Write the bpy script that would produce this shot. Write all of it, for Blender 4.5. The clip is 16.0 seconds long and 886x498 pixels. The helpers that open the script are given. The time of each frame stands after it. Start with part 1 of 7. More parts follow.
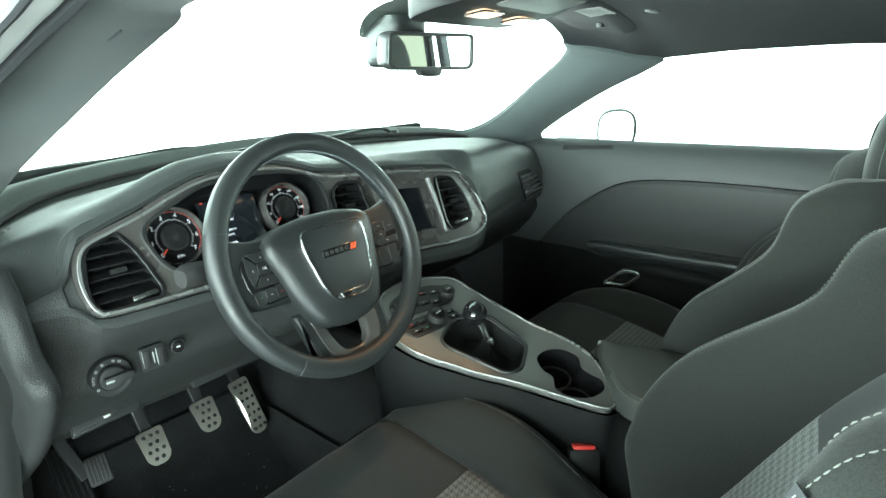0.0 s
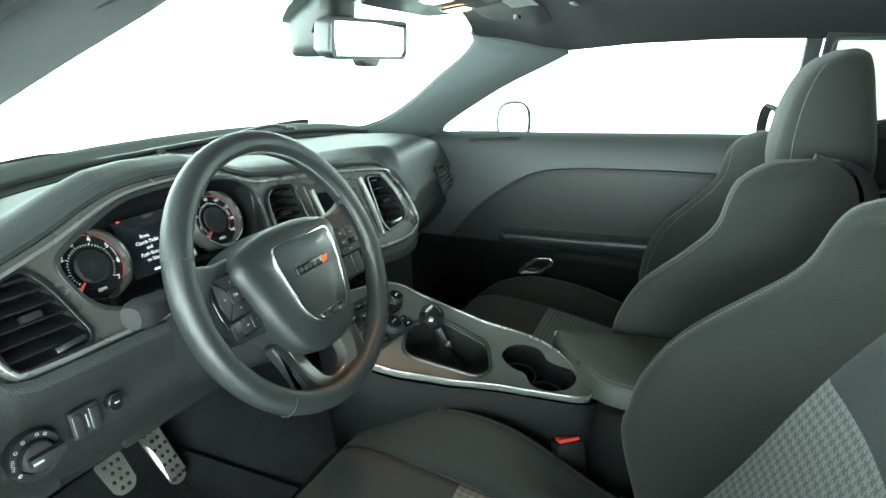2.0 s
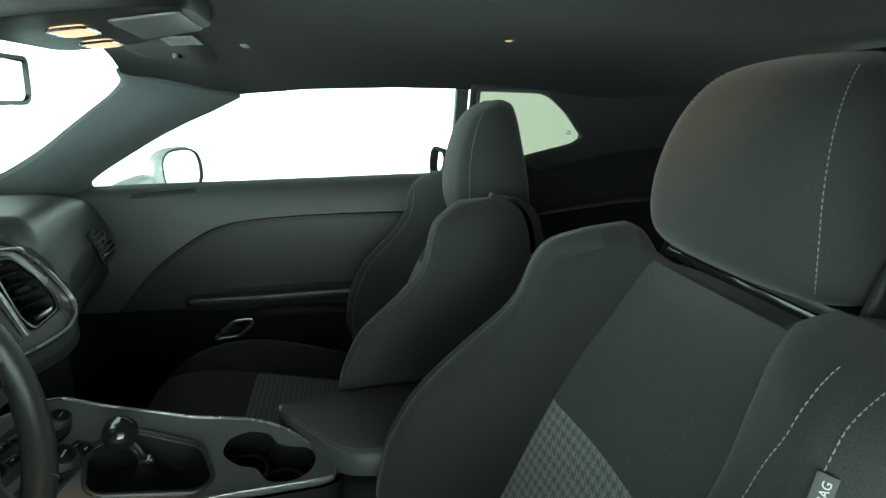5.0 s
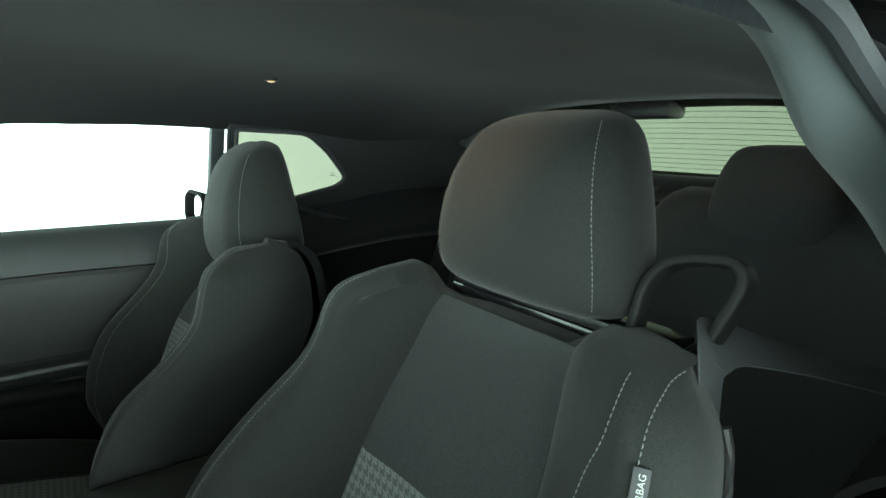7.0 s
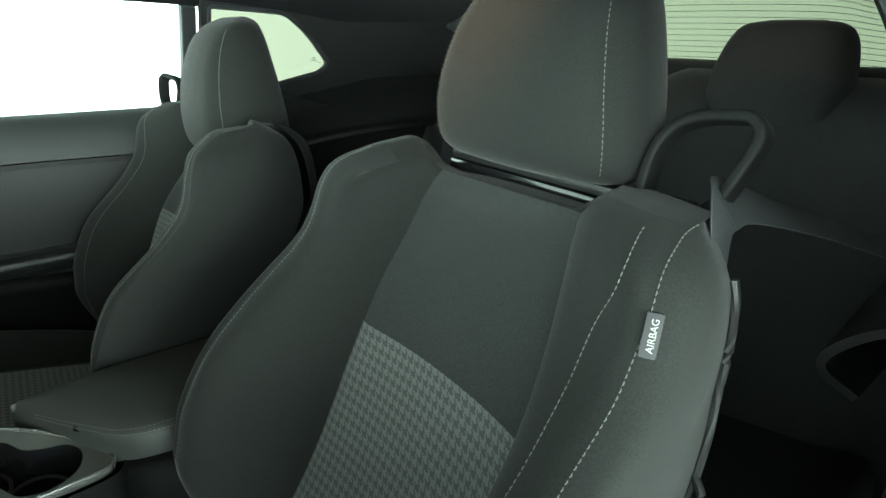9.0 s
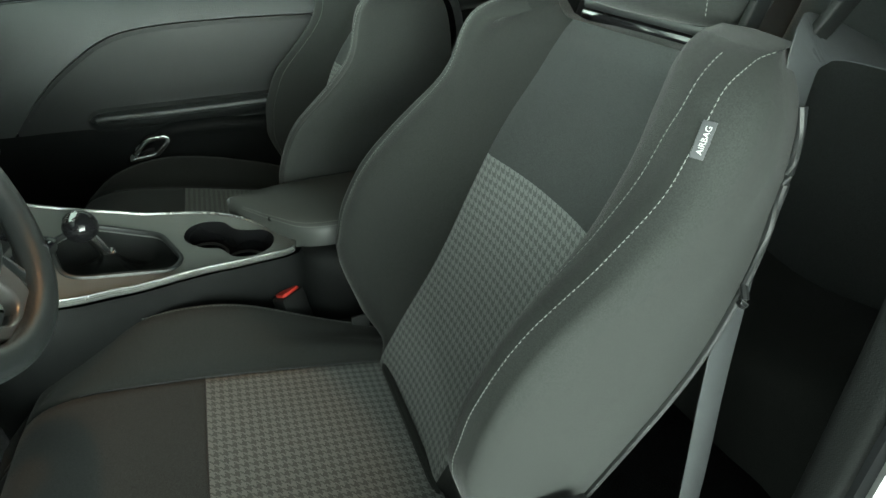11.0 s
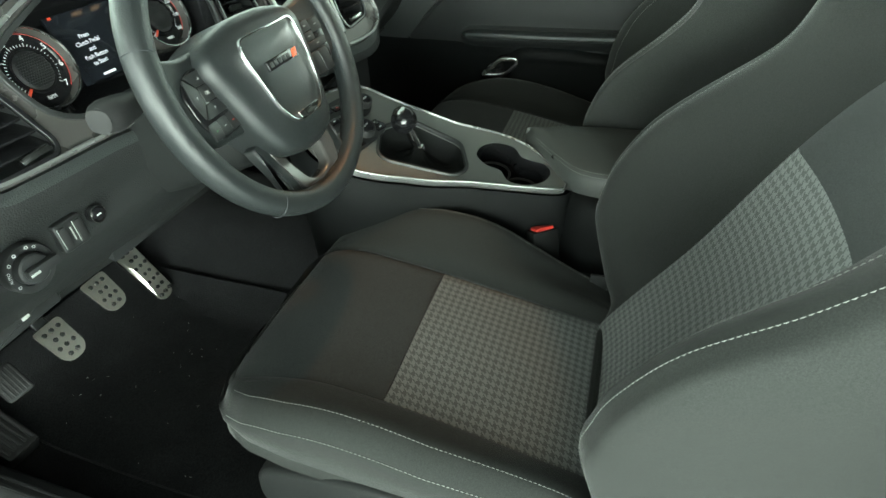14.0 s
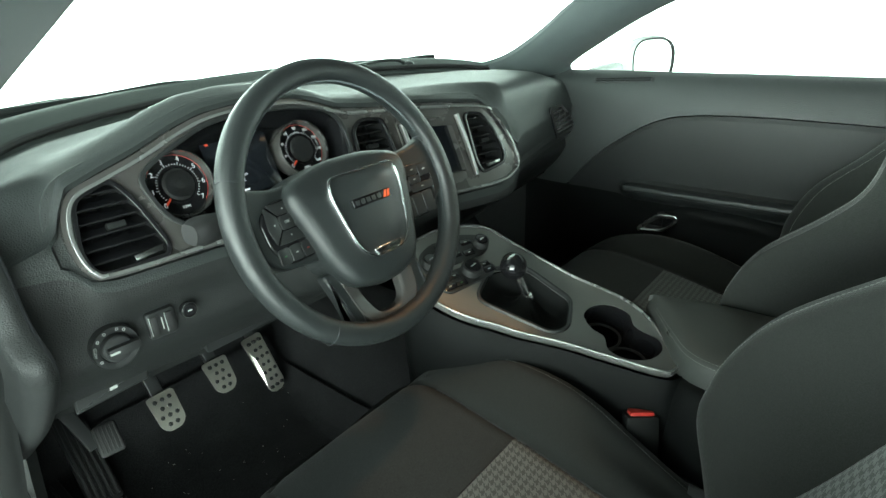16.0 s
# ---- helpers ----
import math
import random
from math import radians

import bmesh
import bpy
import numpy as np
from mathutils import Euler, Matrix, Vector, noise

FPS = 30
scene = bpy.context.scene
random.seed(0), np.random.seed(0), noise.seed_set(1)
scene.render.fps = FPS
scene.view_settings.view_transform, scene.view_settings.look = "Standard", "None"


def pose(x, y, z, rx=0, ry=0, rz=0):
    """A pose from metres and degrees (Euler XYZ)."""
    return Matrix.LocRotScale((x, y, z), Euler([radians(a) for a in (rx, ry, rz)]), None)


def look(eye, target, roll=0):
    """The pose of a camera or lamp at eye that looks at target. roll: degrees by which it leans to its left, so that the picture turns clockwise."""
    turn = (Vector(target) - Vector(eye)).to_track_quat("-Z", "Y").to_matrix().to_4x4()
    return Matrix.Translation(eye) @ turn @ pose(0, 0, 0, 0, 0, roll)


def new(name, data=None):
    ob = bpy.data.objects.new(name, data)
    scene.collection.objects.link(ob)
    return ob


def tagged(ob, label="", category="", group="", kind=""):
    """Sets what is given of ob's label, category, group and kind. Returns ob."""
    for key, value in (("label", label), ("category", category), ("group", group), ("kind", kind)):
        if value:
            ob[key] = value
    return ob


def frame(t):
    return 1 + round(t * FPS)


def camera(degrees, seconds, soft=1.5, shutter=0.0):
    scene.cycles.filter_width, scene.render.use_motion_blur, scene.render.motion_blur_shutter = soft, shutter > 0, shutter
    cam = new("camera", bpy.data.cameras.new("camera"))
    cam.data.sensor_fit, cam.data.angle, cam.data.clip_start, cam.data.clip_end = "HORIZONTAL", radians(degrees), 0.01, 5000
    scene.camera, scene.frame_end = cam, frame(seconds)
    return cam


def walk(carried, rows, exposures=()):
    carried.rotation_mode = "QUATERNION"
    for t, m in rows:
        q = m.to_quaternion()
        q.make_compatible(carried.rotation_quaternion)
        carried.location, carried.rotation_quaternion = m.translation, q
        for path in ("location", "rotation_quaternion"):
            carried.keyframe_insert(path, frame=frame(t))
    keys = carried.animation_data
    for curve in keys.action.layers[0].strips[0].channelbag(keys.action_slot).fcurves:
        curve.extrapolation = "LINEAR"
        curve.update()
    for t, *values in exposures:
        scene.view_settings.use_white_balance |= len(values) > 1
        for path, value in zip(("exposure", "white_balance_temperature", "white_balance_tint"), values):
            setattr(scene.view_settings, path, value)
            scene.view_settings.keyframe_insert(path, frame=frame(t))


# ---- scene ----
cam = camera(76.01, 16.0)
PATH = [
    (0, (-0.8769, -0.0753, 1.2402), (-0.1390, 0.5246, 0.9310), -0.82),
    (0.5, (-0.8866, -0.0123, 1.2378), (-0.1095, 0.5359, 0.9286), -0.67),
    (1, (-0.8974, 0.0396, 1.2328), (-0.0890, 0.5386, 0.9206), -0.58),
    (1.5, (-0.9082, 0.0836, 1.2345), (-0.0670, 0.5222, 0.9180), -0.50),
    (2, (-0.9220, 0.1264, 1.2333), (-0.0505, 0.4983, 0.9137), -0.43),
    (2.5, (-0.9324, 0.1598, 1.2349), (-0.0381, 0.4693, 0.9119), -0.31),
    (3, (-0.9468, 0.1768, 1.2385), (-0.0359, 0.4311, 0.9135), -0.23),
    (3.5, (-0.9427, 0.1861, 1.2392), (-0.0183, 0.3839, 0.9129), -0.11),
    (4, (-0.8844, 0.1680, 1.2493), (0.0531, 0.2934, 0.9246), -0.02),
    (4.5, (-0.8528, 0.1669, 1.2547), (0.1006, 0.1658, 0.9530), 0.37),
    (5, (-0.8348, 0.1966, 1.2496), (0.1159, 0.0271, 0.9899), 0.78),
    (5.2, (-0.8284, 0.2102, 1.2495), (0.1105, -0.0321, 1.0050), 0.89),
    (7.3, (-0.7943, 0.2398, 1.2511), (-0.0056, -0.3489, 1.0739), 2.06),
    (7.5, (-0.7882, 0.2331, 1.2431), (-0.0073, -0.3663, 1.0673), 2.07),
    (8, (-0.7679, 0.2381, 1.2194), (-0.0059, -0.3780, 1.0201), 2.28),
    (8.5, (-0.7693, 0.2486, 1.2108), (-0.0250, -0.3597, 0.9351), 2.44),
    (8.7, (-0.7734, 0.2519, 1.2116), (-0.0382, -0.3505, 0.9010), 2.40),
    (10.8, (-0.9154, 0.2765, 1.1917), (-0.1181, -0.0578, 0.6891), 0.78),
    (11, (-0.9347, 0.2918, 1.1903), (-0.1381, -0.0222, 0.6737), 0.84),
    (11.5, (-0.9559, 0.3044, 1.1898), (-0.1597, 0.0524, 0.6397), 0.81),
    (12, (-0.9682, 0.2839, 1.1854), (-0.1707, 0.1286, 0.6025), 0.57),
    (12.5, (-0.9756, 0.2475, 1.1845), (-0.1808, 0.2142, 0.5785), -0.12),
    (13, (-0.9771, 0.2096, 1.1872), (-0.1870, 0.2853, 0.5788), -0.56),
    (13.5, (-0.9593, 0.1717, 1.1875), (-0.1813, 0.3396, 0.5820), -1.06),
    (14, (-0.9470, 0.1661, 1.2011), (-0.1839, 0.4109, 0.6029), -1.12),
    (14.5, (-0.9501, 0.1496, 1.2114), (-0.1780, 0.4704, 0.6628), -0.95),
    (15, (-0.9245, 0.1393, 1.2149), (-0.1503, 0.5462, 0.7302), -0.92),
    (15.5, (-0.8711, 0.0924, 1.2156), (-0.1245, 0.5983, 0.7836), -1.13),
    (16, (-0.8305, 0.0483, 1.2133), (-0.1201, 0.6233, 0.8076), -1.18),
]
walk(cam, [(t, look(eye, target, roll)) for t, eye, target, roll in PATH],
     exposures=[(0.0, 1.15, 6500, 9), (3.0, 1.0, 6500, 8), (4.0, 0.6, 6500, 7), (5.0, -0.15, 6500, 7), (7.3, 0.15, 6500, 6), (8.7, 0.35, 6600, 7), (11.0, 0.85, 6900, 9), (14.5, 1.02, 6950, 9), (16.0, 0.75, 6700, 9)])

# ---- world ----
world = bpy.data.worlds.new("studio")
scene.world = world
world.use_nodes = True
bg = world.node_tree.nodes["Background"]
bg.inputs["Color"].default_value = (0.815, 1.0, 0.955, 1)
# the white studio walls: a little brighter ahead of the car and on its far side, dimmer behind and overhead
wt = world.node_tree
wco = wt.nodes.new("ShaderNodeTexCoord")
wdot = wt.nodes.new("ShaderNodeVectorMath")
wdot.operation = "DOT_PRODUCT"
wdot.inputs[1].default_value = (0.50, 0.86, 0.0)
wt.links.new(wco.outputs["Generated"], wdot.inputs[0])
wmap = wt.nodes.new("ShaderNodeMapRange")
wmap.interpolation_type = "SMOOTHSTEP"
for key, val in (("From Min", -1.0), ("From Max", 0.8), ("To Min", 3.2), ("To Max", 8.0)):
    wmap.inputs[key].default_value = val
wt.links.new(wdot.outputs["Value"], wmap.inputs["Value"])
wsep = wt.nodes.new("ShaderNodeSeparateXYZ")
wt.links.new(wco.outputs["Generated"], wsep.inputs["Vector"])
wup = wt.nodes.new("ShaderNodeMapRange")
wup.interpolation_type = "SMOOTHSTEP"
for key, val in (("From Min", 0.02), ("From Max", 0.42), ("To Min", 1.0), ("To Max", 0.06)):
    wup.inputs[key].default_value = val
wt.links.new(wsep.outputs["Z"], wup.inputs["Value"])
wmul = wt.nodes.new("ShaderNodeMath")
wmul.operation = "MULTIPLY"
# its large lights stand beyond the open driver's door
wkey = wt.nodes.new("ShaderNodeVectorMath")
wkey.operation = "DOT_PRODUCT"
wkey.inputs[1].default_value = (-0.99, -0.08, 0.0)
wt.links.new(wco.outputs["Generated"], wkey.inputs[0])
wlobe = wt.nodes.new("ShaderNodeMapRange")
wlobe.interpolation_type = "SMOOTHSTEP"
for key, val in (("From Min", -0.2), ("From Max", 1.0), ("To Min", 0.0), ("To Max", 14.0)):
    wlobe.inputs[key].default_value = val
wt.links.new(wkey.outputs["Value"], wlobe.inputs["Value"])
wsum = wt.nodes.new("ShaderNodeMath")
wsum.operation = "ADD"
wt.links.new(wmap.outputs["Result"], wsum.inputs[0])
wt.links.new(wlobe.outputs["Result"], wsum.inputs[1])
wt.links.new(wsum.outputs["Value"], wmul.inputs[0])
wt.links.new(wup.outputs["Result"], wmul.inputs[1])
wlow = wt.nodes.new("ShaderNodeMapRange")
wlow.interpolation_type = "SMOOTHSTEP"
for key, val in (("From Min", -0.45), ("From Max", -0.12), ("To Min", 0.3), ("To Max", 1.0)):
    wlow.inputs[key].default_value = val
wt.links.new(wsep.outputs["Z"], wlow.inputs["Value"])
wall = wt.nodes.new("ShaderNodeMath")
wall.operation = "MULTIPLY"
wt.links.new(wmul.outputs["Value"], wall.inputs[0])
wt.links.new(wlow.outputs["Result"], wall.inputs[1])
wt.links.new(wall.outputs["Value"], bg.inputs["Strength"])


# ---- geometry helpers: every one gives (vertices, faces) ----
def arr(p):
    return np.array(p, float)


def interp(x, table):
    """Straight-line lookup in a table of (x, value) pairs."""
    a = np.array(table, float)
    return np.interp(x, a[:, 0], a[:, 1])


def cr(pts, n, closed=False):
    """A smooth curve through the points, n samples, even in its parameter."""
    p = arr(pts)
    m = len(p)
    segs = m if closed else m - 1
    out = []
    for k in range(n):
        s = k * segs / (n if closed else n - 1)
        i = min(int(s), segs - 1)
        t = s - i
        if closed:
            a, b, c, d = p[(i - 1) % m], p[i % m], p[(i + 1) % m], p[(i + 2) % m]
        else:
            b, c = p[i], p[i + 1]
            a = p[i - 1] if i > 0 else 2 * b - c
            d = p[i + 2] if i + 2 < m else 2 * c - b
        out.append(0.5 * ((2 * b) + (c - a) * t + (2 * a - 5 * b + 4 * c - d) * t * t + (3 * b - a - 3 * c + d) * t ** 3))
    return np.array(out)


def even(curve, n, closed=False):
    """The same polyline, resampled at even lengths."""
    c = arr(curve)
    if closed:
        c = np.vstack([c, c[:1]])
    d = np.r_[0, np.cumsum(np.linalg.norm(np.diff(c, axis=0), axis=1))]
    s = np.linspace(0, d[-1], n + 1 if closed else n)
    r = np.stack([np.interp(s, d, c[:, k]) for k in range(c.shape[1])], 1)
    return r[:-1] if closed else r


def rounded(pts, r, n=5, closed=True):
    """A polygon with its corners rounded by r (one number, or one for each corner)."""
    p = arr(pts)
    m = len(p)
    rs = [r] * m if np.isscalar(r) else r
    out = []
    for i in range(m):
        if not closed and i in (0, m - 1) or rs[i] <= 0:
            out.append(p[i])
            continue
        a, b, c = p[i - 1], p[i], p[(i + 1) % m]
        u, v = a - b, c - b
        lu, lv = np.linalg.norm(u), np.linalg.norm(v)
        k = min(rs[i], 0.49 * lu, 0.49 * lv)
        s, e = b + u / lu * k, b + v / lv * k
        for t in np.linspace(0, 1, n):
            out.append((1 - t) ** 2 * s + 2 * t * (1 - t) * b + t * t * e)
    return np.array(out)


def circle(r, n=32, cx=0.0, cy=0.0, a0=0.0):
    a = np.linspace(0, 2 * math.pi, n, endpoint=False) + a0
    return np.stack([cx + r * np.cos(a), cy + r * np.sin(a)], 1)


def join(*geos):
    V, F = [], []
    for v, f in geos:
        k = len(V)
        V.extend([tuple(map(float, q)) for q in v])
        F.extend([tuple(i + k for i in g) for g in f])
    return V, F


def g_grid(P, cu=False, cv=False, cap0=False, cap1=False):
    P = arr(P)
    nu, nv = P.shape[:2]
    F = []
    for i in range(nu if cu else nu - 1):
        for j in range(nv if cv else nv - 1):
            a, b = (i + 1) % nu, (j + 1) % nv
            F.append((i * nv + j, a * nv + j, a * nv + b, i * nv + b))
    if cap0:
        F.append(tuple(range(nv)))
    if cap1:
        F.append(tuple((nu - 1) * nv + j for j in range(nv)))
    return P.reshape(-1, 3), F


def g_patch(ctrl, nu, nv):
    """A smooth sheet through a small net of points."""
    c = arr(ctrl)
    rows = np.stack([cr(c[i], nv) for i in range(c.shape[0])])
    return np.stack([cr(rows[:, j], nu) for j in range(nv)], 1)


def normals(P):
    du, dv = np.gradient(P, axis=0), np.gradient(P, axis=1)
    n = np.cross(du, dv)
    return n / (np.linalg.norm(n, axis=2, keepdims=True) + 1e-9)


def g_sheet(P, thick):
    """A sheet with thickness: the grid P and its copy pushed back along the normals."""
    P = arr(P)
    Q = P - normals(P) * thick
    nu, nv = P.shape[:2]
    v0, f0 = g_grid(P)
    v1, f1 = g_grid(Q)
    n = nu * nv
    F = list(f0) + [tuple(reversed([i + n for i in f])) for f in f1]
    ring = [i * nv for i in range(nu)] + [(nu - 1) * nv + j for j in range(1, nv)]
    ring += [i * nv + nv - 1 for i in range(nu - 2, -1, -1)] + [j for j in range(nv - 2, 0, -1)]
    for a, b in zip(ring, ring[1:] + ring[:1]):
        F.append((a, b, b + n, a + n))
    return np.vstack([v0, v1]), F


def frames_along(path, closed, up):
    p = arr(path)
    t = np.roll(p, -1, 0) - np.roll(p, 1, 0)
    if not closed:
        t[0], t[-1] = p[1] - p[0], p[-1] - p[-2]
    t /= np.linalg.norm(t, axis=1, keepdims=True) + 1e-12
    upv = np.tile(arr(up), (len(p), 1)) if np.ndim(up) == 1 else arr(up)
    s = np.cross(t, upv)
    s /= np.linalg.norm(s, axis=1, keepdims=True) + 1e-12
    return p, t, s, np.cross(s, t)


def g_sweep(path, prof, closed=False, up=(0, 0, 1), scale=None):
    """A closed 2D profile (side, up) led along a path."""
    p, t, s, u = frames_along(path, closed, up)
    k = np.ones(len(p)) if scale is None else arr(scale)
    q = arr(prof)
    P = p[:, None] + (q[None, :, :1] * s[:, None] + q[None, :, 1:] * u[:, None]) * k[:, None, None]
    return g_grid(P, cu=closed, cv=True, cap0=not closed, cap1=not closed)


def g_tube(path, r, n=10, closed=False, up=(0, 0, 1), scale=None):
    return g_sweep(path, circle(r, n), closed, up, scale)


def frame_m(origin, ax, ay):
    """A pose whose x runs along ax, y towards ay, z across both."""
    x = Vector(ax).normalized()
    z = x.cross(Vector(ay)).normalized()
    y = z.cross(x)
    m = Matrix((x, y, z)).transposed().to_4x4()
    m.translation = origin
    return m


def put(geo, m):
    return [tuple(m @ Vector(v)) for v in geo[0]], geo[1]


def inset(p, d):
    """A ring of 2D points moved inwards by d (the ring runs anticlockwise)."""
    a, b = np.roll(p, 1, 0), np.roll(p, -1, 0)
    t = b - a
    t /= np.linalg.norm(t, axis=1, keepdims=True) + 1e-12
    return p + np.stack([-t[:, 1], t[:, 0]], 1) * d


def ccw(p):
    p = arr(p)
    x, y = p[:, 0], p[:, 1]
    return p if (x * np.roll(y, -1) - y * np.roll(x, -1)).sum() > 0 else p[::-1]


def g_prism(outline, z0, z1, bevel=0.0, m=None, dome=0.0):
    """A plate from a 2D outline between two heights, its upper edge bevelled."""
    p = ccw(outline)
    rings = [(p, z0)]
    if bevel > 0:
        for k in range(4):
            a = k / 3 * math.pi / 2
            rings.append((inset(p, bevel * (1 - math.cos(a))), z1 - bevel + bevel * math.sin(a)))
    else:
        rings.append((p, z1))
    if dome:
        c = rings[-1][0].mean(0)
        for k in (0.75, 0.5, 0.25):
            rings.append((c + (rings[-1][0] - c) * 0 + (inset(p, bevel) - c) * k, z1 + dome * (1 - k * k)))
    P = np.stack([np.c_[q, np.full(len(q), z)] for q, z in rings])
    g = g_grid(P, cv=True, cap0=True, cap1=True)
    return put(g, m) if m is not None else g


def g_box(size, centre=(0, 0, 0), bevel=0.0, m=None, seg=2):
    bm = bmesh.new()
    bmesh.ops.create_cube(bm, size=1.0, matrix=Matrix.Translation(centre) @ Matrix.Diagonal((*size, 1)))
    if bevel > 0:
        bmesh.ops.bevel(bm, geom=bm.edges[:], offset=bevel, segments=seg, profile=0.6, affect="EDGES")
    bm.verts.index_update()
    g = [tuple(v.co) for v in bm.verts], [tuple(v.index for v in f.verts) for f in bm.faces]
    bm.free()
    return put(g, m) if m is not None else g


def g_lathe(prof, n=32, m=None, cap=True):
    """A turned body from (radius, height) pairs."""
    P = [[(r * math.cos(a), r * math.sin(a), h) for a in np.linspace(0, 2 * math.pi, n, endpoint=False)] for r, h in prof]
    g = g_grid(P, cv=True, cap0=cap, cap1=cap)
    return put(g, m) if m is not None else g


def g_plate(outer, holes, f, depth):
    """A plate with holes: 2D rings filled between, laid on a surface by f(a, b, d) at d = 0 and d = -depth."""
    bm = bmesh.new()
    loops = []
    for ring in [ccw(outer)] + [ccw(h)[::-1] for h in holes]:
        vs = [bm.verts.new((q[0], q[1], 0)) for q in ring]
        es = [bm.edges.new((a, b)) for a, b in zip(vs, vs[1:] + vs[:1])]
        loops.append(vs)
    bmesh.ops.triangle_fill(bm, use_beauty=True, use_dissolve=False, edges=bm.edges[:])
    bm.verts.index_update()
    flat = [(v.co.x, v.co.y) for v in bm.verts]
    F = [tuple(v.index for v in fc.verts) for fc in bm.faces]
    rings = [[v.index for v in vs] for vs in loops]
    bm.free()
    n = len(flat)
    V = [f(a, b, 0.0) for a, b in flat] + [f(a, b, -depth) for a, b in flat]
    G = list(F) + [tuple(i + n for i in reversed(g)) for g in F]
    for r in rings:
        for a, b in zip(r, r[1:] + r[:1]):
            G.append((a, b, b + n, a + n))
    return V, G


def g_text(text, size, m):
    """Raised lettering in the built-in font."""
    cu = bpy.data.curves.new("lettering", "FONT")
    cu.body, cu.size, cu.align_x, cu.align_y, cu.extrude = text, size, "CENTER", "CENTER", 0.0002
    cu.resolution_u = 3
    ob = bpy.data.objects.new("lettering", cu)
    scene.collection.objects.link(ob)
    me = bpy.data.meshes.new_from_object(ob.evaluated_get(bpy.context.evaluated_depsgraph_get()))
    g = [tuple(v.co) for v in me.vertices], [tuple(f.vertices) for f in me.polygons]
    bpy.data.objects.remove(ob)
    bpy.data.curves.remove(cu)
    bpy.data.meshes.remove(me)
    return put(g, m)


def g_stitch(path, step=0.0055, length=0.0038, r=0.00052, lift=None):
    """A row of short thread stitches along a path."""
    p = arr(path)
    d = np.r_[0, np.cumsum(np.linalg.norm(np.diff(p, axis=0), axis=1))]
    at = lambda s: np.array([np.interp(s, d, p[:, k]) for k in range(3)])
    geos = []
    for s in np.arange(step / 2, d[-1] - step, step):
        a, b = at(s), at(s + length)
        mid = (a + b) / 2
        if lift is not None:
            mid = mid + arr(lift) * 0.0005
        geos.append(g_sweep([a, mid, b], circle(r, 5), up=(0.3, 0.5, 0.8), scale=[0.5, 1, 0.5]))
    return join(*geos)


# ---- object helpers ----
ORIGIN = {}


def thing(name, base, label, category, group="", kind=""):
    ob = new(name)
    ob.location = base
    ob.empty_display_size = 0.05
    ORIGIN[ob.name] = Vector(base)
    return tagged(ob, label, category, group, kind)


def make_mesh(name, geo, material, off, sharp=38, uv=None, flip=False):
    V = [tuple(Vector(v) - off) for v in geo[0]]
    me = bpy.data.meshes.new(name)
    me.from_pydata(V, [], [tuple(f) for f in geo[1]])
    bm = bmesh.new()
    bm.from_mesh(me)
    bmesh.ops.recalc_face_normals(bm, faces=bm.faces[:])
    bm.to_mesh(me)
    bm.free()
    me.shade_smooth()
    if sharp < 180:
        me.set_sharp_from_angle(angle=radians(sharp))
    if uv is not None:
        layer = me.uv_layers.new(name="UVMap")
        for lp in me.loops:
            layer.data[lp.index].uv = uv[lp.vertex_index]
    me.materials.append(material)
    return me


def part(name, geo, material, parent, label="", sharp=38, uv=None):
    off = ORIGIN[parent.name]
    ob = new(name, make_mesh(name, geo, material, off, sharp, uv))
    ob.parent = parent
    ORIGIN[ob.name] = off
    return tagged(ob, label)


def solo(name, geo, material, label, category="", group="", kind="", base=None, sharp=38, uv=None):
    off = Vector(base) if base is not None else Vector((0, 0, 0))
    ob = new(name, make_mesh(name, geo, material, off, sharp, uv))
    ob.location = off
    ORIGIN[ob.name] = off
    return tagged(ob, label, category, group, kind)


# ---- materials ----
def nodes_of(name):
    m = bpy.data.materials.new(name)
    m.use_nodes = True
    t = m.node_tree
    return m, t, t.nodes["Principled BSDF"]


def add(t, kind, **inputs):
    n = t.nodes.new(kind)
    for k, v in inputs.items():
        n.inputs[k.replace("_", " ")].default_value = v
    return n


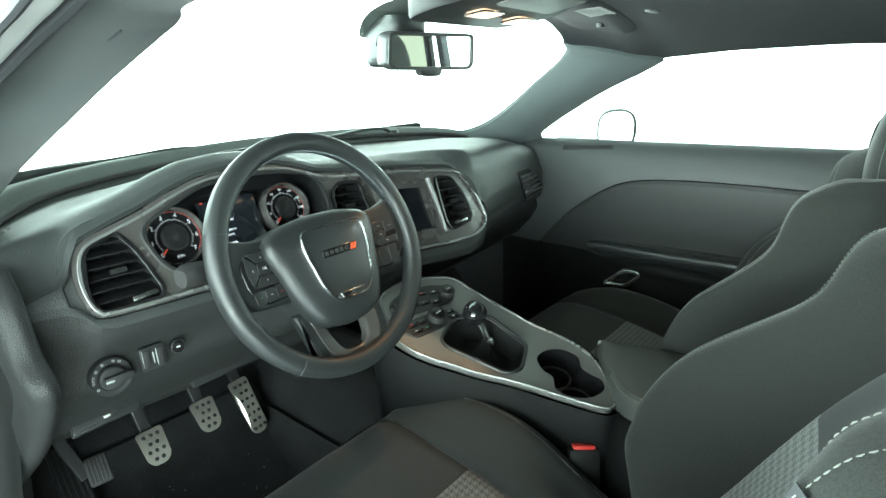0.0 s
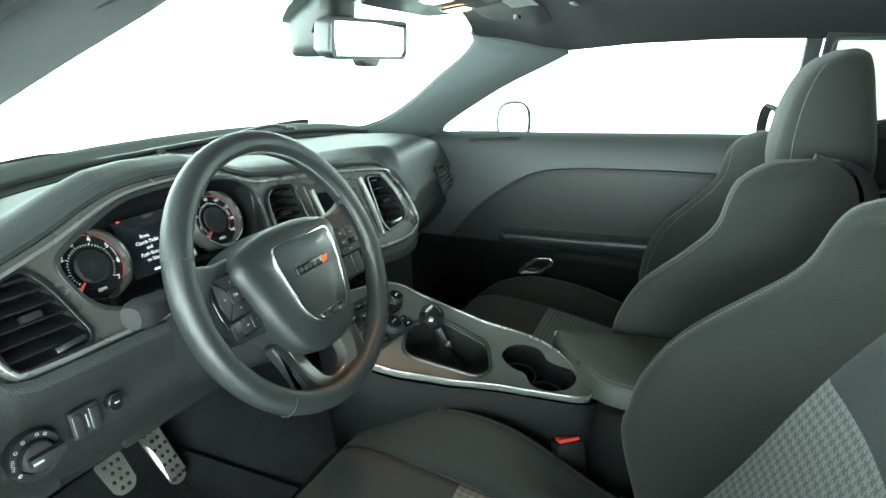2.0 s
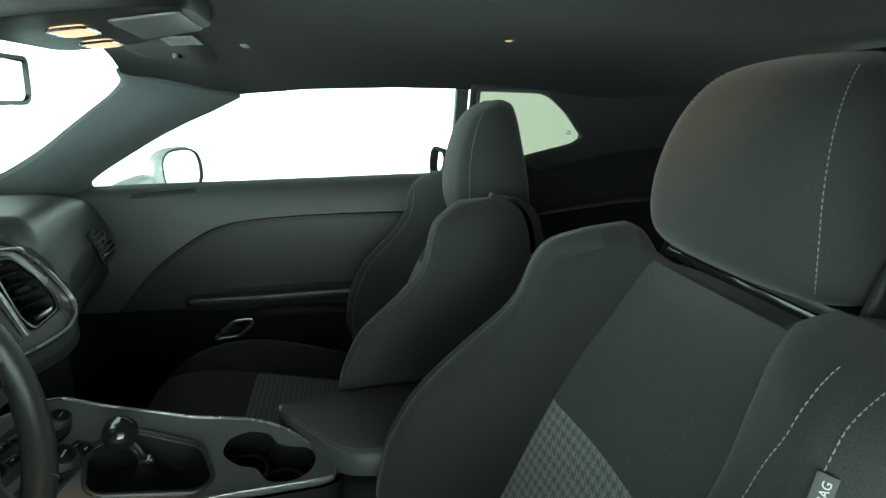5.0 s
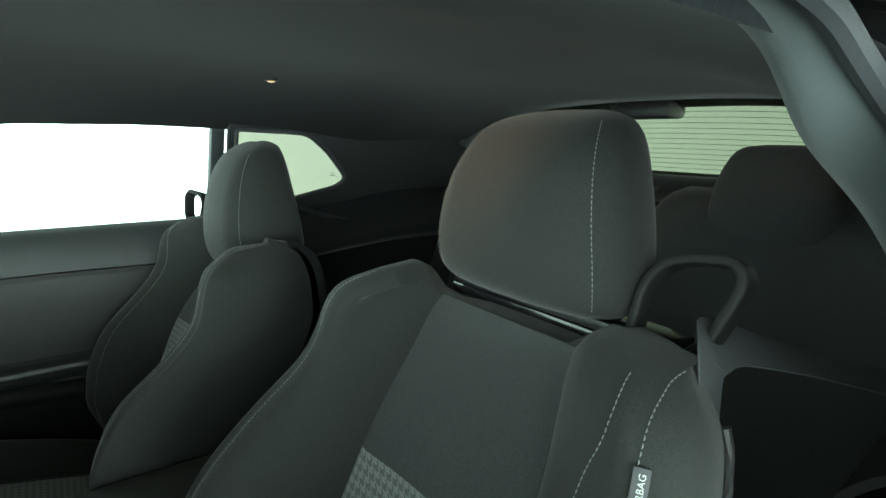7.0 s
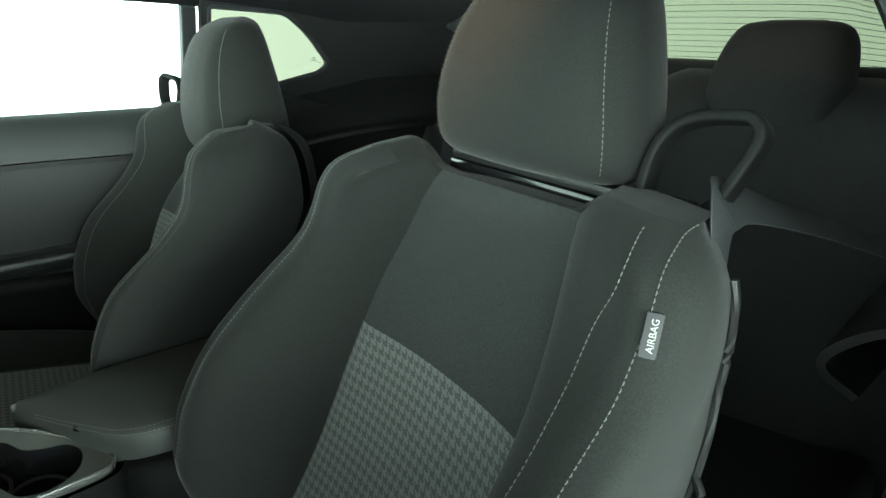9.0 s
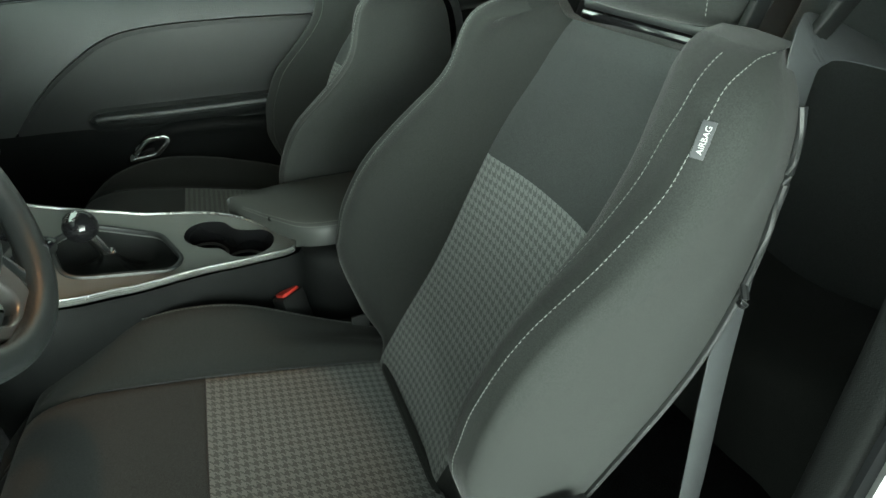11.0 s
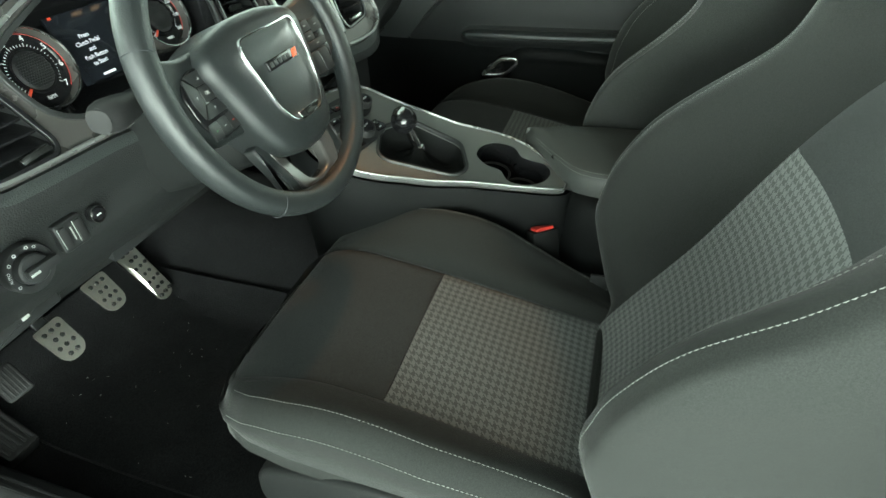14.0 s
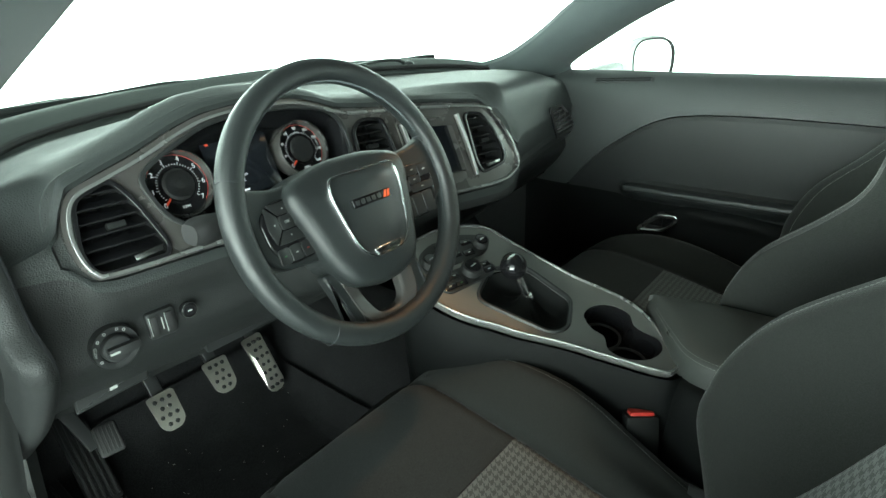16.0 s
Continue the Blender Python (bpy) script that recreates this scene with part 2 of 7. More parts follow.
def grainy(name, color, rough, grain=900.0, bump=0.25, metal=0.0, wear=0.25, spots=9.0, rough_var=0.12, kind="noise", spec=0.5, sheen=0.0, coat=0.0, tint=None, speck=0.0, speck_size=650.0):
    """A surface with fine relief and slow variation in tone and gloss."""
    m, t, p = nodes_of(name)
    co = t.nodes.new("ShaderNodeTexCoord")
    big = add(t, "ShaderNodeTexNoise", Scale=spots, Detail=5.0, Roughness=0.6)
    t.links.new(co.outputs["Object"], big.inputs["Vector"])
    ramp = t.nodes.new("ShaderNodeMix")
    ramp.data_type = "RGBA"
    c2 = tint if tint else tuple(min(1, c * (1 + wear)) for c in color)
    ramp.inputs["A"].default_value = (*[c * (1 - wear) for c in color], 1)
    ramp.inputs["B"].default_value = (*c2, 1)
    t.links.new(big.outputs["Fac"], ramp.inputs["Factor"])
    if speck:
        # yarn and fibre: fine uneven tone
        yarn = add(t, "ShaderNodeTexNoise", Scale=speck_size, Detail=3.0, Roughness=0.7)
        t.links.new(co.outputs["Object"], yarn.inputs["Vector"])
        ym = t.nodes.new("ShaderNodeMapRange")
        for key, val in (("From Min", 0.3), ("From Max", 0.7), ("To Min", 1 - speck), ("To Max", 1 + speck)):
            ym.inputs[key].default_value = val
        t.links.new(yarn.outputs["Fac"], ym.inputs["Value"])
        ys = t.nodes.new("ShaderNodeVectorMath")
        ys.operation = "SCALE"
        t.links.new(ramp.outputs["Result"], ys.inputs[0])
        t.links.new(ym.outputs["Result"], ys.inputs["Scale"])
        t.links.new(ys.outputs["Vector"], p.inputs["Base Color"])
    else:
        t.links.new(ramp.outputs["Result"], p.inputs["Base Color"])
    if kind == "leather":
        fine = add(t, "ShaderNodeTexVoronoi", Scale=grain)
        fine.feature = "DISTANCE_TO_EDGE"
        out = fine.outputs["Distance"]
    else:
        fine = add(t, "ShaderNodeTexNoise", Scale=grain, Detail=2.0)
        out = fine.outputs["Fac"]
    t.links.new(co.outputs["Object"], fine.inputs["Vector"])
    b = add(t, "ShaderNodeBump", Strength=min(1.0, bump), Distance=0.0006 * max(1.0, bump))
    t.links.new(out, b.inputs["Height"])
    t.links.new(b.outputs["Normal"], p.inputs["Normal"])
    r = t.nodes.new("ShaderNodeMapRange")
    r.inputs["To Min"].default_value = rough - rough_var
    r.inputs["To Max"].default_value = min(1, rough + rough_var)
    t.links.new(big.outputs["Fac"], r.inputs["Value"])
    t.links.new(r.outputs["Result"], p.inputs["Roughness"])
    p.inputs["Metallic"].default_value = metal
    p.inputs["Specular IOR Level"].default_value = spec
    p.inputs["Sheen Weight"].default_value = sheen
    p.inputs["Sheen Roughness"].default_value = 0.4
    p.inputs["Coat Weight"].default_value = coat
    p.inputs["Coat Roughness"].default_value = 0.08
    return m


def glass(name, tint, rough=0.0, gloss=0.06):
    """Thin automotive glass: clear or tinted, with a weak reflection."""
    m, t, p = nodes_of(name)
    tr = t.nodes.new("ShaderNodeBsdfTransparent")
    tr.inputs["Color"].default_value = (*tint, 1)
    gl = t.nodes.new("ShaderNodeBsdfGlossy")
    gl.inputs["Roughness"].default_value = rough
    lw = add(t, "ShaderNodeLayerWeight", Blend=0.5)
    pw = t.nodes.new("ShaderNodeMath")
    pw.operation = "POWER"
    pw.inputs[1].default_value = 5.0
    t.links.new(lw.outputs["Facing"], pw.inputs[0])
    fr = t.nodes.new("ShaderNodeMath")
    fr.operation = "MULTIPLY_ADD"
    fr.inputs[1].default_value, fr.inputs[2].default_value = 0.6, gloss * 0.5
    t.links.new(pw.outputs["Value"], fr.inputs[0])
    mix = t.nodes.new("ShaderNodeMixShader")
    t.links.new(fr.outputs["Value"], mix.inputs["Fac"])
    t.links.new(tr.outputs["BSDF"], mix.inputs[1])
    t.links.new(gl.outputs["BSDF"], mix.inputs[2])
    t.links.new(mix.outputs["Shader"], t.nodes["Material Output"].inputs["Surface"])
    return m


def glow(name, color, strength):
    m, t, p = nodes_of(name)
    p.inputs["Base Color"].default_value = (*[c * 0.5 for c in color], 1)
    p.inputs["Emission Color"].default_value = (*color, 1)
    p.inputs["Emission Strength"].default_value = strength
    return m


def cloth(name, color, scale=1.0, wear=0.2):
    """Knitted upholstery cloth: a fine weave with soft fuzz."""
    m = grainy(name, color, 0.9, grain=1500.0 * scale, bump=0.5, wear=wear, spots=6.0, rough_var=0.06, spec=0.3, sheen=0.12, speck=0.34, speck_size=700.0)
    return m


def houndstooth(name, dark, light, cell):
    """Woven houndstooth, from the cloth's own metres along and across."""
    m, t, p = nodes_of(name)
    uv = t.nodes.new("ShaderNodeUVMap")
    uv.uv_map = "UVMap"
    sep = t.nodes.new("ShaderNodeSeparateXYZ")
    t.links.new(uv.outputs["UV"], sep.inputs["Vector"])

    def mth(op, a, b=None):
        n = t.nodes.new("ShaderNodeMath")
        n.operation = op
        for k, v in enumerate((a, b)):
            if v is None:
                continue
            if isinstance(v, (int, float)):
                n.inputs[k].default_value = v
            else:
                t.links.new(v, n.inputs[k])
        return n.outputs["Value"]

    i = mth("FLOOR", mth("DIVIDE", sep.outputs["X"], cell))
    j = mth("FLOOR", mth("DIVIDE", sep.outputs["Y"], cell))
    warp = mth("LESS_THAN", mth("FLOORED_MODULO", i, 8.0), 3.5)
    weft = mth("LESS_THAN", mth("FLOORED_MODULO", j, 8.0), 3.5)
    over = mth("LESS_THAN", mth("FLOORED_MODULO", mth("SUBTRACT", i, j), 4.0), 1.5)
    tone = mth("ADD", mth("MULTIPLY", over, warp), mth("MULTIPLY", mth("SUBTRACT", 1.0, over), weft))
    big = add(t, "ShaderNodeTexNoise", Scale=7.0, Detail=4.0)
    fine = add(t, "ShaderNodeTexNoise", Scale=1400.0, Detail=1.0)
    co = t.nodes.new("ShaderNodeTexCoord")
    for n in (big, fine):
        t.links.new(co.outputs["Object"], n.inputs["Vector"])
    mix = t.nodes.new("ShaderNodeMix")
    mix.data_type = "RGBA"
    mix.inputs["A"].default_value = (*light, 1)
    mix.inputs["B"].default_value = (*dark, 1)
    t.links.new(tone, mix.inputs["Factor"])
    var = t.nodes.new("ShaderNodeMix")
    var.data_type, var.blend_type = "RGBA", "MULTIPLY"
    var.inputs["Factor"].default_value = 0.35
    t.links.new(mix.outputs["Result"], var.inputs["A"])
    t.links.new(big.outputs["Color"], var.inputs["B"])
    t.links.new(mix.outputs["Result"], p.inputs["Base Color"])
    h = mth("ADD", mth("MULTIPLY", tone, -0.6), fine.outputs["Fac"])
    b = add(t, "ShaderNodeBump", Strength=0.45, Distance=0.0008)
    t.links.new(h, b.inputs["Height"])
    t.links.new(b.outputs["Normal"], p.inputs["Normal"])
    p.inputs["Roughness"].default_value = 0.85
    p.inputs["Specular IOR Level"].default_value = 0.3
    p.inputs["Sheen Weight"].default_value = 0.15
    return m


PAD = grainy("soft_dash_vinyl", (0.026, 0.030, 0.030), 0.48, grain=330.0, bump=1.3, kind="leather", wear=0.10, rough_var=0.05, speck=0.12)
TRIM = grainy("grained_black_plastic", (0.022, 0.023, 0.024), 0.46, grain=520.0, bump=0.45, kind="leather", wear=0.15, spec=0.36)
SMOOTH = grainy("smooth_black_plastic", (0.0175, 0.0185, 0.019), 0.38, grain=1500.0, bump=0.08, wear=0.2)
GLOSS = grainy("gloss_black_plastic", (0.010, 0.010, 0.011), 0.12, grain=300.0, bump=0.02, wear=0.2, rough_var=0.05)
BEZEL = grainy("satin_graphite_trim", (0.118, 0.112, 0.108), 0.26, grain=1800.0, bump=0.06, metal=0.55, wear=0.12)
CONSOLE = grainy("satin_dark_metallic_trim", (0.205, 0.208, 0.198), 0.34, grain=1800.0, bump=0.06, metal=0.6, wear=0.1)
SATIN = grainy("satin_grey_edge_trim", (0.27, 0.27, 0.265), 0.30, grain=900.0, bump=0.05, metal=0.9, wear=0.1)
STRIP = grainy("satin_silver_outline", (0.34, 0.345, 0.34), 0.26, grain=900.0, bump=0.03, metal=0.72, wear=0.08)
SILVER = grainy("satin_silver_trim", (0.55, 0.56, 0.55), 0.25, grain=900.0, bump=0.05, metal=1.0, wear=0.1)
CHROME = grainy("bright_chrome", (0.85, 0.86, 0.86), 0.07, grain=200.0, bump=0.02, metal=1.0, wear=0.05, rough_var=0.04)
STEEL = grainy("brushed_pedal_steel", (0.62, 0.60, 0.54), 0.33, grain=700.0, bump=0.15, metal=0.86, wear=0.2)
RUBBER = grainy("black_rubber", (0.014, 0.014, 0.0145), 0.6, grain=600.0, bump=0.3, wear=0.25)
STITCHG = grainy("grey_wheel_thread", (0.16, 0.18, 0.19), 0.8, grain=2000.0, bump=0.2, wear=0.2)
KNEE = grainy("grained_knee_vinyl", (0.0165, 0.0178, 0.018), 0.54, grain=330.0, bump=1.1, kind="leather", wear=0.12, spec=0.32, rough_var=0.06, speck=0.12)
CONSIDE = grainy("dull_black_vinyl", (0.0115, 0.0125, 0.0125), 0.56, grain=420.0, bump=0.7, kind="leather", wear=0.2, spec=0.18, rough_var=0.08, speck=0.15)
LEATHER = grainy("smooth_black_leather", (0.0185, 0.0212, 0.0218), 0.35, grain=520.0, bump=0.8, kind="leather", wear=0.2, spec=0.5, rough_var=0.07)
# black cowl greyed: light reflected at the windscreen's foot is put into its colour
COWL = grainy("reflection_grey_cowl_plastic", (0.050, 0.057, 0.055), 0.5, grain=500.0, bump=0.4, wear=0.35)
# near-black: the shade along the console's sides is put into this base colour
CONBODY = grainy("shaded_black_vinyl", (0.0048, 0.0054, 0.0056), 0.62, grain=420.0, bump=0.5, kind="leather", wear=0.2, spec=0.10, rough_var=0.08, speck=0.1)
# lighter than the sides: light falling on the lid is part of its colour
LIDSKIN = grainy("soft_lit_armrest_vinyl", (0.046, 0.050, 0.047), 0.5, grain=420.0, bump=0.6, kind="leather", wear=0.15, spec=0.45, rough_var=0.06)
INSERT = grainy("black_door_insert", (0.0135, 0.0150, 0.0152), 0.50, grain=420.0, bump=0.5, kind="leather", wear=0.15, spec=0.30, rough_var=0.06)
CLOTH = cloth("black_seat_cloth", (0.0190, 0.0208, 0.0196))
CLOTH2 = cloth("charcoal_seat_cloth", (0.047, 0.051, 0.051))
HOUND = houndstooth("houndstooth_cloth", (0.100, 0.106, 0.104), (0.200, 0.212, 0.206), 0.00142)
THREAD = grainy("grey_thread", (0.185, 0.195, 0.182), 0.8, grain=2000.0, bump=0.2, wear=0.2)
CARPET = grainy("black_carpet", (0.016, 0.0163, 0.0172), 0.97, grain=420.0, bump=1.6, wear=0.55, spots=14.0, spec=0.05, sheen=0.1, speck=0.6, speck_size=420.0)
LINER = grainy("black_headliner_fabric", (0.0072, 0.0083, 0.010), 0.95, grain=1300.0, bump=0.4, wear=0.2, spec=0.12, sheen=0.1, speck=0.4, speck_size=500.0)
PILLAR = grainy("grey_black_pillar_trim", (0.048, 0.059, 0.060), 0.75, grain=1100.0, bump=0.6, wear=0.2, spec=0.3, sheen=0.15)
PAINT = grainy("white_car_paint", (0.78, 0.79, 0.78), 0.25, grain=300.0, bump=0.02, wear=0.03, coat=1.0, rough_var=0.03)
SEAL = grainy("rubber_door_seal", (0.03, 0.032, 0.036), 0.6, grain=500.0, bump=0.2)
WEB = grainy("grey_belt_webbing", (0.056, 0.060, 0.064), 0.7, grain=900.0, bump=0.5, wear=0.15)
OHGREY = grainy("light_grey_plastic", (0.22, 0.22, 0.205), 0.45, grain=900.0, bump=0.1, wear=0.1)
FRIT = grainy("dotted_glass_print", (0.20, 0.22, 0.21), 0.5, grain=500.0, bump=0.2, wear=0.5, spots=500.0)
RED = grainy("red_plastic", (0.55, 0.045, 0.035), 0.4, grain=800.0, bump=0.05, wear=0.1)
ORANGE = grainy("orange_red_enamel", (0.75, 0.10, 0.03), 0.3, grain=800.0, bump=0.03, wear=0.05)
INK = glow("lit_white_dial_print", (0.85, 0.92, 0.95), 0.19)
WHITE = grainy("white_print", (0.42, 0.43, 0.42), 0.6, grain=900.0, bump=0.05, wear=0.05)
PAPER = grainy("pale_label_paper", (0.74, 0.76, 0.74), 0.6, grain=900.0, bump=0.05, wear=0.06)
LABEL = grainy("pale_grey_label", (0.40, 0.42, 0.40), 0.6, grain=900.0, bump=0.05, wear=0.06)
GREEN = grainy("green_print", (0.03, 0.16, 0.05), 0.6, grain=900.0, bump=0.05, wear=0.05)
YELLOW = grainy("yellow_label", (0.75, 0.55, 0.03), 0.5, grain=900.0, bump=0.05, wear=0.05)
SCREEN = grainy("dark_screen_glass", (0.012, 0.014, 0.018), 0.08, grain=100.0, bump=0.0, wear=0.1, rough_var=0.03)
MIRROR = grainy("mirror_glass", (0.86, 0.88, 0.87), 0.02, grain=100.0, bump=0.0, metal=1.0, wear=0.01, rough_var=0.01)
CLEAR = glass("clear_green_glass", (0.91, 0.96, 0.94))
TINTED = glass("tinted_green_glass", (0.315, 0.326, 0.285))
REARGLASS = glass("tinted_rear_glass", (0.325, 0.345, 0.29))
WARM = glow("warm_lamp_lens", (1.0, 0.68, 0.40), 1.3)
LIT = glow("lit_display_text", (0.85, 0.90, 1.0), 0.40)
LITRED = glow("lit_red_mark", (1.0, 0.10, 0.04), 0.12)
STUDIO = grainy("white_studio_floor", (0.55, 0.55, 0.55), 0.6, grain=60.0, bump=0.05, wear=0.03, spots=0.6)

# ---- the setting: studio floor, cabin floor, roof lining, pillars, windows ----
def smooth01(x):
    x = np.clip(x, 0, 1)
    return x * x * (3 - 2 * x)


g = g_grid([[(x, y, 0.0) for y in np.linspace(-6, 6, 13)] for x in np.linspace(-6, 6, 13)])
solo("ground", g, STUDIO, "white painted studio floor under the car", kind="structure")

# cabin floor with its tunnel and toe board
FY = [(-1.3, 0.62), (-0.95, 0.55), (-0.80, 0.36), (-0.2, 0.33), (0.75, 0.33), (1.02, 0.36), (1.16, 0.47), (1.30, 0.66), (1.34, 0.80)]
rows = []
fy = cr([(a, b) for a, b in FY], 60)
for y, z in fy:
    row = []
    for x in np.linspace(-0.72, 0.72, 49):
        tunnel = 0.20 * smooth01((0.26 - abs(x)) / 0.18) if y > -0.75 else 0.0
        side = 0.06 * smooth01((abs(x) - 0.64) / 0.06)
        row.append((x, y, max(z, 0.33 + tunnel) + side))
    rows.append(row)
solo("floor", g_sheet(np.array(rows), -0.012), CARPET, "black carpeted cabin floor with a raised tunnel", kind="structure")

# driver's floor mat
rows = []
FZ = [tuple(q) for q in fy]
for y in np.linspace(0.30, 1.14, 40):
    rows.append([(x, y, max(interp(y, FZ), 0.33 + 0.20 * smooth01((0.26 - abs(x)) / 0.18)) + 0.010 + 0.003 * smooth01((abs(x + 0.40) - 0.17) / 0.03) + 0.002 * math.sin(9 * x + 5 * y) * math.sin(11 * y)) for x in np.linspace(-0.60, -0.185, 24)])
solo("floor_mat", g_sheet(np.array(rows), 0.008), CARPET, "black carpet floor mat under the pedals", "floor mat", base=(-0.4, 0.67, 0.34))
# pale lint caught in the carpet
rng = random.Random(5)
lint = []
for k in range(70):
    x, y = rng.uniform(-0.58, -0.2), rng.uniform(0.36, 1.05)
    a, ln = rng.uniform(0, 3.1), rng.uniform(0.0012, 0.004)
    z = max(interp(y, FZ), 0.33 + 0.20 * smooth01((0.26 - abs(x)) / 0.18)) + 0.0195
    lint.append(g_tube([(x, y, z), (x + 0.6 * ln * math.cos(a), y + 0.6 * ln * math.sin(a), z + 0.0008), (x + ln * math.cos(a + 0.5), y + ln * math.sin(a + 0.5), z)], 0.00028, 4))
solo("lint", join(*lint), LABEL, "pale specks of lint on the carpet mat", "lint", kind="stuff", base=(-0.4, 0.67, 0.35))

# roof lining
ZC = [(-0.98, 1.352), (-0.85, 1.364), (-0.3, 1.384), (0.1, 1.382), (0.4, 1.366), (0.66, 1.352)]
ZE = [(-0.98, 1.270), (-0.85, 1.270), (-0.5, 1.252), (-0.3, 1.26), (-0.1, 1.268), (0.06, 1.269), (0.27, 1.262), (0.42, 1.249), (0.5, 1.238), (0.58, 1.262), (0.66, 1.290)]
XE = [(-0.98, 0.56), (-0.3, 0.62), (0.42, 0.635), (0.5, 0.62), (0.6, 0.575), (0.66, 0.54)]


def roof_edge(side, y):
    """Half width and height of the lining's edge; the driver's side ends higher, at the open door."""
    k = 0.0 if side > 0 else smooth01((0.58 - y) / 0.1) * smooth01((y + 0.5) / 0.3)
    lift = 0.0 if side > 0 else 0.045 * smooth01((y - 0.47) / 0.08)
    z = interp(y, ZE) + 0.034 * k + lift
    if side < 0:
        z += (max(z, 1.320) - z) * smooth01((y - 0.22) / 0.1)
    return interp(y, XE) + 0.045 * k, z


def roof_z(x, y):
    e, z = roof_edge(x, y)
    return interp(y, ZC) - (interp(y, ZC) - z) * min(1, abs(x) / e) ** interp(y, [(0.0, 3.2), (0.37, 2.4), (0.48, 3.0), (0.66, 7.0)])


rows = []
for y in np.linspace(-0.98, 0.66, 70):
    rows.append([(u * roof_edge(u, y)[0], y, roof_z(u * roof_edge(u, y)[0], y)) for u in np.linspace(-1, 1, 61)])
RL = np.array(rows)
solo("ceiling", g_sheet(RL, 0.012), LINER, "black fabric roof lining", kind="structure")
up = RL + np.array([0, 0, 0.035])
up[:, :, 0] *= 1.02
solo("roof_panel", g_sheet(up, -0.004), PAINT, "white painted steel roof skin", kind="structure")


def pillar(side):
    inner = arr([(0.627, 1.102, 1.006), (0.633, 0.985, 1.040), (0.624, 0.880, 1.098), (0.610, 0.780, 1.170), (0.606, 0.700, 1.230), (0.590, 0.660, 1.268), (0.556, 0.652, 1.295)])
    outer = arr([(0.750, 0.90, 0.950), (0.732, 0.842, 1.000), (0.716, 0.826, 1.044), (0.680, 0.688, 1.130), (0.660, 0.590, 1.183), (0.645, 0.508, 1.220), (0.620, 0.44, 1.252)])
    rail = arr([(0.800, 0.93, 0.99), (0.745, 0.76, 1.13), (0.70, 0.58, 1.235), (0.69, 0.42, 1.290), (0.690, 0.15, 1.310), (0.690, -0.15, 1.310)])
    if side < 0:
        inner = arr([(0.668, 1.08, 1.01), (0.648, 0.95, 1.085), (0.639, 0.881, 1.12), (0.632, 0.78, 1.16), (0.625, 0.676, 1.20), (0.618, 0.57, 1.242), (0.608, 0.485, 1.277), (0.600, 0.465, 1.290), (0.615, 0.42, 1.300), (0.64, 0.30, 1.305), (0.67, 0.15, 1.31)])
        outer = arr([(0.775, 0.98, 0.97), (0.755, 0.90, 1.06), (0.735, 0.82, 1.13), (0.720, 0.745, 1.18), (0.708, 0.67, 1.217), (0.700, 0.609, 1.240), (0.700, 0.514, 1.266), (0.700, 0.425, 1.288), (0.698, 0.37, 1.300), (0.695, 0.27, 1.312), (0.693, 0.12, 1.316)])
        rail = arr([(0.80, 0.95, 1.0), (0.775, 0.82, 1.12), (0.752, 0.66, 1.205), (0.738, 0.56, 1.242), (0.730, 0.473, 1.270), (0.728, 0.40, 1.288), (0.725, 0.25, 1.318), (0.73, -0.15, 1.33)])
    bow = 1.0 if side > 0 else 0.25
    mid = (inner + outer) / 2 + arr([(-0.012, -0.012, -0.004)]) * bow
    net = np.stack([inner + arr((0.012, 0.012, 0.004)), inner, mid, outer, outer + arr((0.02, 0.004, 0.0))], 1)
    net[:, :, 0] *= side
    P = g_patch(net, 60, 16)
    ob = solo("pillar_trim", g_sheet(P, 0.012 * side), PILLAR, "grey-black fabric windscreen pillar trim", kind="structure")
    # outer painted pillar with its door seal
    rail[:, 0] *= side
    c = cr(rail, 50)
    hw = 0.03 if side > 0 else 0.016
    solo("pillar_panel", g_sweep(c, rounded([(-hw, -0.012), (hw, -0.012), (hw, 0.02), (-hw, 0.02)], 0.012), up=(0, 0, 1)), PAINT, "white painted outer roof rail and pillar", kind="structure")
    for dx, dz, r in ((-0.020, -0.008, 0.006), (0.014, -0.012, 0.005)) if side < 0 else ():
        solo("door_seal", g_tube(c + arr((dx * side, 0.0, dz)), r, 8), SEAL, "black rubber seal round the door opening", kind="structure")
    if side < 0:
        seam = cr([(-0.664, 0.84, 1.155), (-0.659, 0.741, 1.189), (-0.657, 0.637, 1.223), (-0.656, 0.522, 1.257), (-0.655, 0.454, 1.274)], 40) + arr((0.004, -0.003, -0.003))
        solo("pillar_seam", g_tube(seam, 0.0009, 6), SEAL, "fine dark fold line along the pillar fabric", kind="structure")
    return ob


pillar(1)
pillar(-1)

# windscreen and its black lower band
bot = arr([(-0.69, 0.99, 1.0), (-0.55, 1.10, 1.025), (-0.3, 1.165, 1.04), (0, 1.185, 1.045), (0.3, 1.165, 1.04), (0.55, 1.10, 1.025), (0.69, 0.99, 1.0)])
top = arr([(-0.56, 0.665, 1.285), (-0.42, 0.675, 1.312), (-0.2, 0.68, 1.325), (0, 0.682, 1.328), (0.2, 0.68, 1.325), (0.42, 0.675, 1.312), (0.56, 0.665, 1.285)])
midw = (bot + top) / 2 + arr((0, 0.02, 0.012))
WS = g_patch(np.stack([bot, midw, top]), 20, 40)
ws = solo("window_1", g_sheet(WS, -0.005), CLEAR, "clear green-tinted curved windscreen", kind="structure")
ws.visible_shadow = False
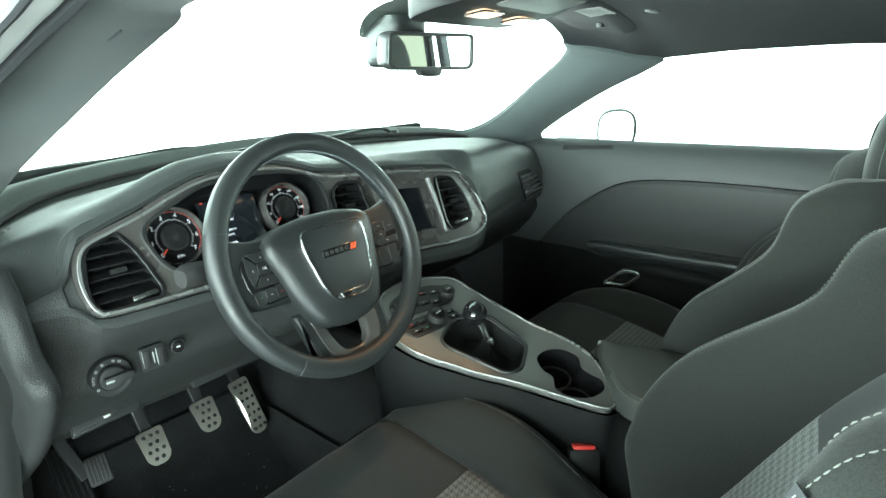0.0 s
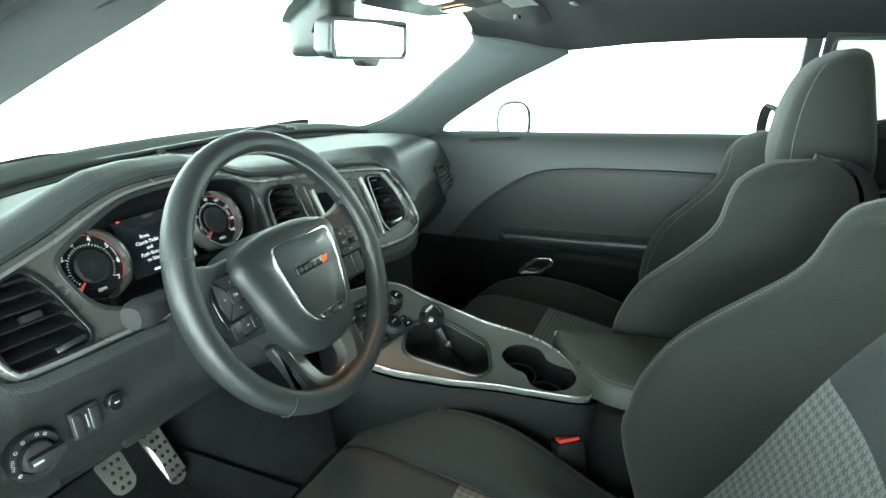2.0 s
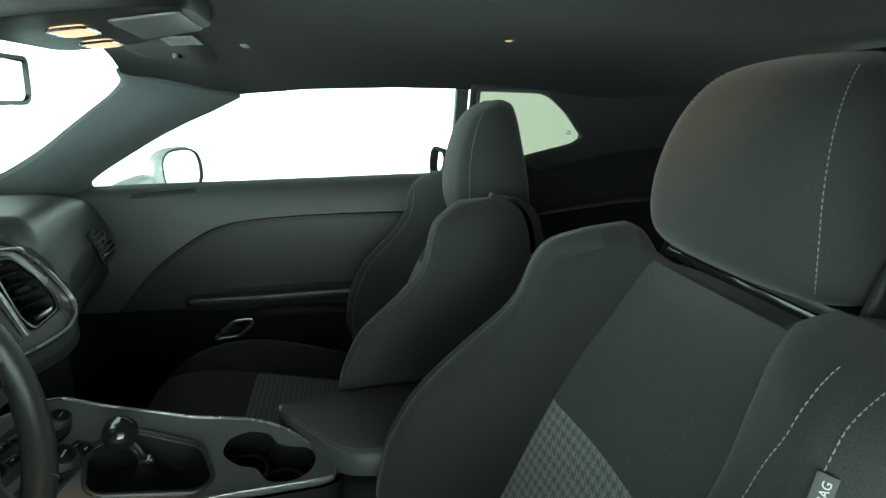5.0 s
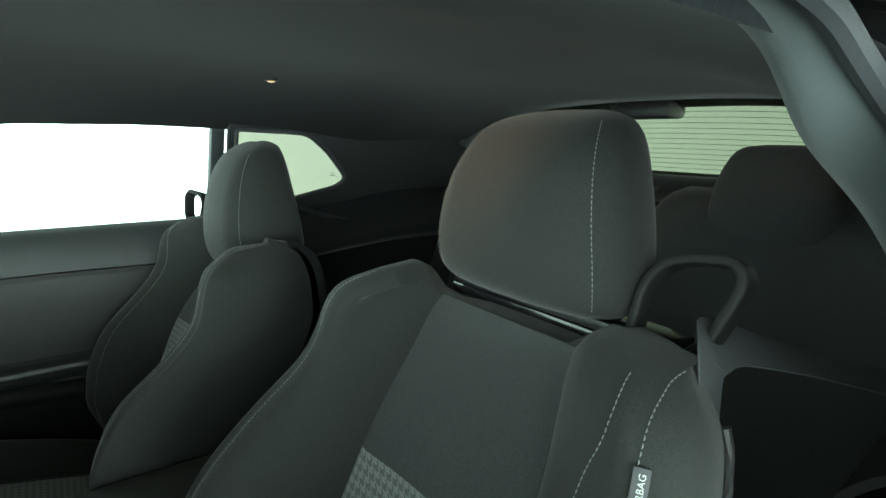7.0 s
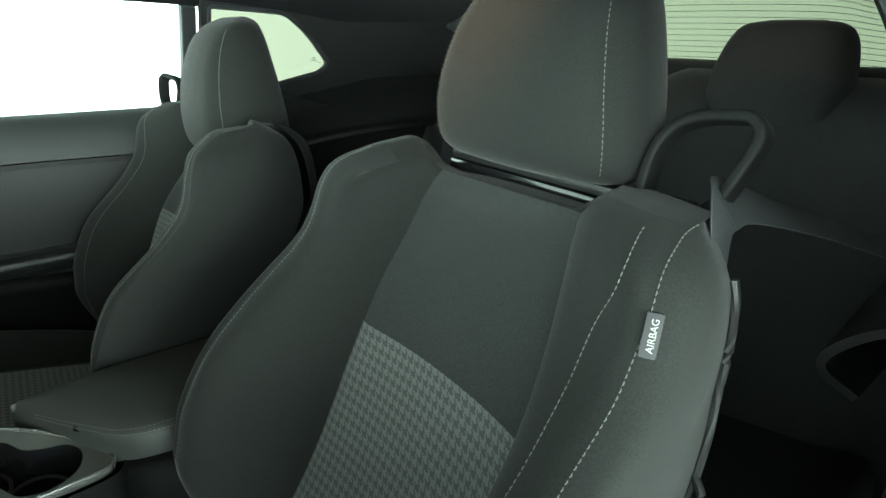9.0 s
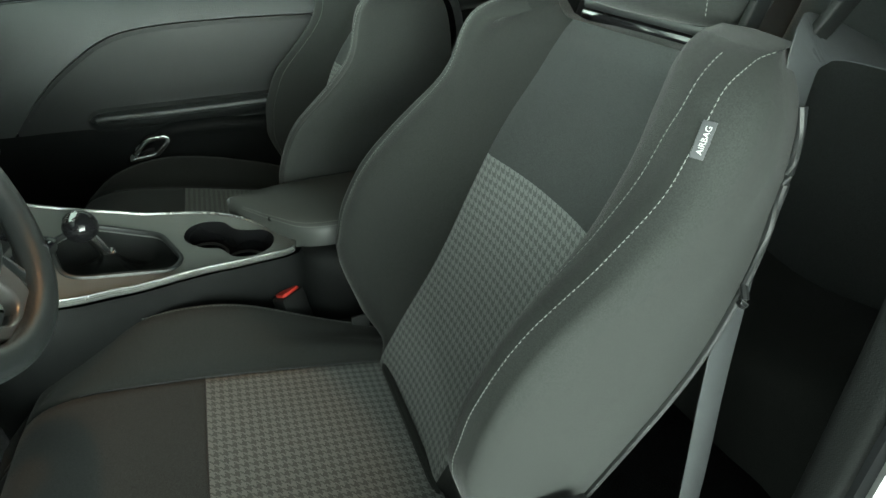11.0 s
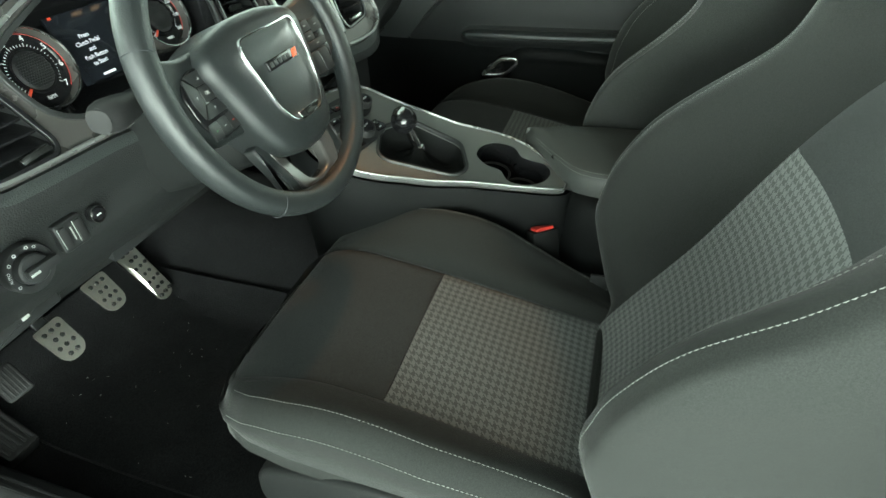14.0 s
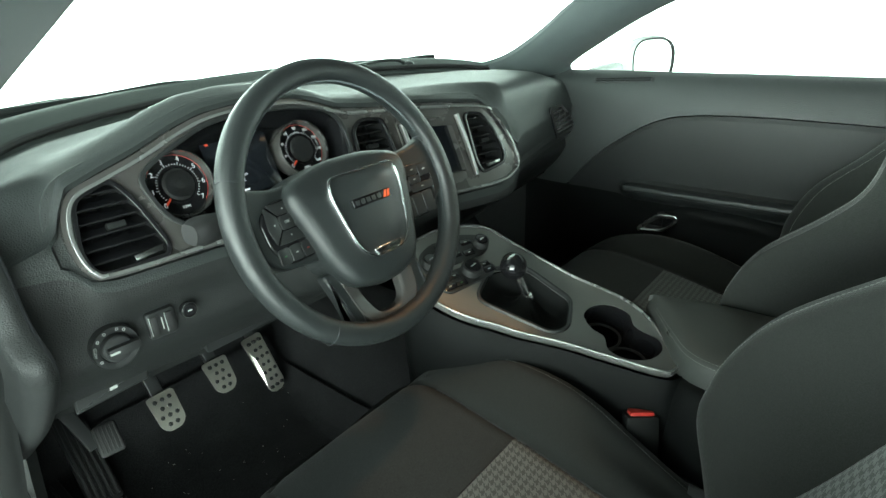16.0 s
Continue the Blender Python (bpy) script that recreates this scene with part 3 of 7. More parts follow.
cow = np.stack([np.stack([bot[:, 0] * k, bot[:, 1] + dy, bot[:, 2] + dz], 1) for k, dy, dz in ((0.98, -0.02, -0.02), (1.0, 0.03, 0.0), (1.04, 0.07, 0.008), (1.06, 0.14, -0.015), (1.08, 0.24, -0.08))])
solo("cowl", g_sheet(g_patch(cow, 16, 40), 0.012), COWL, "black plastic cowl below the windscreen", kind="structure")
solo("windscreen_seal", g_tube(cr(bot + arr((0, -0.014, 0.004)), 60), 0.0065, 8), RUBBER, "dark rubber seal along the foot of the windscreen", kind="structure")
hood = [[(x, y, interp(y, [(1.42, 0.955), (1.8, 0.95), (2.4, 0.87), (2.62, 0.76)]) - 0.06 * (x / 0.8) ** 4) for x in np.linspace(-0.82, 0.82, 25)] for y in np.linspace(1.42, 2.62, 25)]
solo("bonnet", g_sheet(np.array(hood), -0.01), PAINT, "white painted bonnet beyond the windscreen", kind="structure")


def wiper(x0, x1, y0):
    t = thing("wiper", (x0, y0, 1.03), "black windscreen wiper arm resting on the cowl", "wiper")
    a = [(x0, y0, 1.035), (x0 - 0.03, y0 + 0.005, 1.056), (x0 - 0.10, y0 + 0.01, 1.062), (x0 - 0.25, y0 + 0.012, 1.054), (x1, y0 + 0.01, 1.05)]
    part("arm", g_sweep(cr(a, 24), rounded([(-0.006, -0.004), (0.006, -0.004), (0.006, 0.004), (-0.006, 0.004)], 0.002)), SMOOTH, t)
    bl = cr([(x0 - 0.12, y0 + 0.03, 1.048), (x0 - 0.3, y0 + 0.03, 1.052), (x1 + 0.04, y0 + 0.02, 1.046)], 16)
    part("blade", g_sweep(bl, rounded([(-0.008, -0.006), (0.008, -0.006), (0.003, 0.006), (-0.003, 0.006)], 0.002), scale=np.r_[0.25, 0.6, np.full(12, 0.85), 0.6, 0.25]), RUBBER, t)
    part("pivot_cap", g_lathe([(0.018, 0.0), (0.018, 0.016), (0.014, 0.024), (0.004, 0.027)], 20, pose(x0, y0, 1.028)), SMOOTH, t)
    return t


wiper(0.40, -0.18, 1.155)
wiper(-0.146, -0.62, 1.235)


# ---- side windows and rear quarter trim ----
def qx(z):
    return 0.66 - (z - 1.08) * 0.30


def quarter(side):
    hole = rounded([(-0.145, 1.268), (-0.320, 1.265), (-0.386, 1.217), (-0.448, 1.148), (-0.420, 1.128), (-0.145, 1.058)], [0.01, 0.03, 0.03, 0.02, 0.02, 0.01])
    outer = arr([(-0.128, 1.285), (-0.5, 1.30), (-0.7, 1.31), (-1.0, 1.30), (-1.28, 1.18), (-1.28, 0.5), (-0.128, 0.5), (-0.128, 1.02)])
    off = 0.0 if side > 0 else 0.06
    if side < 0:
        # the driver's quarter starts further back, behind the curved pillar trim
        hole = hole - arr((0.17, 0))
        outer = arr([(a - 0.17 if a > -0.6 else a, b) for a, b in outer])
    f = lambda a, b, d: (side * (qx(b) + off - d), a, b)
    solo("wall_quarter", g_plate(outer, [hole], f, 0.02), TRIM, "black plastic rear quarter trim", kind="structure")
    gl = g_plate(rounded([(-0.138, 1.274), (-0.335, 1.271), (-0.46, 1.145), (-0.43, 1.118), (-0.138, 1.05)], 0.01), [], lambda a, b, d: (side * (qx(b) + off + 0.016 - d), a - (0.17 if side < 0 else 0.0), b), 0.004)
    w = solo("window_2" if side > 0 else "window_3", gl, TINTED, "green tinted rear quarter window", kind="structure")
    w.visible_shadow = False
    for k, (ln, up_) in enumerate(((0.016, 0.0), (0.011, 0.006), (0.005, -0.006))):
        q = arr((-0.408 if k < 2 else -0.425, 1.157 + up_)) - (arr((0.17, 0)) if side < 0 else 0.0)
        solo("glass_mark", g_box((0.0006, ln, 0.0016), (side * (qx(q[1]) + off + 0.011), q[0], q[1])), SEAL, "small dark printed mark on the quarter glass", kind="structure")
    band = hole
    path = [f(a, b, 0.004) for a, b in band]
    solo("window_seal", g_tube(path, 0.005, 6, closed=True, up=(1, 0, 0)), SEAL, "thin black seal round the quarter window", kind="structure")
    # ledge and arm rest of the rear side panel
    led = arr([[(0.655, -0.22, 1.03), (0.60, -0.22, 1.005), (0.565, -0.22, 0.96), (0.60, -0.22, 0.94)],
               [(0.655, -0.45, 1.075), (0.59, -0.45, 1.045), (0.555, -0.45, 0.995), (0.60, -0.45, 0.97)],
               [(0.655, -0.62, 1.105), (0.585, -0.62, 1.07), (0.55, -0.62, 1.015), (0.60, -0.62, 0.985)],
               [(0.655, -0.95, 1.112), (0.58, -0.95, 1.085), (0.55, -0.95, 1.03), (0.60, -0.95, 0.99)]])
    if side < 0:
        led = led + arr((0.055, -0.16, -0.05))
    led[:, :, 0] *= side
    solo("quarter_ledge", g_sheet(g_patch(led, 30, 16), 0.01 * side), SMOOTH, "satin black moulded ledge below the quarter window", kind="structure")


quarter(1)
quarter(-1)
post = [(0.742, -0.115, 1.0), (0.70, -0.113, 1.12), (0.648, -0.112, 1.27)]
solo("window_post", g_sweep(cr(post, 12), rounded([(-0.016, -0.016), (0.016, -0.016), (0.016, 0.016), (-0.016, 0.016)], 0.005), up=(0, 1, 0)), SEAL, "black seal post between side windows", kind="structure")
gls = [[(0.742 - 0.115 * k, y, (1.0 + (0.84 - y) * 0.031) * (1 - k) + 1.285 * k) for y in np.linspace(0.86, -0.12, 20)] for k in np.linspace(0, 1, 8)]
w = solo("window_4", g_sheet(np.array(gls), 0.004), CLEAR, "clear green-tinted passenger door window", kind="structure")
w.visible_shadow = False

# rear window, shelf and pillars at the back
rw = g_patch([[(-0.400, -0.87, 1.322), (-0.30, -0.868, 1.350), (0, -0.86, 1.359), (0.30, -0.868, 1.350), (0.375, -0.87, 1.330)], [(-0.412, -0.98, 1.262), (-0.30, -0.985, 1.275), (0, -0.99, 1.28), (0.30, -0.985, 1.275), (0.385, -0.98, 1.268)], [(-0.424, -1.09, 1.190), (-0.30, -1.10, 1.195), (0, -1.11, 1.195), (0.30, -1.10, 1.195), (0.397, -1.09, 1.195)]], 14, 32)
w = solo("window_5", g_sheet(rw, 0.005), REARGLASS, "green tinted rear window with heater lines", kind="structure")
w.visible_shadow = False
for k in range(14):
    s = (k + 0.7) / 14.4
    row = [rw[min(13, int(s * 13)), j] * (1 - (s * 13) % 1) + rw[min(13, int(s * 13) + 1), j] * ((s * 13) % 1) for j in range(32)]
    solo("heater_line", g_tube(arr(row) - arr((0, 0, 0.004)), 0.0005, 4), SEAL, "fine dark heater line on the rear window", kind="structure")
for side in (1, -1):
    cp = arr([[(0.375, -0.868, 1.338), (0.385, -0.98, 1.268), (0.397, -1.09, 1.193)], [(0.47, -0.83, 1.32), (0.49, -0.98, 1.25), (0.50, -1.10, 1.15)], [(0.60, -0.80, 1.26), (0.62, -0.98, 1.20), (0.64, -1.12, 1.08)]])
    if side < 0:
        cp[0, :, 0] += 0.026
    cp[:, :, 0] *= side
    solo("rear_pillar_trim", g_sheet(g_patch(cp, 14, 14), -0.012 * side), PILLAR, "black lining beside the rear window", kind="structure")
sh = [[(x, y, 1.192 - 0.05 * smooth01((y + 1.06) / 0.15)) for x in np.linspace(-0.62, 0.62, 9)] for y in np.linspace(-1.32, -0.86, 19)]
solo("rear_shelf", g_sheet(np.array(sh), -0.02), CARPET, "black parcel shelf behind the rear seat", kind="structure")
solo("wall_rear", g_box((1.36, 0.03, 0.75), (0, -1.32, 0.78)), CARPET, "black lining behind the rear seat", kind="structure")
solo("wall_front", g_box((1.5, 0.03, 0.75), (0, 1.36, 0.66)), CARPET, "black lined bulkhead ahead of the footwells", kind="structure")

# the driver's own door, swung wide open on its hinges ahead of the camera's side
dr = thing("door_2", (-0.84, 0.92, 0.36), "open driver's door with a black inner panel", kind="structure", category="")
hinge = Matrix.Translation((-0.85, 0.93, 0.0)) @ Matrix.Rotation(radians(112), 4, "Z")
sec = [(0.0, 0.36), (0.03, 0.55), (0.02, 0.70), (0.04, 0.74), (0.02, 0.80), (0.03, 0.92), (0.0, 1.0)]
P = np.array([[tuple(hinge @ Vector((-d, u, z))) for d, z in cr(sec, 24)] for u in np.linspace(0.02, 1.02, 12)])
part("panel", g_sheet(P, 0.03), PAD, dr)
P = np.array([[tuple(hinge @ Vector((0.10 + 0.04 * math.sin((z - 0.36) * 4.5), u, z))) for z in np.linspace(0.36, 1.0, 12)] for u in np.linspace(0.0, 1.04, 8)])
part("outer_skin", g_sheet(P, 0.01), PAINT, dr, "white painted outer skin")

# driver's door opening: sill and lock pillar
sill = [(-0.70, -0.30, 0.40), (-0.70, 0.2, 0.39), (-0.70, 0.7, 0.39), (-0.70, 0.98, 0.40), (-0.705, 1.2, 0.42)]
solo("door_sill_trim", g_sweep(cr(sill, 30), rounded([(-0.05, -0.03), (0.03, -0.03), (0.03, 0.022), (0.0, 0.03), (-0.04, 0.012)], 0.008)), TRIM, "black ribbed plastic sill trim", kind="structure")
sill_trim = bpy.data.objects["door_sill_trim"]
for k in range(5):
    part("rib", g_tube(cr(sill, 30) + arr((0.012 - 0.011 * k, 0, 0.0265 - 0.0042 * max(0, k - 1))), 0.0032, 6), TRIM, sill_trim)
solo("door_sill", g_sweep([(-0.79, -1.2, 0.33), (-0.79, 0.3, 0.33), (-0.79, 1.3, 0.33)], rounded([(-0.06, -0.12), (0.06, -0.12), (0.06, 0.07), (-0.06, 0.03)], 0.02)), PAINT, "white painted door sill", kind="structure")
solo("door_sill", g_sweep([(0.79, -1.2, 0.33), (0.79, 0.3, 0.33), (0.79, 1.3, 0.33)], rounded([(-0.06, -0.12), (0.06, -0.12), (0.06, 0.05), (-0.06, 0.07)], 0.02)), PAINT, "white painted door sill", kind="structure")
bp = arr([(-0.735, -0.20, 0.36), (-0.742, -0.205, 0.60), (-0.742, -0.20, 0.80), (-0.750, -0.165, 1.0), (-0.745, -0.13, 1.15), (-0.735, -0.11, 1.315)])
solo("wall_lock_pillar", g_sweep(cr(bp, 40), rounded([(-0.02, -0.05), (0.02, -0.05), (0.02, 0.03), (-0.02, 0.03)], 0.012), up=(0, 1, 0)), CONSIDE, "black plastic lock pillar trim", kind="structure")
for dy, r in ((0.035, 0.010), (0.008, 0.007)):
    solo("door_seal", g_tube(cr(bp + arr((-0.026, dy - 0.02, 0)), 40), r, 8, up=(0, 1, 0)), SEAL, "black rubber seal on the lock pillar", kind="structure")
# curved trim from the roof rail down to the driver's quarter, and the lining behind the lock pillar
rail = cr([(-0.682, 0.10, 1.322), (-0.684, -0.015, 1.311), (-0.686, -0.068, 1.291), (-0.690, -0.150, 1.250), (-0.702, -0.215, 1.19), (-0.722, -0.245, 1.09), (-0.735, -0.25, 0.98)], 50)
trim_in = cr([(-0.650, 0.05, 1.330), (-0.655, -0.040, 1.308), (-0.655, -0.112, 1.256), (-0.660, -0.215, 1.203), (-0.680, -0.290, 1.12), (-0.700, -0.315, 1.03), (-0.715, -0.32, 0.94)], 50)
mid_ = (rail + trim_in) / 2 + arr((0.004, 0.012, -0.006))
# pillar grey, not liner black: hazy glare here is put into the trim's colour
solo("wall_pillar_trim", g_sheet(np.stack([rail, rail * 0.6 + mid_ * 0.4 + arr((0.003, 0.003, -0.002)), mid_, mid_ * 0.4 + trim_in * 0.6 + arr((0.002, 0.003, -0.002)), trim_in]), 0.010), PILLAR, "grey-black curved trim between roof rail and quarter panel", kind="structure", sharp=80)
solo("door_seal", g_tube(rail + arr((-0.004, 0.004, 0.003)), 0.007, 8, up=(0, 1, 0)), SEAL, "black rubber seal along the roof rail", kind="structure")
back_ = cr(bp + arr((0.012, -0.045, 0)), 20)
front_ = arr([(-(qx(z) + 0.055), -0.31, z) for z in back_[:, 2]])
# lining lightened the same way, the glare's veil laid into its colour
solo("wall_lining", g_sheet(np.stack([back_, (back_ + front_) / 2 + arr((0.004, 0, 0)), front_]), 0.006), PILLAR, "lining behind the lock pillar, greyed for hazy glare", kind="structure", sharp=80)
pan = arr([[(-0.770, -0.20, 0.34), (-0.775, -0.182, 0.7), (-0.778, -0.150, 1.0), (-0.768, -0.150, 1.31)], [(-0.86, -0.30, 0.34), (-0.88, -0.31, 0.7), (-0.86, -0.28, 1.0), (-0.79, -0.2, 1.32)], [(-0.90, -1.2, 0.34), (-0.94, -1.2, 0.7), (-0.88, -1.2, 1.05), (-0.74, -1.2, 1.20)]])
solo("body_side", g_sheet(g_patch(pan, 24, 24), -0.01), PAINT, "white painted rear body side", kind="structure")
lm0 = frame_m((-0.800, -0.190, 0.745), (-0.86, -0.5, 0), (0, 0, 1))
lab = thing("sill_label", (-0.800, -0.190, 0.745), "white label with a yellow square on the lock pillar", "label")
part("backing", g_box((0.05, 0.07, 0.002), (0, 0, 0), 0, lm0), WHITE, lab)
part("warning_square", g_box((0.016, 0.016, 0.002), (-0.008, 0.010, 0.0012), 0, lm0), YELLOW, lab, "yellow square")

# hinge side of the driver's door opening, dark trim and seal
hj = arr([[(-0.755, 1.00, 0.36), (-0.735, 0.83, 0.7), (-0.715, 0.80, 0.93), (-0.73, 0.84, 1.03)], [(-0.785, 1.01, 0.36), (-0.765, 0.84, 0.7), (-0.76, 0.82, 0.94), (-0.765, 0.86, 1.02)], [(-0.82, 1.04, 0.36), (-0.82, 0.93, 0.7), (-0.82, 0.94, 0.94), (-0.80, 0.96, 1.0)], [(-0.84, 1.25, 0.36), (-0.86, 1.25, 0.7), (-0.85, 1.25, 0.93), (-0.82, 1.25, 0.98)]])
solo("wall_hinge_pillar", g_sheet(g_patch(hj, 20, 20), 0.012), CONSIDE, "black trim on the hinge side of the door opening", kind="structure")
solo("door_seal", g_tube(cr(hj[1] + arr((-0.006, -0.008, 0)), 24), 0.010, 8, up=(0, 1, 0)), SEAL, "black rubber seal on the hinge pillar", kind="structure")
st = thing("brake_lamp", (0.0, -0.87, 1.33), "black high brake lamp housing at the rear window", "lamp")
part("housing", g_box((0.15, 0.07, 0.035), (0.0, -0.868, 1.338), 0.012), SMOOTH, st)
# ---- passenger door ----
INS = [(-0.2, 0.950), (0.074, 0.947), (0.26, 0.944), (0.422, 0.935), (0.523, 0.916), (0.609, 0.869), (0.70, 0.795), (0.78, 0.70)]
INS = [tuple(q) for q in cr(INS, 60)]
DX = [(0.34, 0.70), (0.45, 0.695), (0.60, 0.690), (0.70, 0.684), (0.80, 0.674), (0.88, 0.672), (0.93, 0.678), (0.97, 0.692), (0.990, 0.708), (0.997, 0.735)]
DX = [tuple(q) for q in cr(DX, 90)]


def door_x(y, z):
    zz = z - (0.84 - y) * 0.031 * smooth01((z - 0.6) / 0.4)
    x = interp(zz, DX)
    below = smooth01((interp(y, INS) - z) / 0.012) * smooth01((0.76 - y) / 0.05)
    x += 0.0025 * below * smooth01((z - 0.68) / 0.05)
    # arm rest
    a = smooth01((0.62 - y) / 0.05)
    x -= 0.020 * a * math.exp(-((z - (0.722 + (0.6 - y) * 0.03)) / 0.014) ** 2)
    x -= 0.005 * a * smooth01((0.735 - z) / 0.02) * smooth01((z - 0.66) / 0.03)
    # lower pocket
    x -= 0.020 * smooth01((0.70 - z - 0.10 * max(0, 0.3 - y) - 0.5 * max(0, y - 0.42)) / 0.02) * smooth01((0.50 - y) / 0.05)
    return x


rows = [[(door_x(y, z), y, z) for z in np.r_[np.linspace(0.36, 0.64, 20), np.linspace(0.645, 0.78, 40), np.linspace(0.785, 1.0, 45), [1.006, 1.012, 1.018, 1.024, 1.030]]] for y in np.linspace(0.92, -0.16, 110)]
D = np.array(rows)
# the top edge follows the rising belt line
for i in range(D.shape[0]):
    lim = 0.996 + (0.84 - D[i, 0, 1]) * 0.031
    for j in range(D.shape[1]):
        if D[i, j, 2] > lim:
            D[i, j] = (0.742, D[i, j, 1], lim)
door = thing("door_1", (0.75, 0.3, 0.36), "black passenger door panel with stitched armrest and silver handle", kind="structure", category="")
cut = int(np.searchsorted(D[0, :, 2], 0.700))
z0 = D[0, cut, 2]


def door_top(y):
    return 0.996 + (0.84 - y) * 0.031


upper, lower = [], []
for y in np.linspace(0.92, -0.16, 110):
    zi = max(z0, interp(y, INS)) if y < 0.775 else z0
    top = door_top(y)
    upper.append([(door_x(y, z), y, z) for z in zi + (top - zi) * np.linspace(0, 1, 50)] + [(0.742, y, top)])
    if y < 0.775:
        lower.append([(door_x(y, z), y, z) for z in np.linspace(z0, zi, 60)])
part("panel", g_sheet(np.array(upper), -0.02), PAD, door, "soft grained upper panel")
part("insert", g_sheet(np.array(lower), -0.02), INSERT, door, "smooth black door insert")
# the lower panel takes the console's shade-darkened black
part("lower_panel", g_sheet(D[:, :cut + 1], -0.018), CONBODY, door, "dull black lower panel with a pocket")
part("outer_skin", g_sheet(g_patch([[(0.80, 0.92, 0.36), (0.80, 0.3, 0.36), (0.80, -0.16, 0.36)], [(0.85, 0.92, 0.7), (0.86, 0.3, 0.7), (0.86, -0.16, 0.7)], [(0.77, 0.92, 0.985), (0.77, 0.3, 1.0), (0.77, -0.16, 1.015)]], 10, 10), 0.01), PAINT, door, "white painted outer skin")
line = [(door_x(y, interp(y, INS)) - 0.001, y, interp(y, INS)) for y in np.linspace(-0.12, 0.70, 60)]
part("insert_seam", g_tube(line, 0.0013, 6), SEAL, door)
arm = cr([(0.652, 0.608, 0.728), (0.648, 0.55, 0.735), (0.645, 0.4, 0.739), (0.645, 0.2, 0.747), (0.648, -0.05, 0.755)], 40)
part("armrest", g_sweep(arm, rounded([(-0.020, -0.009), (0.03, -0.009), (0.03, 0.007), (0.0, 0.009), (-0.020, 0.004)], 0.006), up=(0, 0, 1), scale=np.r_[np.linspace(0.35, 1, 5), np.ones(35)]), LEATHER, door, "padded leather armrest")
st = arm + arr((-0.017, 0, 0.0062))
part("stitching", g_stitch(st, lift=(0, 0, 1)), THREAD, door)
part("belt_seal", g_tube([(0.733, y, 0.998 + (0.84 - y) * 0.031) for y in np.linspace(0.86, -0.15, 20)], 0.006, 8), SEAL, door)
# demister slot on the ledge
dv = frame_m((0.6845, 0.647, 1.0042), (0.006, -0.156, 0.012), (0.63, 0.03, 0.77))
vent = part("demister_vent", g_prism(rounded([(-0.080, -0.007), (0.080, -0.007), (0.080, 0.007), (-0.080, 0.007)], 0.004), -0.004, 0.0015, 0.001, dv), TRIM, door, "slim demister slot")
for k in range(2):
    part("slot", g_box((0.146, 0.0030, 0.002), (0, -0.003 + 0.006 * k, 0.0012), m=dv), GLOSS, vent)
# silver pull handle and its bezel
ring = rounded([(0.548, 0.612), (0.497, 0.664), (0.450, 0.668), (0.447, 0.655), (0.482, 0.620)], 0.014, 6)
hp = [(0.652, a, b) for a, b in ring]
part("handle", g_sweep(even(hp, 60, True), rounded([(-0.006, -0.009), (0.006, -0.009), (0.006, 0.009), (-0.006, 0.009)], 0.004), closed=True, up=(1, 0, 0)), SILVER, door, "satin silver door pull handle")
part("handle_cup", g_prism(rounded([(0.56, 0.60), (0.50, 0.672), (0.44, 0.676), (0.44, 0.65), (0.49, 0.605)], 0.015), 0.0, 0.004, 0.001, frame_m((0.664, 0, 0), (0, 1, 0), (0, 0, 1))), GLOSS, door)

# ---- dashboard ----
def face_y(x, z):
    return interp(x, [(-0.70, 0.765), (-0.66, 0.757), (-0.54, 0.75), (-0.15, 0.745), (0.15, 0.69), (0.25, 0.69)]) + 0.42 * (z - 0.92)


def on_face(x, z, d=0.0):
    return (x, face_y(x, z) - d, z)


def face_m(x, z, d=0.0):
    """A pose on the fascia: x to the right, y up the slope, z towards the seats."""
    e = 0.01
    a = arr(on_face(x + e, z)) - arr(on_face(x - e, z))
    return frame_m(on_face(x, z, d), a, (0, 0.42, 1.0))


TOP = [(-0.70, 0.945), (-0.655, 0.955), (-0.640, 0.968), (-0.632, 0.985), (-0.614, 1.012), (-0.57, 1.027), (-0.522, 1.041), (-0.467, 1.060), (-0.421, 1.072), (-0.36, 1.077), (-0.276, 1.074), (-0.23, 1.063), (-0.186, 1.047), (-0.134, 1.040), (0.0, 1.031), (0.134, 1.016), (0.17, 1.0), (0.19, 0.970), (0.205, 0.925), (0.215, 0.892), (0.225, 0.885), (0.70, 0.885)]
LOW = [(-0.70, 0.945), (-0.655, 0.940), (-0.640, 0.932), (-0.625, 0.914), (-0.603, 0.908), (-0.47, 0.905), (-0.30, 0.892), (-0.15, 0.868), (-0.013, 0.861), (0.115, 0.857), (0.18, 0.867), (0.205, 0.882), (0.215, 0.888), (0.225, 0.885), (0.70, 0.885)]
OUTLINE = [(-0.634, 0.950), (-0.630, 0.985), (-0.612, 1.012), (-0.57, 1.026), (-0.522, 1.040), (-0.467, 1.059), (-0.421, 1.071), (-0.36, 1.076), (-0.276, 1.073), (-0.23, 1.062), (-0.186, 1.046), (-0.134, 1.039), (0.0, 1.030), (0.134, 1.015), (0.17, 0.998), (0.19, 0.968), (0.207, 0.915), (0.206, 0.888), (0.18, 0.869), (0.115, 0.859), (-0.013, 0.863), (-0.15, 0.870), (-0.30, 0.894), (-0.47, 0.907), (-0.60, 0.910), (-0.625, 0.920)]
OUT = even(cr(OUTLINE, 200, closed=True), 220, True)

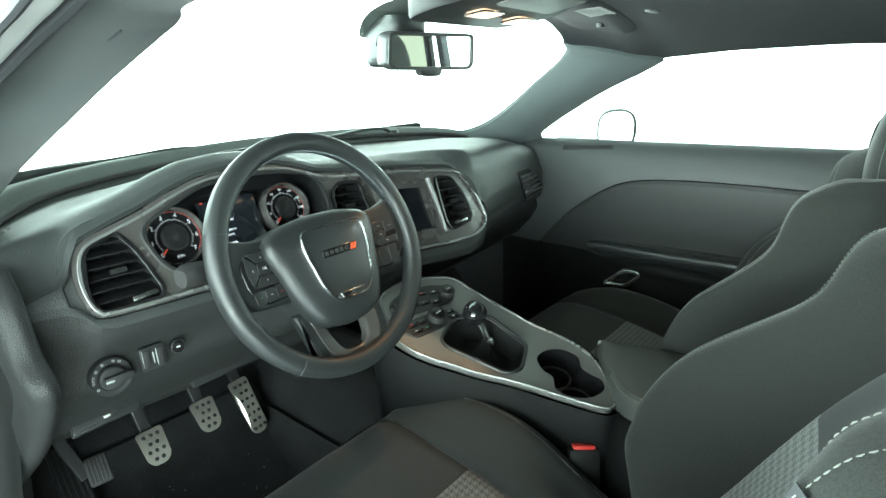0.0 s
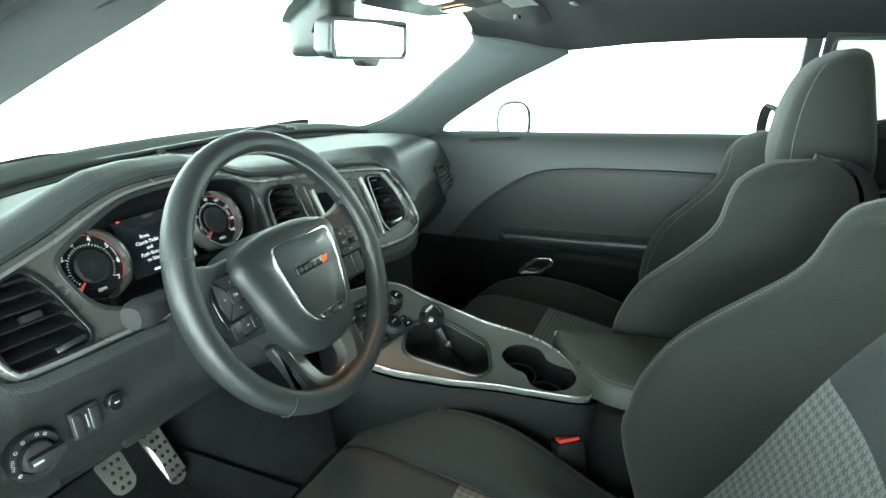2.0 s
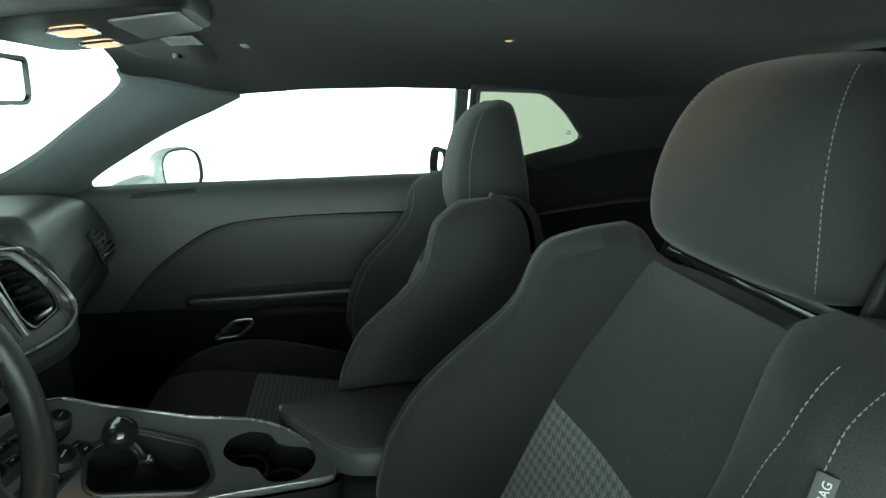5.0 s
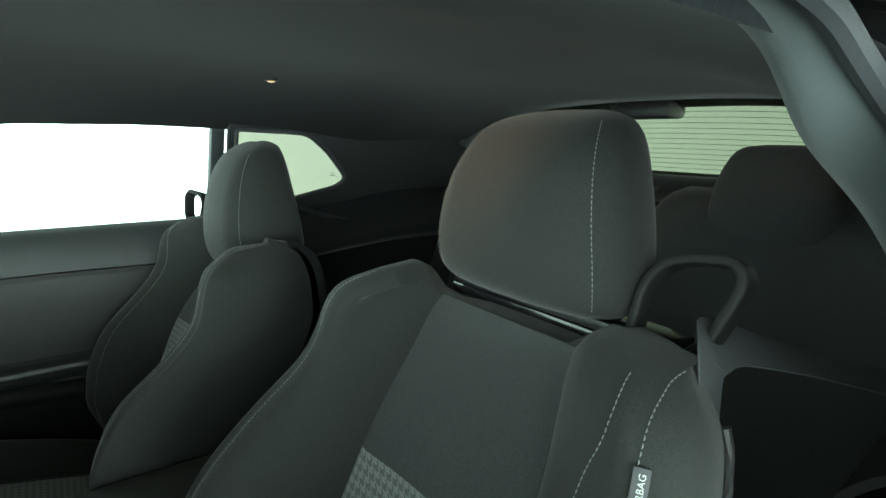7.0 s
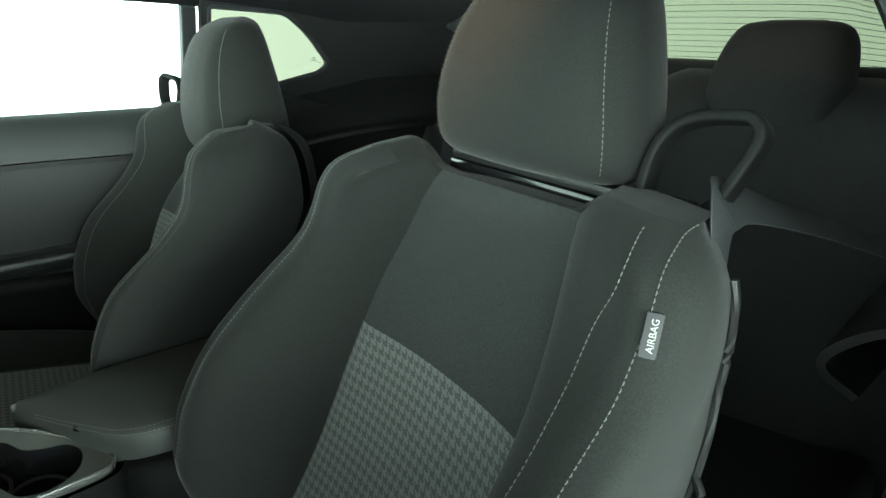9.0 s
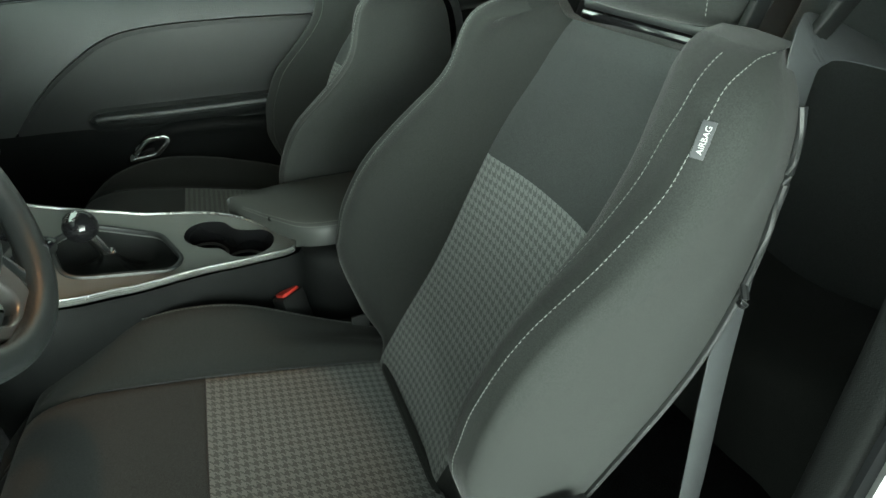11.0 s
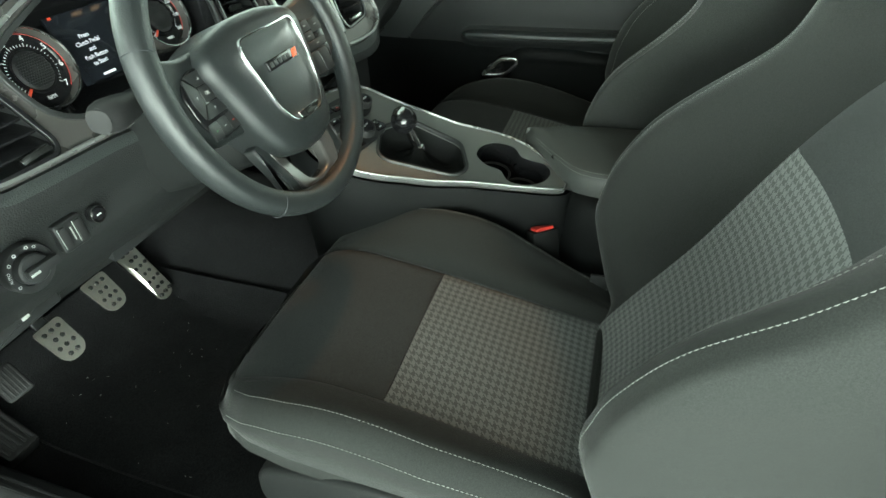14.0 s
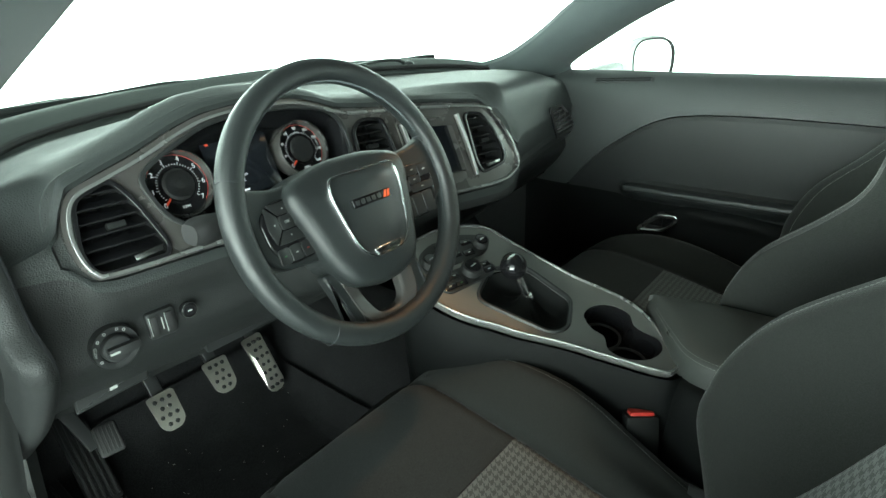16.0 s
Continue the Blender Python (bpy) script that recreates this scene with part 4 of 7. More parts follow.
PAS = [tuple(q) for q in cr([(0.10, 0.665), (0.20, 0.680), (0.32, 0.706), (0.45, 0.733), (0.60, 0.760), (0.74, 0.80)], 40)]
dash = thing("dashboard", (0, 0.95, 0.85), "black grained dashboard with graphite bezel and round dials", "dashboard")
rows = []
for x in np.r_[np.linspace(-0.715, -0.60, 24), np.linspace(-0.59, 0.16, 90), np.linspace(0.163, 0.23, 30), np.linspace(0.24, 0.735, 50)]:
    zt, zb = interp(x, TOP), interp(x, LOW)
    r = smooth01((x + 0.648) / 0.014) * smooth01((0.216 - x) / 0.006)
    right = smooth01((x - 0.12) / 0.14)
    lip = face_y(max(x, -0.66), zt) - 0.006
    pas = interp(x, PAS)
    ylip = lip * (1 - right) + pas * right
    ylow = (face_y(max(x, -0.66), zb) - 0.006) * (1 - right) + (pas + 0.004) * right
    crest = interp(x, [(-0.72, 1.0), (-0.60, 1.030), (-0.36, 1.062), (-0.15, 1.052), (0.2, 1.045), (0.5, 1.035), (0.74, 0.99)])
    yw = interp(abs(x), [(0, 1.18), (0.3, 1.16), (0.55, 1.10), (0.74, 0.98)])
    zw = interp(abs(x), [(0, 1.035), (0.55, 1.015), (0.74, 0.99)])
    hi = zt + 0.016 if right < 0.02 else (zt + 0.016) * (1 - right) + 0.965 * right
    yhi = (ylip + 0.012) * (1 - right) + (pas + 0.015) * right
    yr = 0.09 * r
    prof = [(yw, zw), ((yw * 0.55 + (ylip + 0.12) * 0.45), crest * 0.6 + zw * 0.4), (ylip + 0.13, crest), (ylip + 0.065 * (1 - right) + 0.05 * right, max(crest, hi) - 0.010 * right + 0.004 * (1 - right)),
            (yhi + 0.006, hi), (ylip, (zt + 0.008) * (1 - right) + 0.93 * right), (ylip + 0.002 * r, zt + 0.001), (ylip + 0.006 * r + yr, zt - 0.0005),
            (ylow + 0.006 * r + yr, zb + 0.0005), (ylow + 0.002 * r, zb - 0.001), (ylow - 0.003, zb - 0.010), (ylow - 0.006, zb - 0.03)]
    yk = interp(x, [(-0.72, 0.75), (-0.4, 0.728), (-0.2, 0.72), (0.0, 0.73), (0.2, 0.74), (0.7, 0.79)])
    prof += [(yk + 0.004, 0.845), (yk, 0.815), (yk + 0.012, 0.79), (yk + 0.03, 0.765), (yk + 0.065, 0.730), (yk + 0.09, 0.722), (1.15, 0.735)]
    rows.append([(x, a, b) for a, b in prof])
DS = np.array(rows)
fine = np.stack([np.concatenate([cr(DS[i, 0:6], 26), DS[i, 6:9], cr(DS[i, 9:19], 30)]) for i in range(DS.shape[0])])
part("upper_pad", g_grid(fine[:, :34]), PAD, dash, sharp=50)
part("knee_panel", g_grid(fine[:, 33:]), KNEE, dash, "dull black knee panel", sharp=50)
for sx in (-0.715, 0.735):
    i = 0 if sx < 0 else -1
    ring = [tuple(q) for q in fine[i]]
    part("end_cap", (ring, [tuple(range(len(ring)))]), CONSIDE, dash)

# graphite fascia with openings
VL = rounded([(-0.612, 1.004), (-0.566, 1.018), (-0.548, 0.990), (-0.528, 0.930), (-0.534, 0.918), (-0.618, 0.917), (-0.626, 0.945)], [0.015, 0.012, 0.02, 0.012, 0.01, 0.014, 0.02])
CL = rounded([(-0.535, 1.012), (-0.50, 1.030), (-0.42, 1.060), (-0.36, 1.064), (-0.276, 1.062), (-0.215, 1.050), (-0.190, 1.030), (-0.186, 0.99), (-0.205, 0.935), (-0.25, 0.915), (-0.46, 0.930), (-0.515, 0.950)], 0.03)
VC = rounded([(-0.172, 1.008), (-0.150, 1.022), (-0.105, 1.018), (-0.098, 0.93), (-0.158, 0.935), (-0.178, 0.955)], 0.012)
SC = rounded([(-0.080, 1.012), (0.062, 1.000), (0.066, 0.886), (-0.076, 0.890)], 0.006)
VR = rounded([(0.084, 1.002), (0.128, 0.996), (0.152, 0.955), (0.162, 0.915), (0.150, 0.898), (0.086, 0.888), (0.078, 0.91)], 0.012)
part("fascia", g_plate(OUT, [VL, CL, VC, SC, VR], lambda a, b, d: on_face(a, b, 0.004 + d), 0.012), BEZEL, dash, "satin graphite fascia panel")
part("surround", g_plate(inset(ccw(OUT), -0.016), [inset(ccw(OUT), 0.002)], lambda a, b, d: on_face(a, b, d - 0.004), 0.004), PAD, dash, "padded surround of the fascia")
trim_path = [on_face(a, b, 0.009) for a, b in inset(ccw(OUT), 0.0060)]
part("trim_strip", g_sweep(trim_path, rounded([(-0.0024, -0.004), (0.0024, -0.004), (0.0024, 0.0030), (-0.0024, 0.0030)], 0.0012), closed=True, up=(0, -1, 0.42)), STRIP, dash, "bright silver outline strip")


def vent(ring, slats, lever_at, tilt=22, deep=0.05):
    """An air vent: dark tub, gloss rim, tilted slats, thumb wheel."""
    ring = ccw(ring)
    v = part("air_vent", g_sweep([on_face(a, b, 0.007) for a, b in ring], rounded([(-0.003, -0.003), (0.003, -0.003), (0.003, 0.003), (-0.003, 0.003)], 0.001), closed=True, up=(0, -1, 0.42)), GLOSS, dash, "gloss black air vent with slats")
    tub = np.stack([[on_face(a, b, 0.004) for a, b in ring], [on_face(a, b, -deep) for a, b in inset(ring, 0.004)]])
    part("duct", g_grid(tub, cv=True, cap1=True), SMOOTH, v)
    zmin, zmax = ring[:, 1].min(), ring[:, 1].max()
    xmin, xmax = ring[:, 0].min(), ring[:, 0].max()
    for k in range(slats):
        z = zmin + (zmax - zmin) * (k + 0.75) / (slats + 0.5)
        xs = []
        for a, b in zip(ring, np.roll(ring, -1, 0)):
            if (a[1] - z) * (b[1] - z) < 0:
                xs.append(a[0] + (b[0] - a[0]) * (z - a[1]) / (b[1] - a[1]))
        if len(xs) < 2:
            continue
        a, b = min(xs) + 0.002, max(xs) - 0.002
        part("slat", g_box((b - a, 0.0035, 0.026), ((0, 0, -0.012)), 0.0012, face_m((a + b) / 2, z, 0.0) @ pose(0, 0, 0, tilt)), GLOSS, v)
    for k in range(3):
        x = xmin + (xmax - xmin) * (k + 1) / 4
        part("fin", g_box((0.002, (zmax - zmin) * 0.9, 0.02), (0, 0, -0.04), 0, face_m(x, (zmin + zmax) / 2)), GLOSS, v)
    part("direction_tab", g_box((0.022, 0.008, 0.010), (0, 0, -0.002), 0.002, face_m((xmin + xmax) / 2, zmin + (zmax - zmin) * 0.5, 0.004)), CONSIDE, v)
    lx, lz, la = lever_at
    lv = part("closing_wheel", g_box((0.036, 0.0075, 0.007), (0, 0, 0), 0.002, face_m(lx, lz, 0.008) @ pose(0, 0, 0, 0, 0, la)), SILVER, v, "silver ribbed thumb wheel")
    return v


vent(VL, 6, (-0.556, 0.927, 6), 34)
vent(VC, 6, (-0.135, 0.940, 0))
vent(VR, 6, (0.120, 0.902, 4))

# instrument cluster: recessed tub with two dials and a display
tub = np.stack([[on_face(a, b, 0.004) for a, b in ccw(CL)], [on_face(a, b, -0.030) for a, b in inset(ccw(CL), 0.006)], [on_face(a, b, -0.062) for a, b in inset(ccw(CL), 0.012)]])
clus = part("gauge_binnacle", g_grid(tub, cv=True, cap1=True), GLOSS, dash, "gloss black instrument cluster")
part("hood_strip", g_sweep([on_face(a, b, 0.006) for a, b in ccw(CL)], rounded([(-0.003, -0.003), (0.003, -0.003), (0.003, 0.003), (-0.003, 0.003)], 0.001), closed=True, up=(0, -1, 0.42)), SMOOTH, clus)


def dial(cx, cz, r, labels, a0, a1, needle, small):
    m = face_m(cx, cz, -0.030)
    d = part("dial", g_lathe([(r * 1.08, -0.02), (r * 1.08, 0.006), (r * 1.04, 0.010), (r * 0.98, 0.004), (r * 0.95, -0.004)], 48, m, cap=False), BEZEL, clus, "round dial in a dark metal ring")
    part("ring", g_lathe([(r * 1.045, 0.0085), (r * 1.045, 0.0112), (r * 1.015, 0.0112), (r * 1.015, 0.0075)], 48, m, cap=False), SILVER, d, "thin bright ring")
    part("dial_face", g_lathe([(r * 0.96, -0.006), (r * 0.96, -0.002), (r * 0.62, -0.002), (r * 0.60, 0.001), (r * 0.55, 0.001), (r * 0.52, -0.001), (0.001, -0.001)], 48, m), GLOSS, d)
    part("dial_mesh", g_lathe([(r * 0.5, 0.0), (r * 0.42, 0.003), (0.002, 0.004)], 32, m), RUBBER, d)
    cells = []
    for i in range(-6, 7):
        for j in range(-6, 7):
            px, py = r * 0.072 * (i + 0.5 * (j % 2)), r * 0.063 * j
            if math.hypot(px, py) < r * 0.44:
                cells.append(g_lathe([(r * 0.036, 0.0), (r * 0.030, 0.0007), (r * 0.022, 0.0)], 6, m @ Matrix.Translation((px, py, 0.0036))))
    part("honeycomb", join(*cells), SMOOTH, d, "raised honeycomb dial centre")
    arc = [m @ Vector((r * 0.935 * math.cos(radians(a)), r * 0.935 * math.sin(radians(a)), -0.0018)) for a in np.linspace(a1, a1 + (a0 - a1) * 0.75, 30)]
    part("red_arc", g_tube(arc, 0.0004, 5), RED, d, "red arc at the dial's rim")
    ticks, n = [], (len(labels) - 1) * 5
    for k in range(n + 1):
        a = radians(a0 + (a1 - a0) * k / n)
        ln = 0.09 if k % 5 == 0 else 0.05
        ticks.append(g_box((r * ln, 0.0007, 0.0005), (r * (0.62 + ln / 2), 0, -0.0015), 0, m @ Matrix.Rotation(a, 4, "Z")))
    part("scale_marks", join(*ticks), INK, d)
    for k, s in enumerate(labels):
        if not s:
            continue
        a = radians(a0 + (a1 - a0) * k / (len(labels) - 1))
        part("numeral", g_text(s, r * (0.22 if len(s) == 1 else 0.15), m @ Matrix.Translation((r * 0.81 * math.cos(a), r * 0.81 * math.sin(a), -0.001))), INK, d)
    a = radians(needle)
    part("needle", g_box((r * 0.24, 0.0026, 0.002), (r * 0.68, 0, 0.002), 0.0005, m @ Matrix.Rotation(a, 4, "Z")), LITRED, d, "red needle")
    part("unit_mark", g_text(small, r * 0.14, m @ Matrix.Translation((0, -r * 0.72, -0.001))), INK, d)
    return d


dial(-0.472, 0.984, 0.0445, ["0", "1", "2", "3", "4", "5", "6", "7"], 222, -42, 222, "RPM")
dial(-0.259, 0.990, 0.0430, ["0", "20", "40", "60", "80", "100", "120", "140", "160"], 222, -42, 222, "MPH")
dm = face_m(-0.385, 0.985, -0.040)
disp = part("display", g_box((0.110, 0.085, 0.004), (0.020, 0, 0), 0.002, dm), SCREEN, clus, "dark display with a lit message")
for k, s in enumerate(["Press", "Clutch Pedal", "and", "Push Button", "to Start"]):
    part("message_line", g_text(s, 0.0072, dm @ Matrix.Translation((0.004, 0.012 - 0.0085 * k, 0.003))), LIT, disp)
part("odometer_bar", g_box((0.02, 0.003, 0.0005), (0.006, -0.037, 0.003), 0, dm), LIT, disp)
part("warning_mark", g_box((0.005, 0.003, 0.0006), (-0.025, 0.040, 0.003), 0, dm), LITRED, disp)

# centre screen in its silver-edged frame
frm = part("screen_frame", g_plate(SC, [rounded([(-0.062, 0.995), (0.044, 0.986), (0.046, 0.900), (-0.060, 0.903)], 0.003)], lambda a, b, d: on_face(a, b, 0.009 + d), 0.02), BEZEL, dash, "raised satin frame round the screen")
part("screen", g_plate(rounded([(-0.063, 0.996), (0.045, 0.987), (0.047, 0.899), (-0.061, 0.902)], 0.003), [], lambda a, b, d: on_face(a, b, -0.004 + d), 0.004), SCREEN, frm, "dark unlit touch screen")
for xa in (-0.074, 0.058):
    part("side_strip", g_sweep([on_face(xa, 1.004, 0.014), on_face(xa + 0.002, 0.95, 0.016), on_face(xa + 0.004, 0.890, 0.014)], rounded([(-0.004, -0.004), (0.004, -0.004), (0.004, 0.004), (-0.004, 0.004)], 0.002), up=(0, -1, 0.4)), SATIN, frm)

# passenger side vent
PV = rounded([(0.462, 0.952), (0.535, 0.950), (0.582, 0.925), (0.622, 0.888), (0.600, 0.878), (0.482, 0.878)], 0.010)
pv_y = lambda x, z: interp(x, PAS) + 0.002 + 0.25 * (z - 0.93)
pv = part("air_vent", g_sweep([(a, pv_y(a, b) - 0.003, b) for a, b in PV], rounded([(-0.004, -0.003), (0.004, -0.003), (0.004, 0.003), (-0.004, 0.003)], 0.001), closed=True, up=(0, -1, 0.25)), GLOSS, dash, "gloss black air vent with slats")
part("duct", g_plate(PV, [], lambda a, b, d: (a, pv_y(a, b) - 0.001 - d, b), 0.003), GLOSS, pv)
for k in range(5):
    z = 0.889 + 0.0125 * k
    xa, xb = 0.478 - 0.004 * k, interp(z, [(0.885, 0.612), (0.925, 0.578), (0.948, 0.530)])
    part("slat", g_box((xb - xa, 0.006, 0.0032), (0, 0, 0), 0.001, frame_m(((xa + xb) / 2, pv_y((xa + xb) / 2, z) - 0.003, z), (1, 0.13, 0), (0, 1, -0.25))), CONSOLE, pv)
for k in range(2):
    part("fin", g_box((0.0025, 0.003, 0.05), (0.51 + 0.045 * k, pv_y(0.51 + 0.045 * k, 0.91) - 0.004, 0.912), 0.0006), SMOOTH, pv)
part("closing_wheel", g_box((0.02, 0.006, 0.005), (0.51, pv_y(0.51, 0.896) - 0.005, 0.896), 0.001), SILVER, pv)

# speaker grilles on the top pad
for sx, w in ((0.60, 0.11), (-0.60, 0.14)):
    geos = []
    for i in range(14):
        for j in range(6):
            px, py = sx - w / 2 + w * i / 13, 0.90 + 0.012 * j
            geos.append(g_box((w / 13 * 0.45, 0.006, 0.002), (px, py, interp(abs(px), [(0, 1.05), (0.5, 1.033), (0.74, 1.002)]) - 0.0012), 0))
    part("speaker_grille", join(*geos), RUBBER, dash)

# small light sensor at the foot of the windscreen
part("light_sensor", g_lathe([(0.016, -0.004), (0.016, 0.002), (0.010, 0.004), (0.009, 0.008), (0.005, 0.011), (0.001, 0.012)], 24, pose(-0.045, 1.150, 1.041)), SMOOTH, dash, "small domed light sensor")

# knee panel: lamp switch, dimmer wheels, boot button, brake release
km = lambda x, z, d=0.0: frame_m((x, interp(x, [(-0.72, 0.75), (-0.4, 0.728)]) - d, z), (1, -0.05, 0), (0, 0.10, 1)) @ Matrix.Scale(0.90 if x < -0.60 else 0.82 if x < -0.54 else 0.72, 4)
lamp = part("lamp_switch", g_lathe([(0.031, -0.01), (0.031, 0.006), (0.0295, 0.008), (0.022, 0.007), (0.022, 0.004), (0.001, 0.004)], 40, km(-0.625, 0.828, 0.004)), SMOOTH, dash, "round headlamp switch with white symbols")
part("knob", g_lathe([(0.020, 0.0), (0.019, 0.012), (0.017, 0.014), (0.001, 0.015)], 32, km(-0.625, 0.828, 0.006)), TRIM, lamp)
part("grip", g_box((0.042, 0.013, 0.012), (0.006, 0, 0.018), 0.004, km(-0.625, 0.828, 0.006)), TRIM, lamp)
part("pointer", g_box((0.012, 0.003, 0.0006), (-0.008, 0, 0.0244), 0, km(-0.625, 0.828, 0.006)), LABEL, lamp)
part("lettering", g_text("AUTO", 0.0052, km(-0.625, 0.828, 0.004) @ Matrix.Translation((-0.0258, 0.003, 0.0085)) @ Matrix.Rotation(radians(80), 4, "Z")), WHITE, lamp)
for a in (210, 140, 112, 75, 55):
    part("symbol", g_lathe([(0.0022, 0), (0.0022, 0.0004), (0.0012, 0.0004), (0.0012, 0)], 10, km(-0.625, 0.828, 0.004) @ Matrix.Rotation(radians(a), 4, "Z") @ Matrix.Translation((0.0258, 0, 0.0084)), cap=False), WHITE, lamp)
dim = part("dimmer", g_prism(rounded([(-0.022, -0.022), (0.022, -0.022), (0.022, 0.022), (-0.022, 0.022)], 0.006), -0.006, 0.004, 0.002, km(-0.566, 0.834, 0.004)), SMOOTH, dash)
for dx in (-0.012, 0.012):
    part("wheel", g_box((0.011, 0.032, 0.008), (dx, 0, 0.003), 0.002, km(-0.566, 0.834, 0.004)), RUBBER, dim)
    part("mark", g_box((0.0008, 0.032, 0.0006), (dx - 0.0065, 0, 0.0045), 0, km(-0.566, 0.834, 0.004)), LABEL, dim)
part("mark", g_box((0.0016, 0.020, 0.0006), (0, 0, 0.0045), 0, km(-0.566, 0.834, 0.004)), LABEL, dim)
bb = part("boot_button", g_lathe([(0.0145, -0.006), (0.0145, 0.006), (0.0125, 0.008), (0.0115, 0.006), (0.0105, 0.007), (0.001, 0.008)], 28, km(-0.530, 0.838, 0.004)), GLOSS, dash, "round gloss black boot release button")
part("ring", g_lathe([(0.0150, 0.004), (0.0150, 0.0075), (0.0138, 0.0075), (0.0138, 0.004)], 28, km(-0.530, 0.838, 0.004), cap=False), SILVER, bb)
part("symbol", g_box((0.008, 0.0028, 0.0006), (0, 0, 0.0085), 0.0002, km(-0.530, 0.838, 0.004)), WHITE, bb)
rel = part("brake_release", g_prism(rounded([(-0.050, -0.010), (0.045, -0.010), (0.052, 0.010), (-0.046, 0.010)], 0.004), 0, 0.009, 0.003, frame_m((-0.624, 0.802, 0.733), (1, 0.0, 0.03), (0, 0.55, 0.8))), SMOOTH, dash, "black parking brake release lever")
part("symbol", g_box((0.010, 0.004, 0.0006), (0, 0, 0.0095), 0.0002, frame_m((-0.624, 0.802, 0.733), (1, 0.0, 0.03), (0, 0.55, 0.8))), LABEL, rel)

# rounded seal and side cover at the driver's end of the dash
edge = cr([(-0.700, 0.775, 1.000), (-0.702, 0.735, 0.965), (-0.704, 0.704, 0.909), (-0.702, 0.672, 0.872), (-0.700, 0.704, 0.822), (-0.702, 0.80, 0.725), (-0.715, 0.896, 0.638)], 50)
lobe = np.stack([edge + arr((-0.004, 0.004, 0)), edge + arr((-0.014, 0.002, -0.002)), edge + arr((-0.026, 0.016, 0.0)), edge + arr((-0.030, 0.060, 0.0))])
part("side_cover", g_sheet(g_patch(lobe, 24, 60), -0.006), KNEE, dash, "smooth black cover at the dash's end", sharp=80)
part("cover_seal", g_tube(edge + arr((-0.002, 0.004, 0)), 0.0035, 8, up=(1, 0, 0)), SEAL, dash)

# steering column shroud and stalks
col = thing("steering_column", (-0.36, 0.70, 0.9), "black steering column shroud with stalks", "steering column")
axis = arr((0, 0.94, -0.342))
c0 = arr((-0.358, 0.575, 0.94))
ringp = [c0 + axis * s for s in (0.03, 0.05, 0.10, 0.18, 0.26)]
part("shroud", g_sweep(ringp, rounded([(-0.06, -0.075), (0.06, -0.075), (0.075, 0.0), (0.055, 0.055), (-0.055, 0.055), (-0.075, 0.0)], 0.03), up=(0, 0.342, 0.94), scale=[0.82, 1, 1.06, 1.1, 1.1]), CONSIDE, col)
part("stalk", g_sweep(cr([(-0.415, 0.675, 0.955), (-0.46, 0.668, 0.962), (-0.50, 0.660, 0.968), (-0.545, 0.652, 0.970)], 16), rounded([(-0.012, -0.011), (0.012, -0.011), (0.012, 0.011), (-0.012, 0.011)], 0.0095), up=(0, 0, 1), scale=np.r_[np.full(6, 0.75), np.linspace(0.85, 1.5, 8), 1.42, 1.1]), RUBBER, col, "indicator stalk")
part("stalk_tip", g_lathe([(0.0138, 0), (0.0132, 0.006), (0.010, 0.010), (0.001, 0.011)], 24, frame_m((-0.543, 0.652, 0.970), (0, 1, 0), (0.1, 0, 1))), RUBBER, col)
stm = frame_m((-0.137, 0.719, 0.822), (1, 0.05, 0), (0, 0.3, 1))
sb = part("start_button", g_lathe([(0.019, -0.01), (0.019, 0.004), (0.018, 0.006), (0.0165, 0.003), (0.016, 0.005), (0.001, 0.006)], 32, stm), SILVER, dash, "round start button in a silver ring")
part("cap", g_lathe([(0.0165, 0.0), (0.0165, 0.006), (0.0155, 0.007), (0.001, 0.0075)], 32, stm), GLOSS, sb)
part("mark", g_box((0.008, 0.014, 0.0006), (0, 0, 0.008), 0.0002, stm), LABEL, sb)
part("connector", join(g_box((0.030, 0.016, 0.022), (-0.400, 0.765, 0.790), 0.003), g_box((0.012, 0.020, 0.010), (-0.388, 0.762, 0.806), 0.002)), OHGREY, col, "pale grey wiring connector under the shroud")
part("lower_bracket", g_box((0.16, 0.02, 0.07), (-0.41, 0.80, 0.755), 0.006), SMOOTH, col)

# ---- steering wheel ----
WT = radians(22.8)
WC = Vector((-0.345, 0.586, 0.967))
wm = frame_m(WC, (1, 0, 0), (0, math.sin(WT), math.cos(WT)))
wheel = thing("steering_wheel", WC, "black leather steering wheel with chrome-edged hub", "steering wheel")


def on_wheel(x, y, z=0.0):
    return wm @ Vector((x, y, z))


def dished(geo):
    """Laid on the wheel, with everything inside the rim set back towards the dash."""
    V = []
    for x, y, z in geo[0]:
        k = smooth01((0.158 - math.hypot(x, y)) / 0.07)
        V.append(tuple(wm @ Vector((x, y, z - 0.014 * k))))
    return V, geo[1]


def raked(geo):
    """Laid on a side spoke, which falls from the rim towards the hub."""
    V = []
    for x, y, z in geo[0]:
        k = min(1.15, max(0.0, (abs(x) - 0.078) / 0.072))
        V.append(tuple(wm @ Vector((x, y, z - 0.016 + 0.012 * k))))
    return V, geo[1]


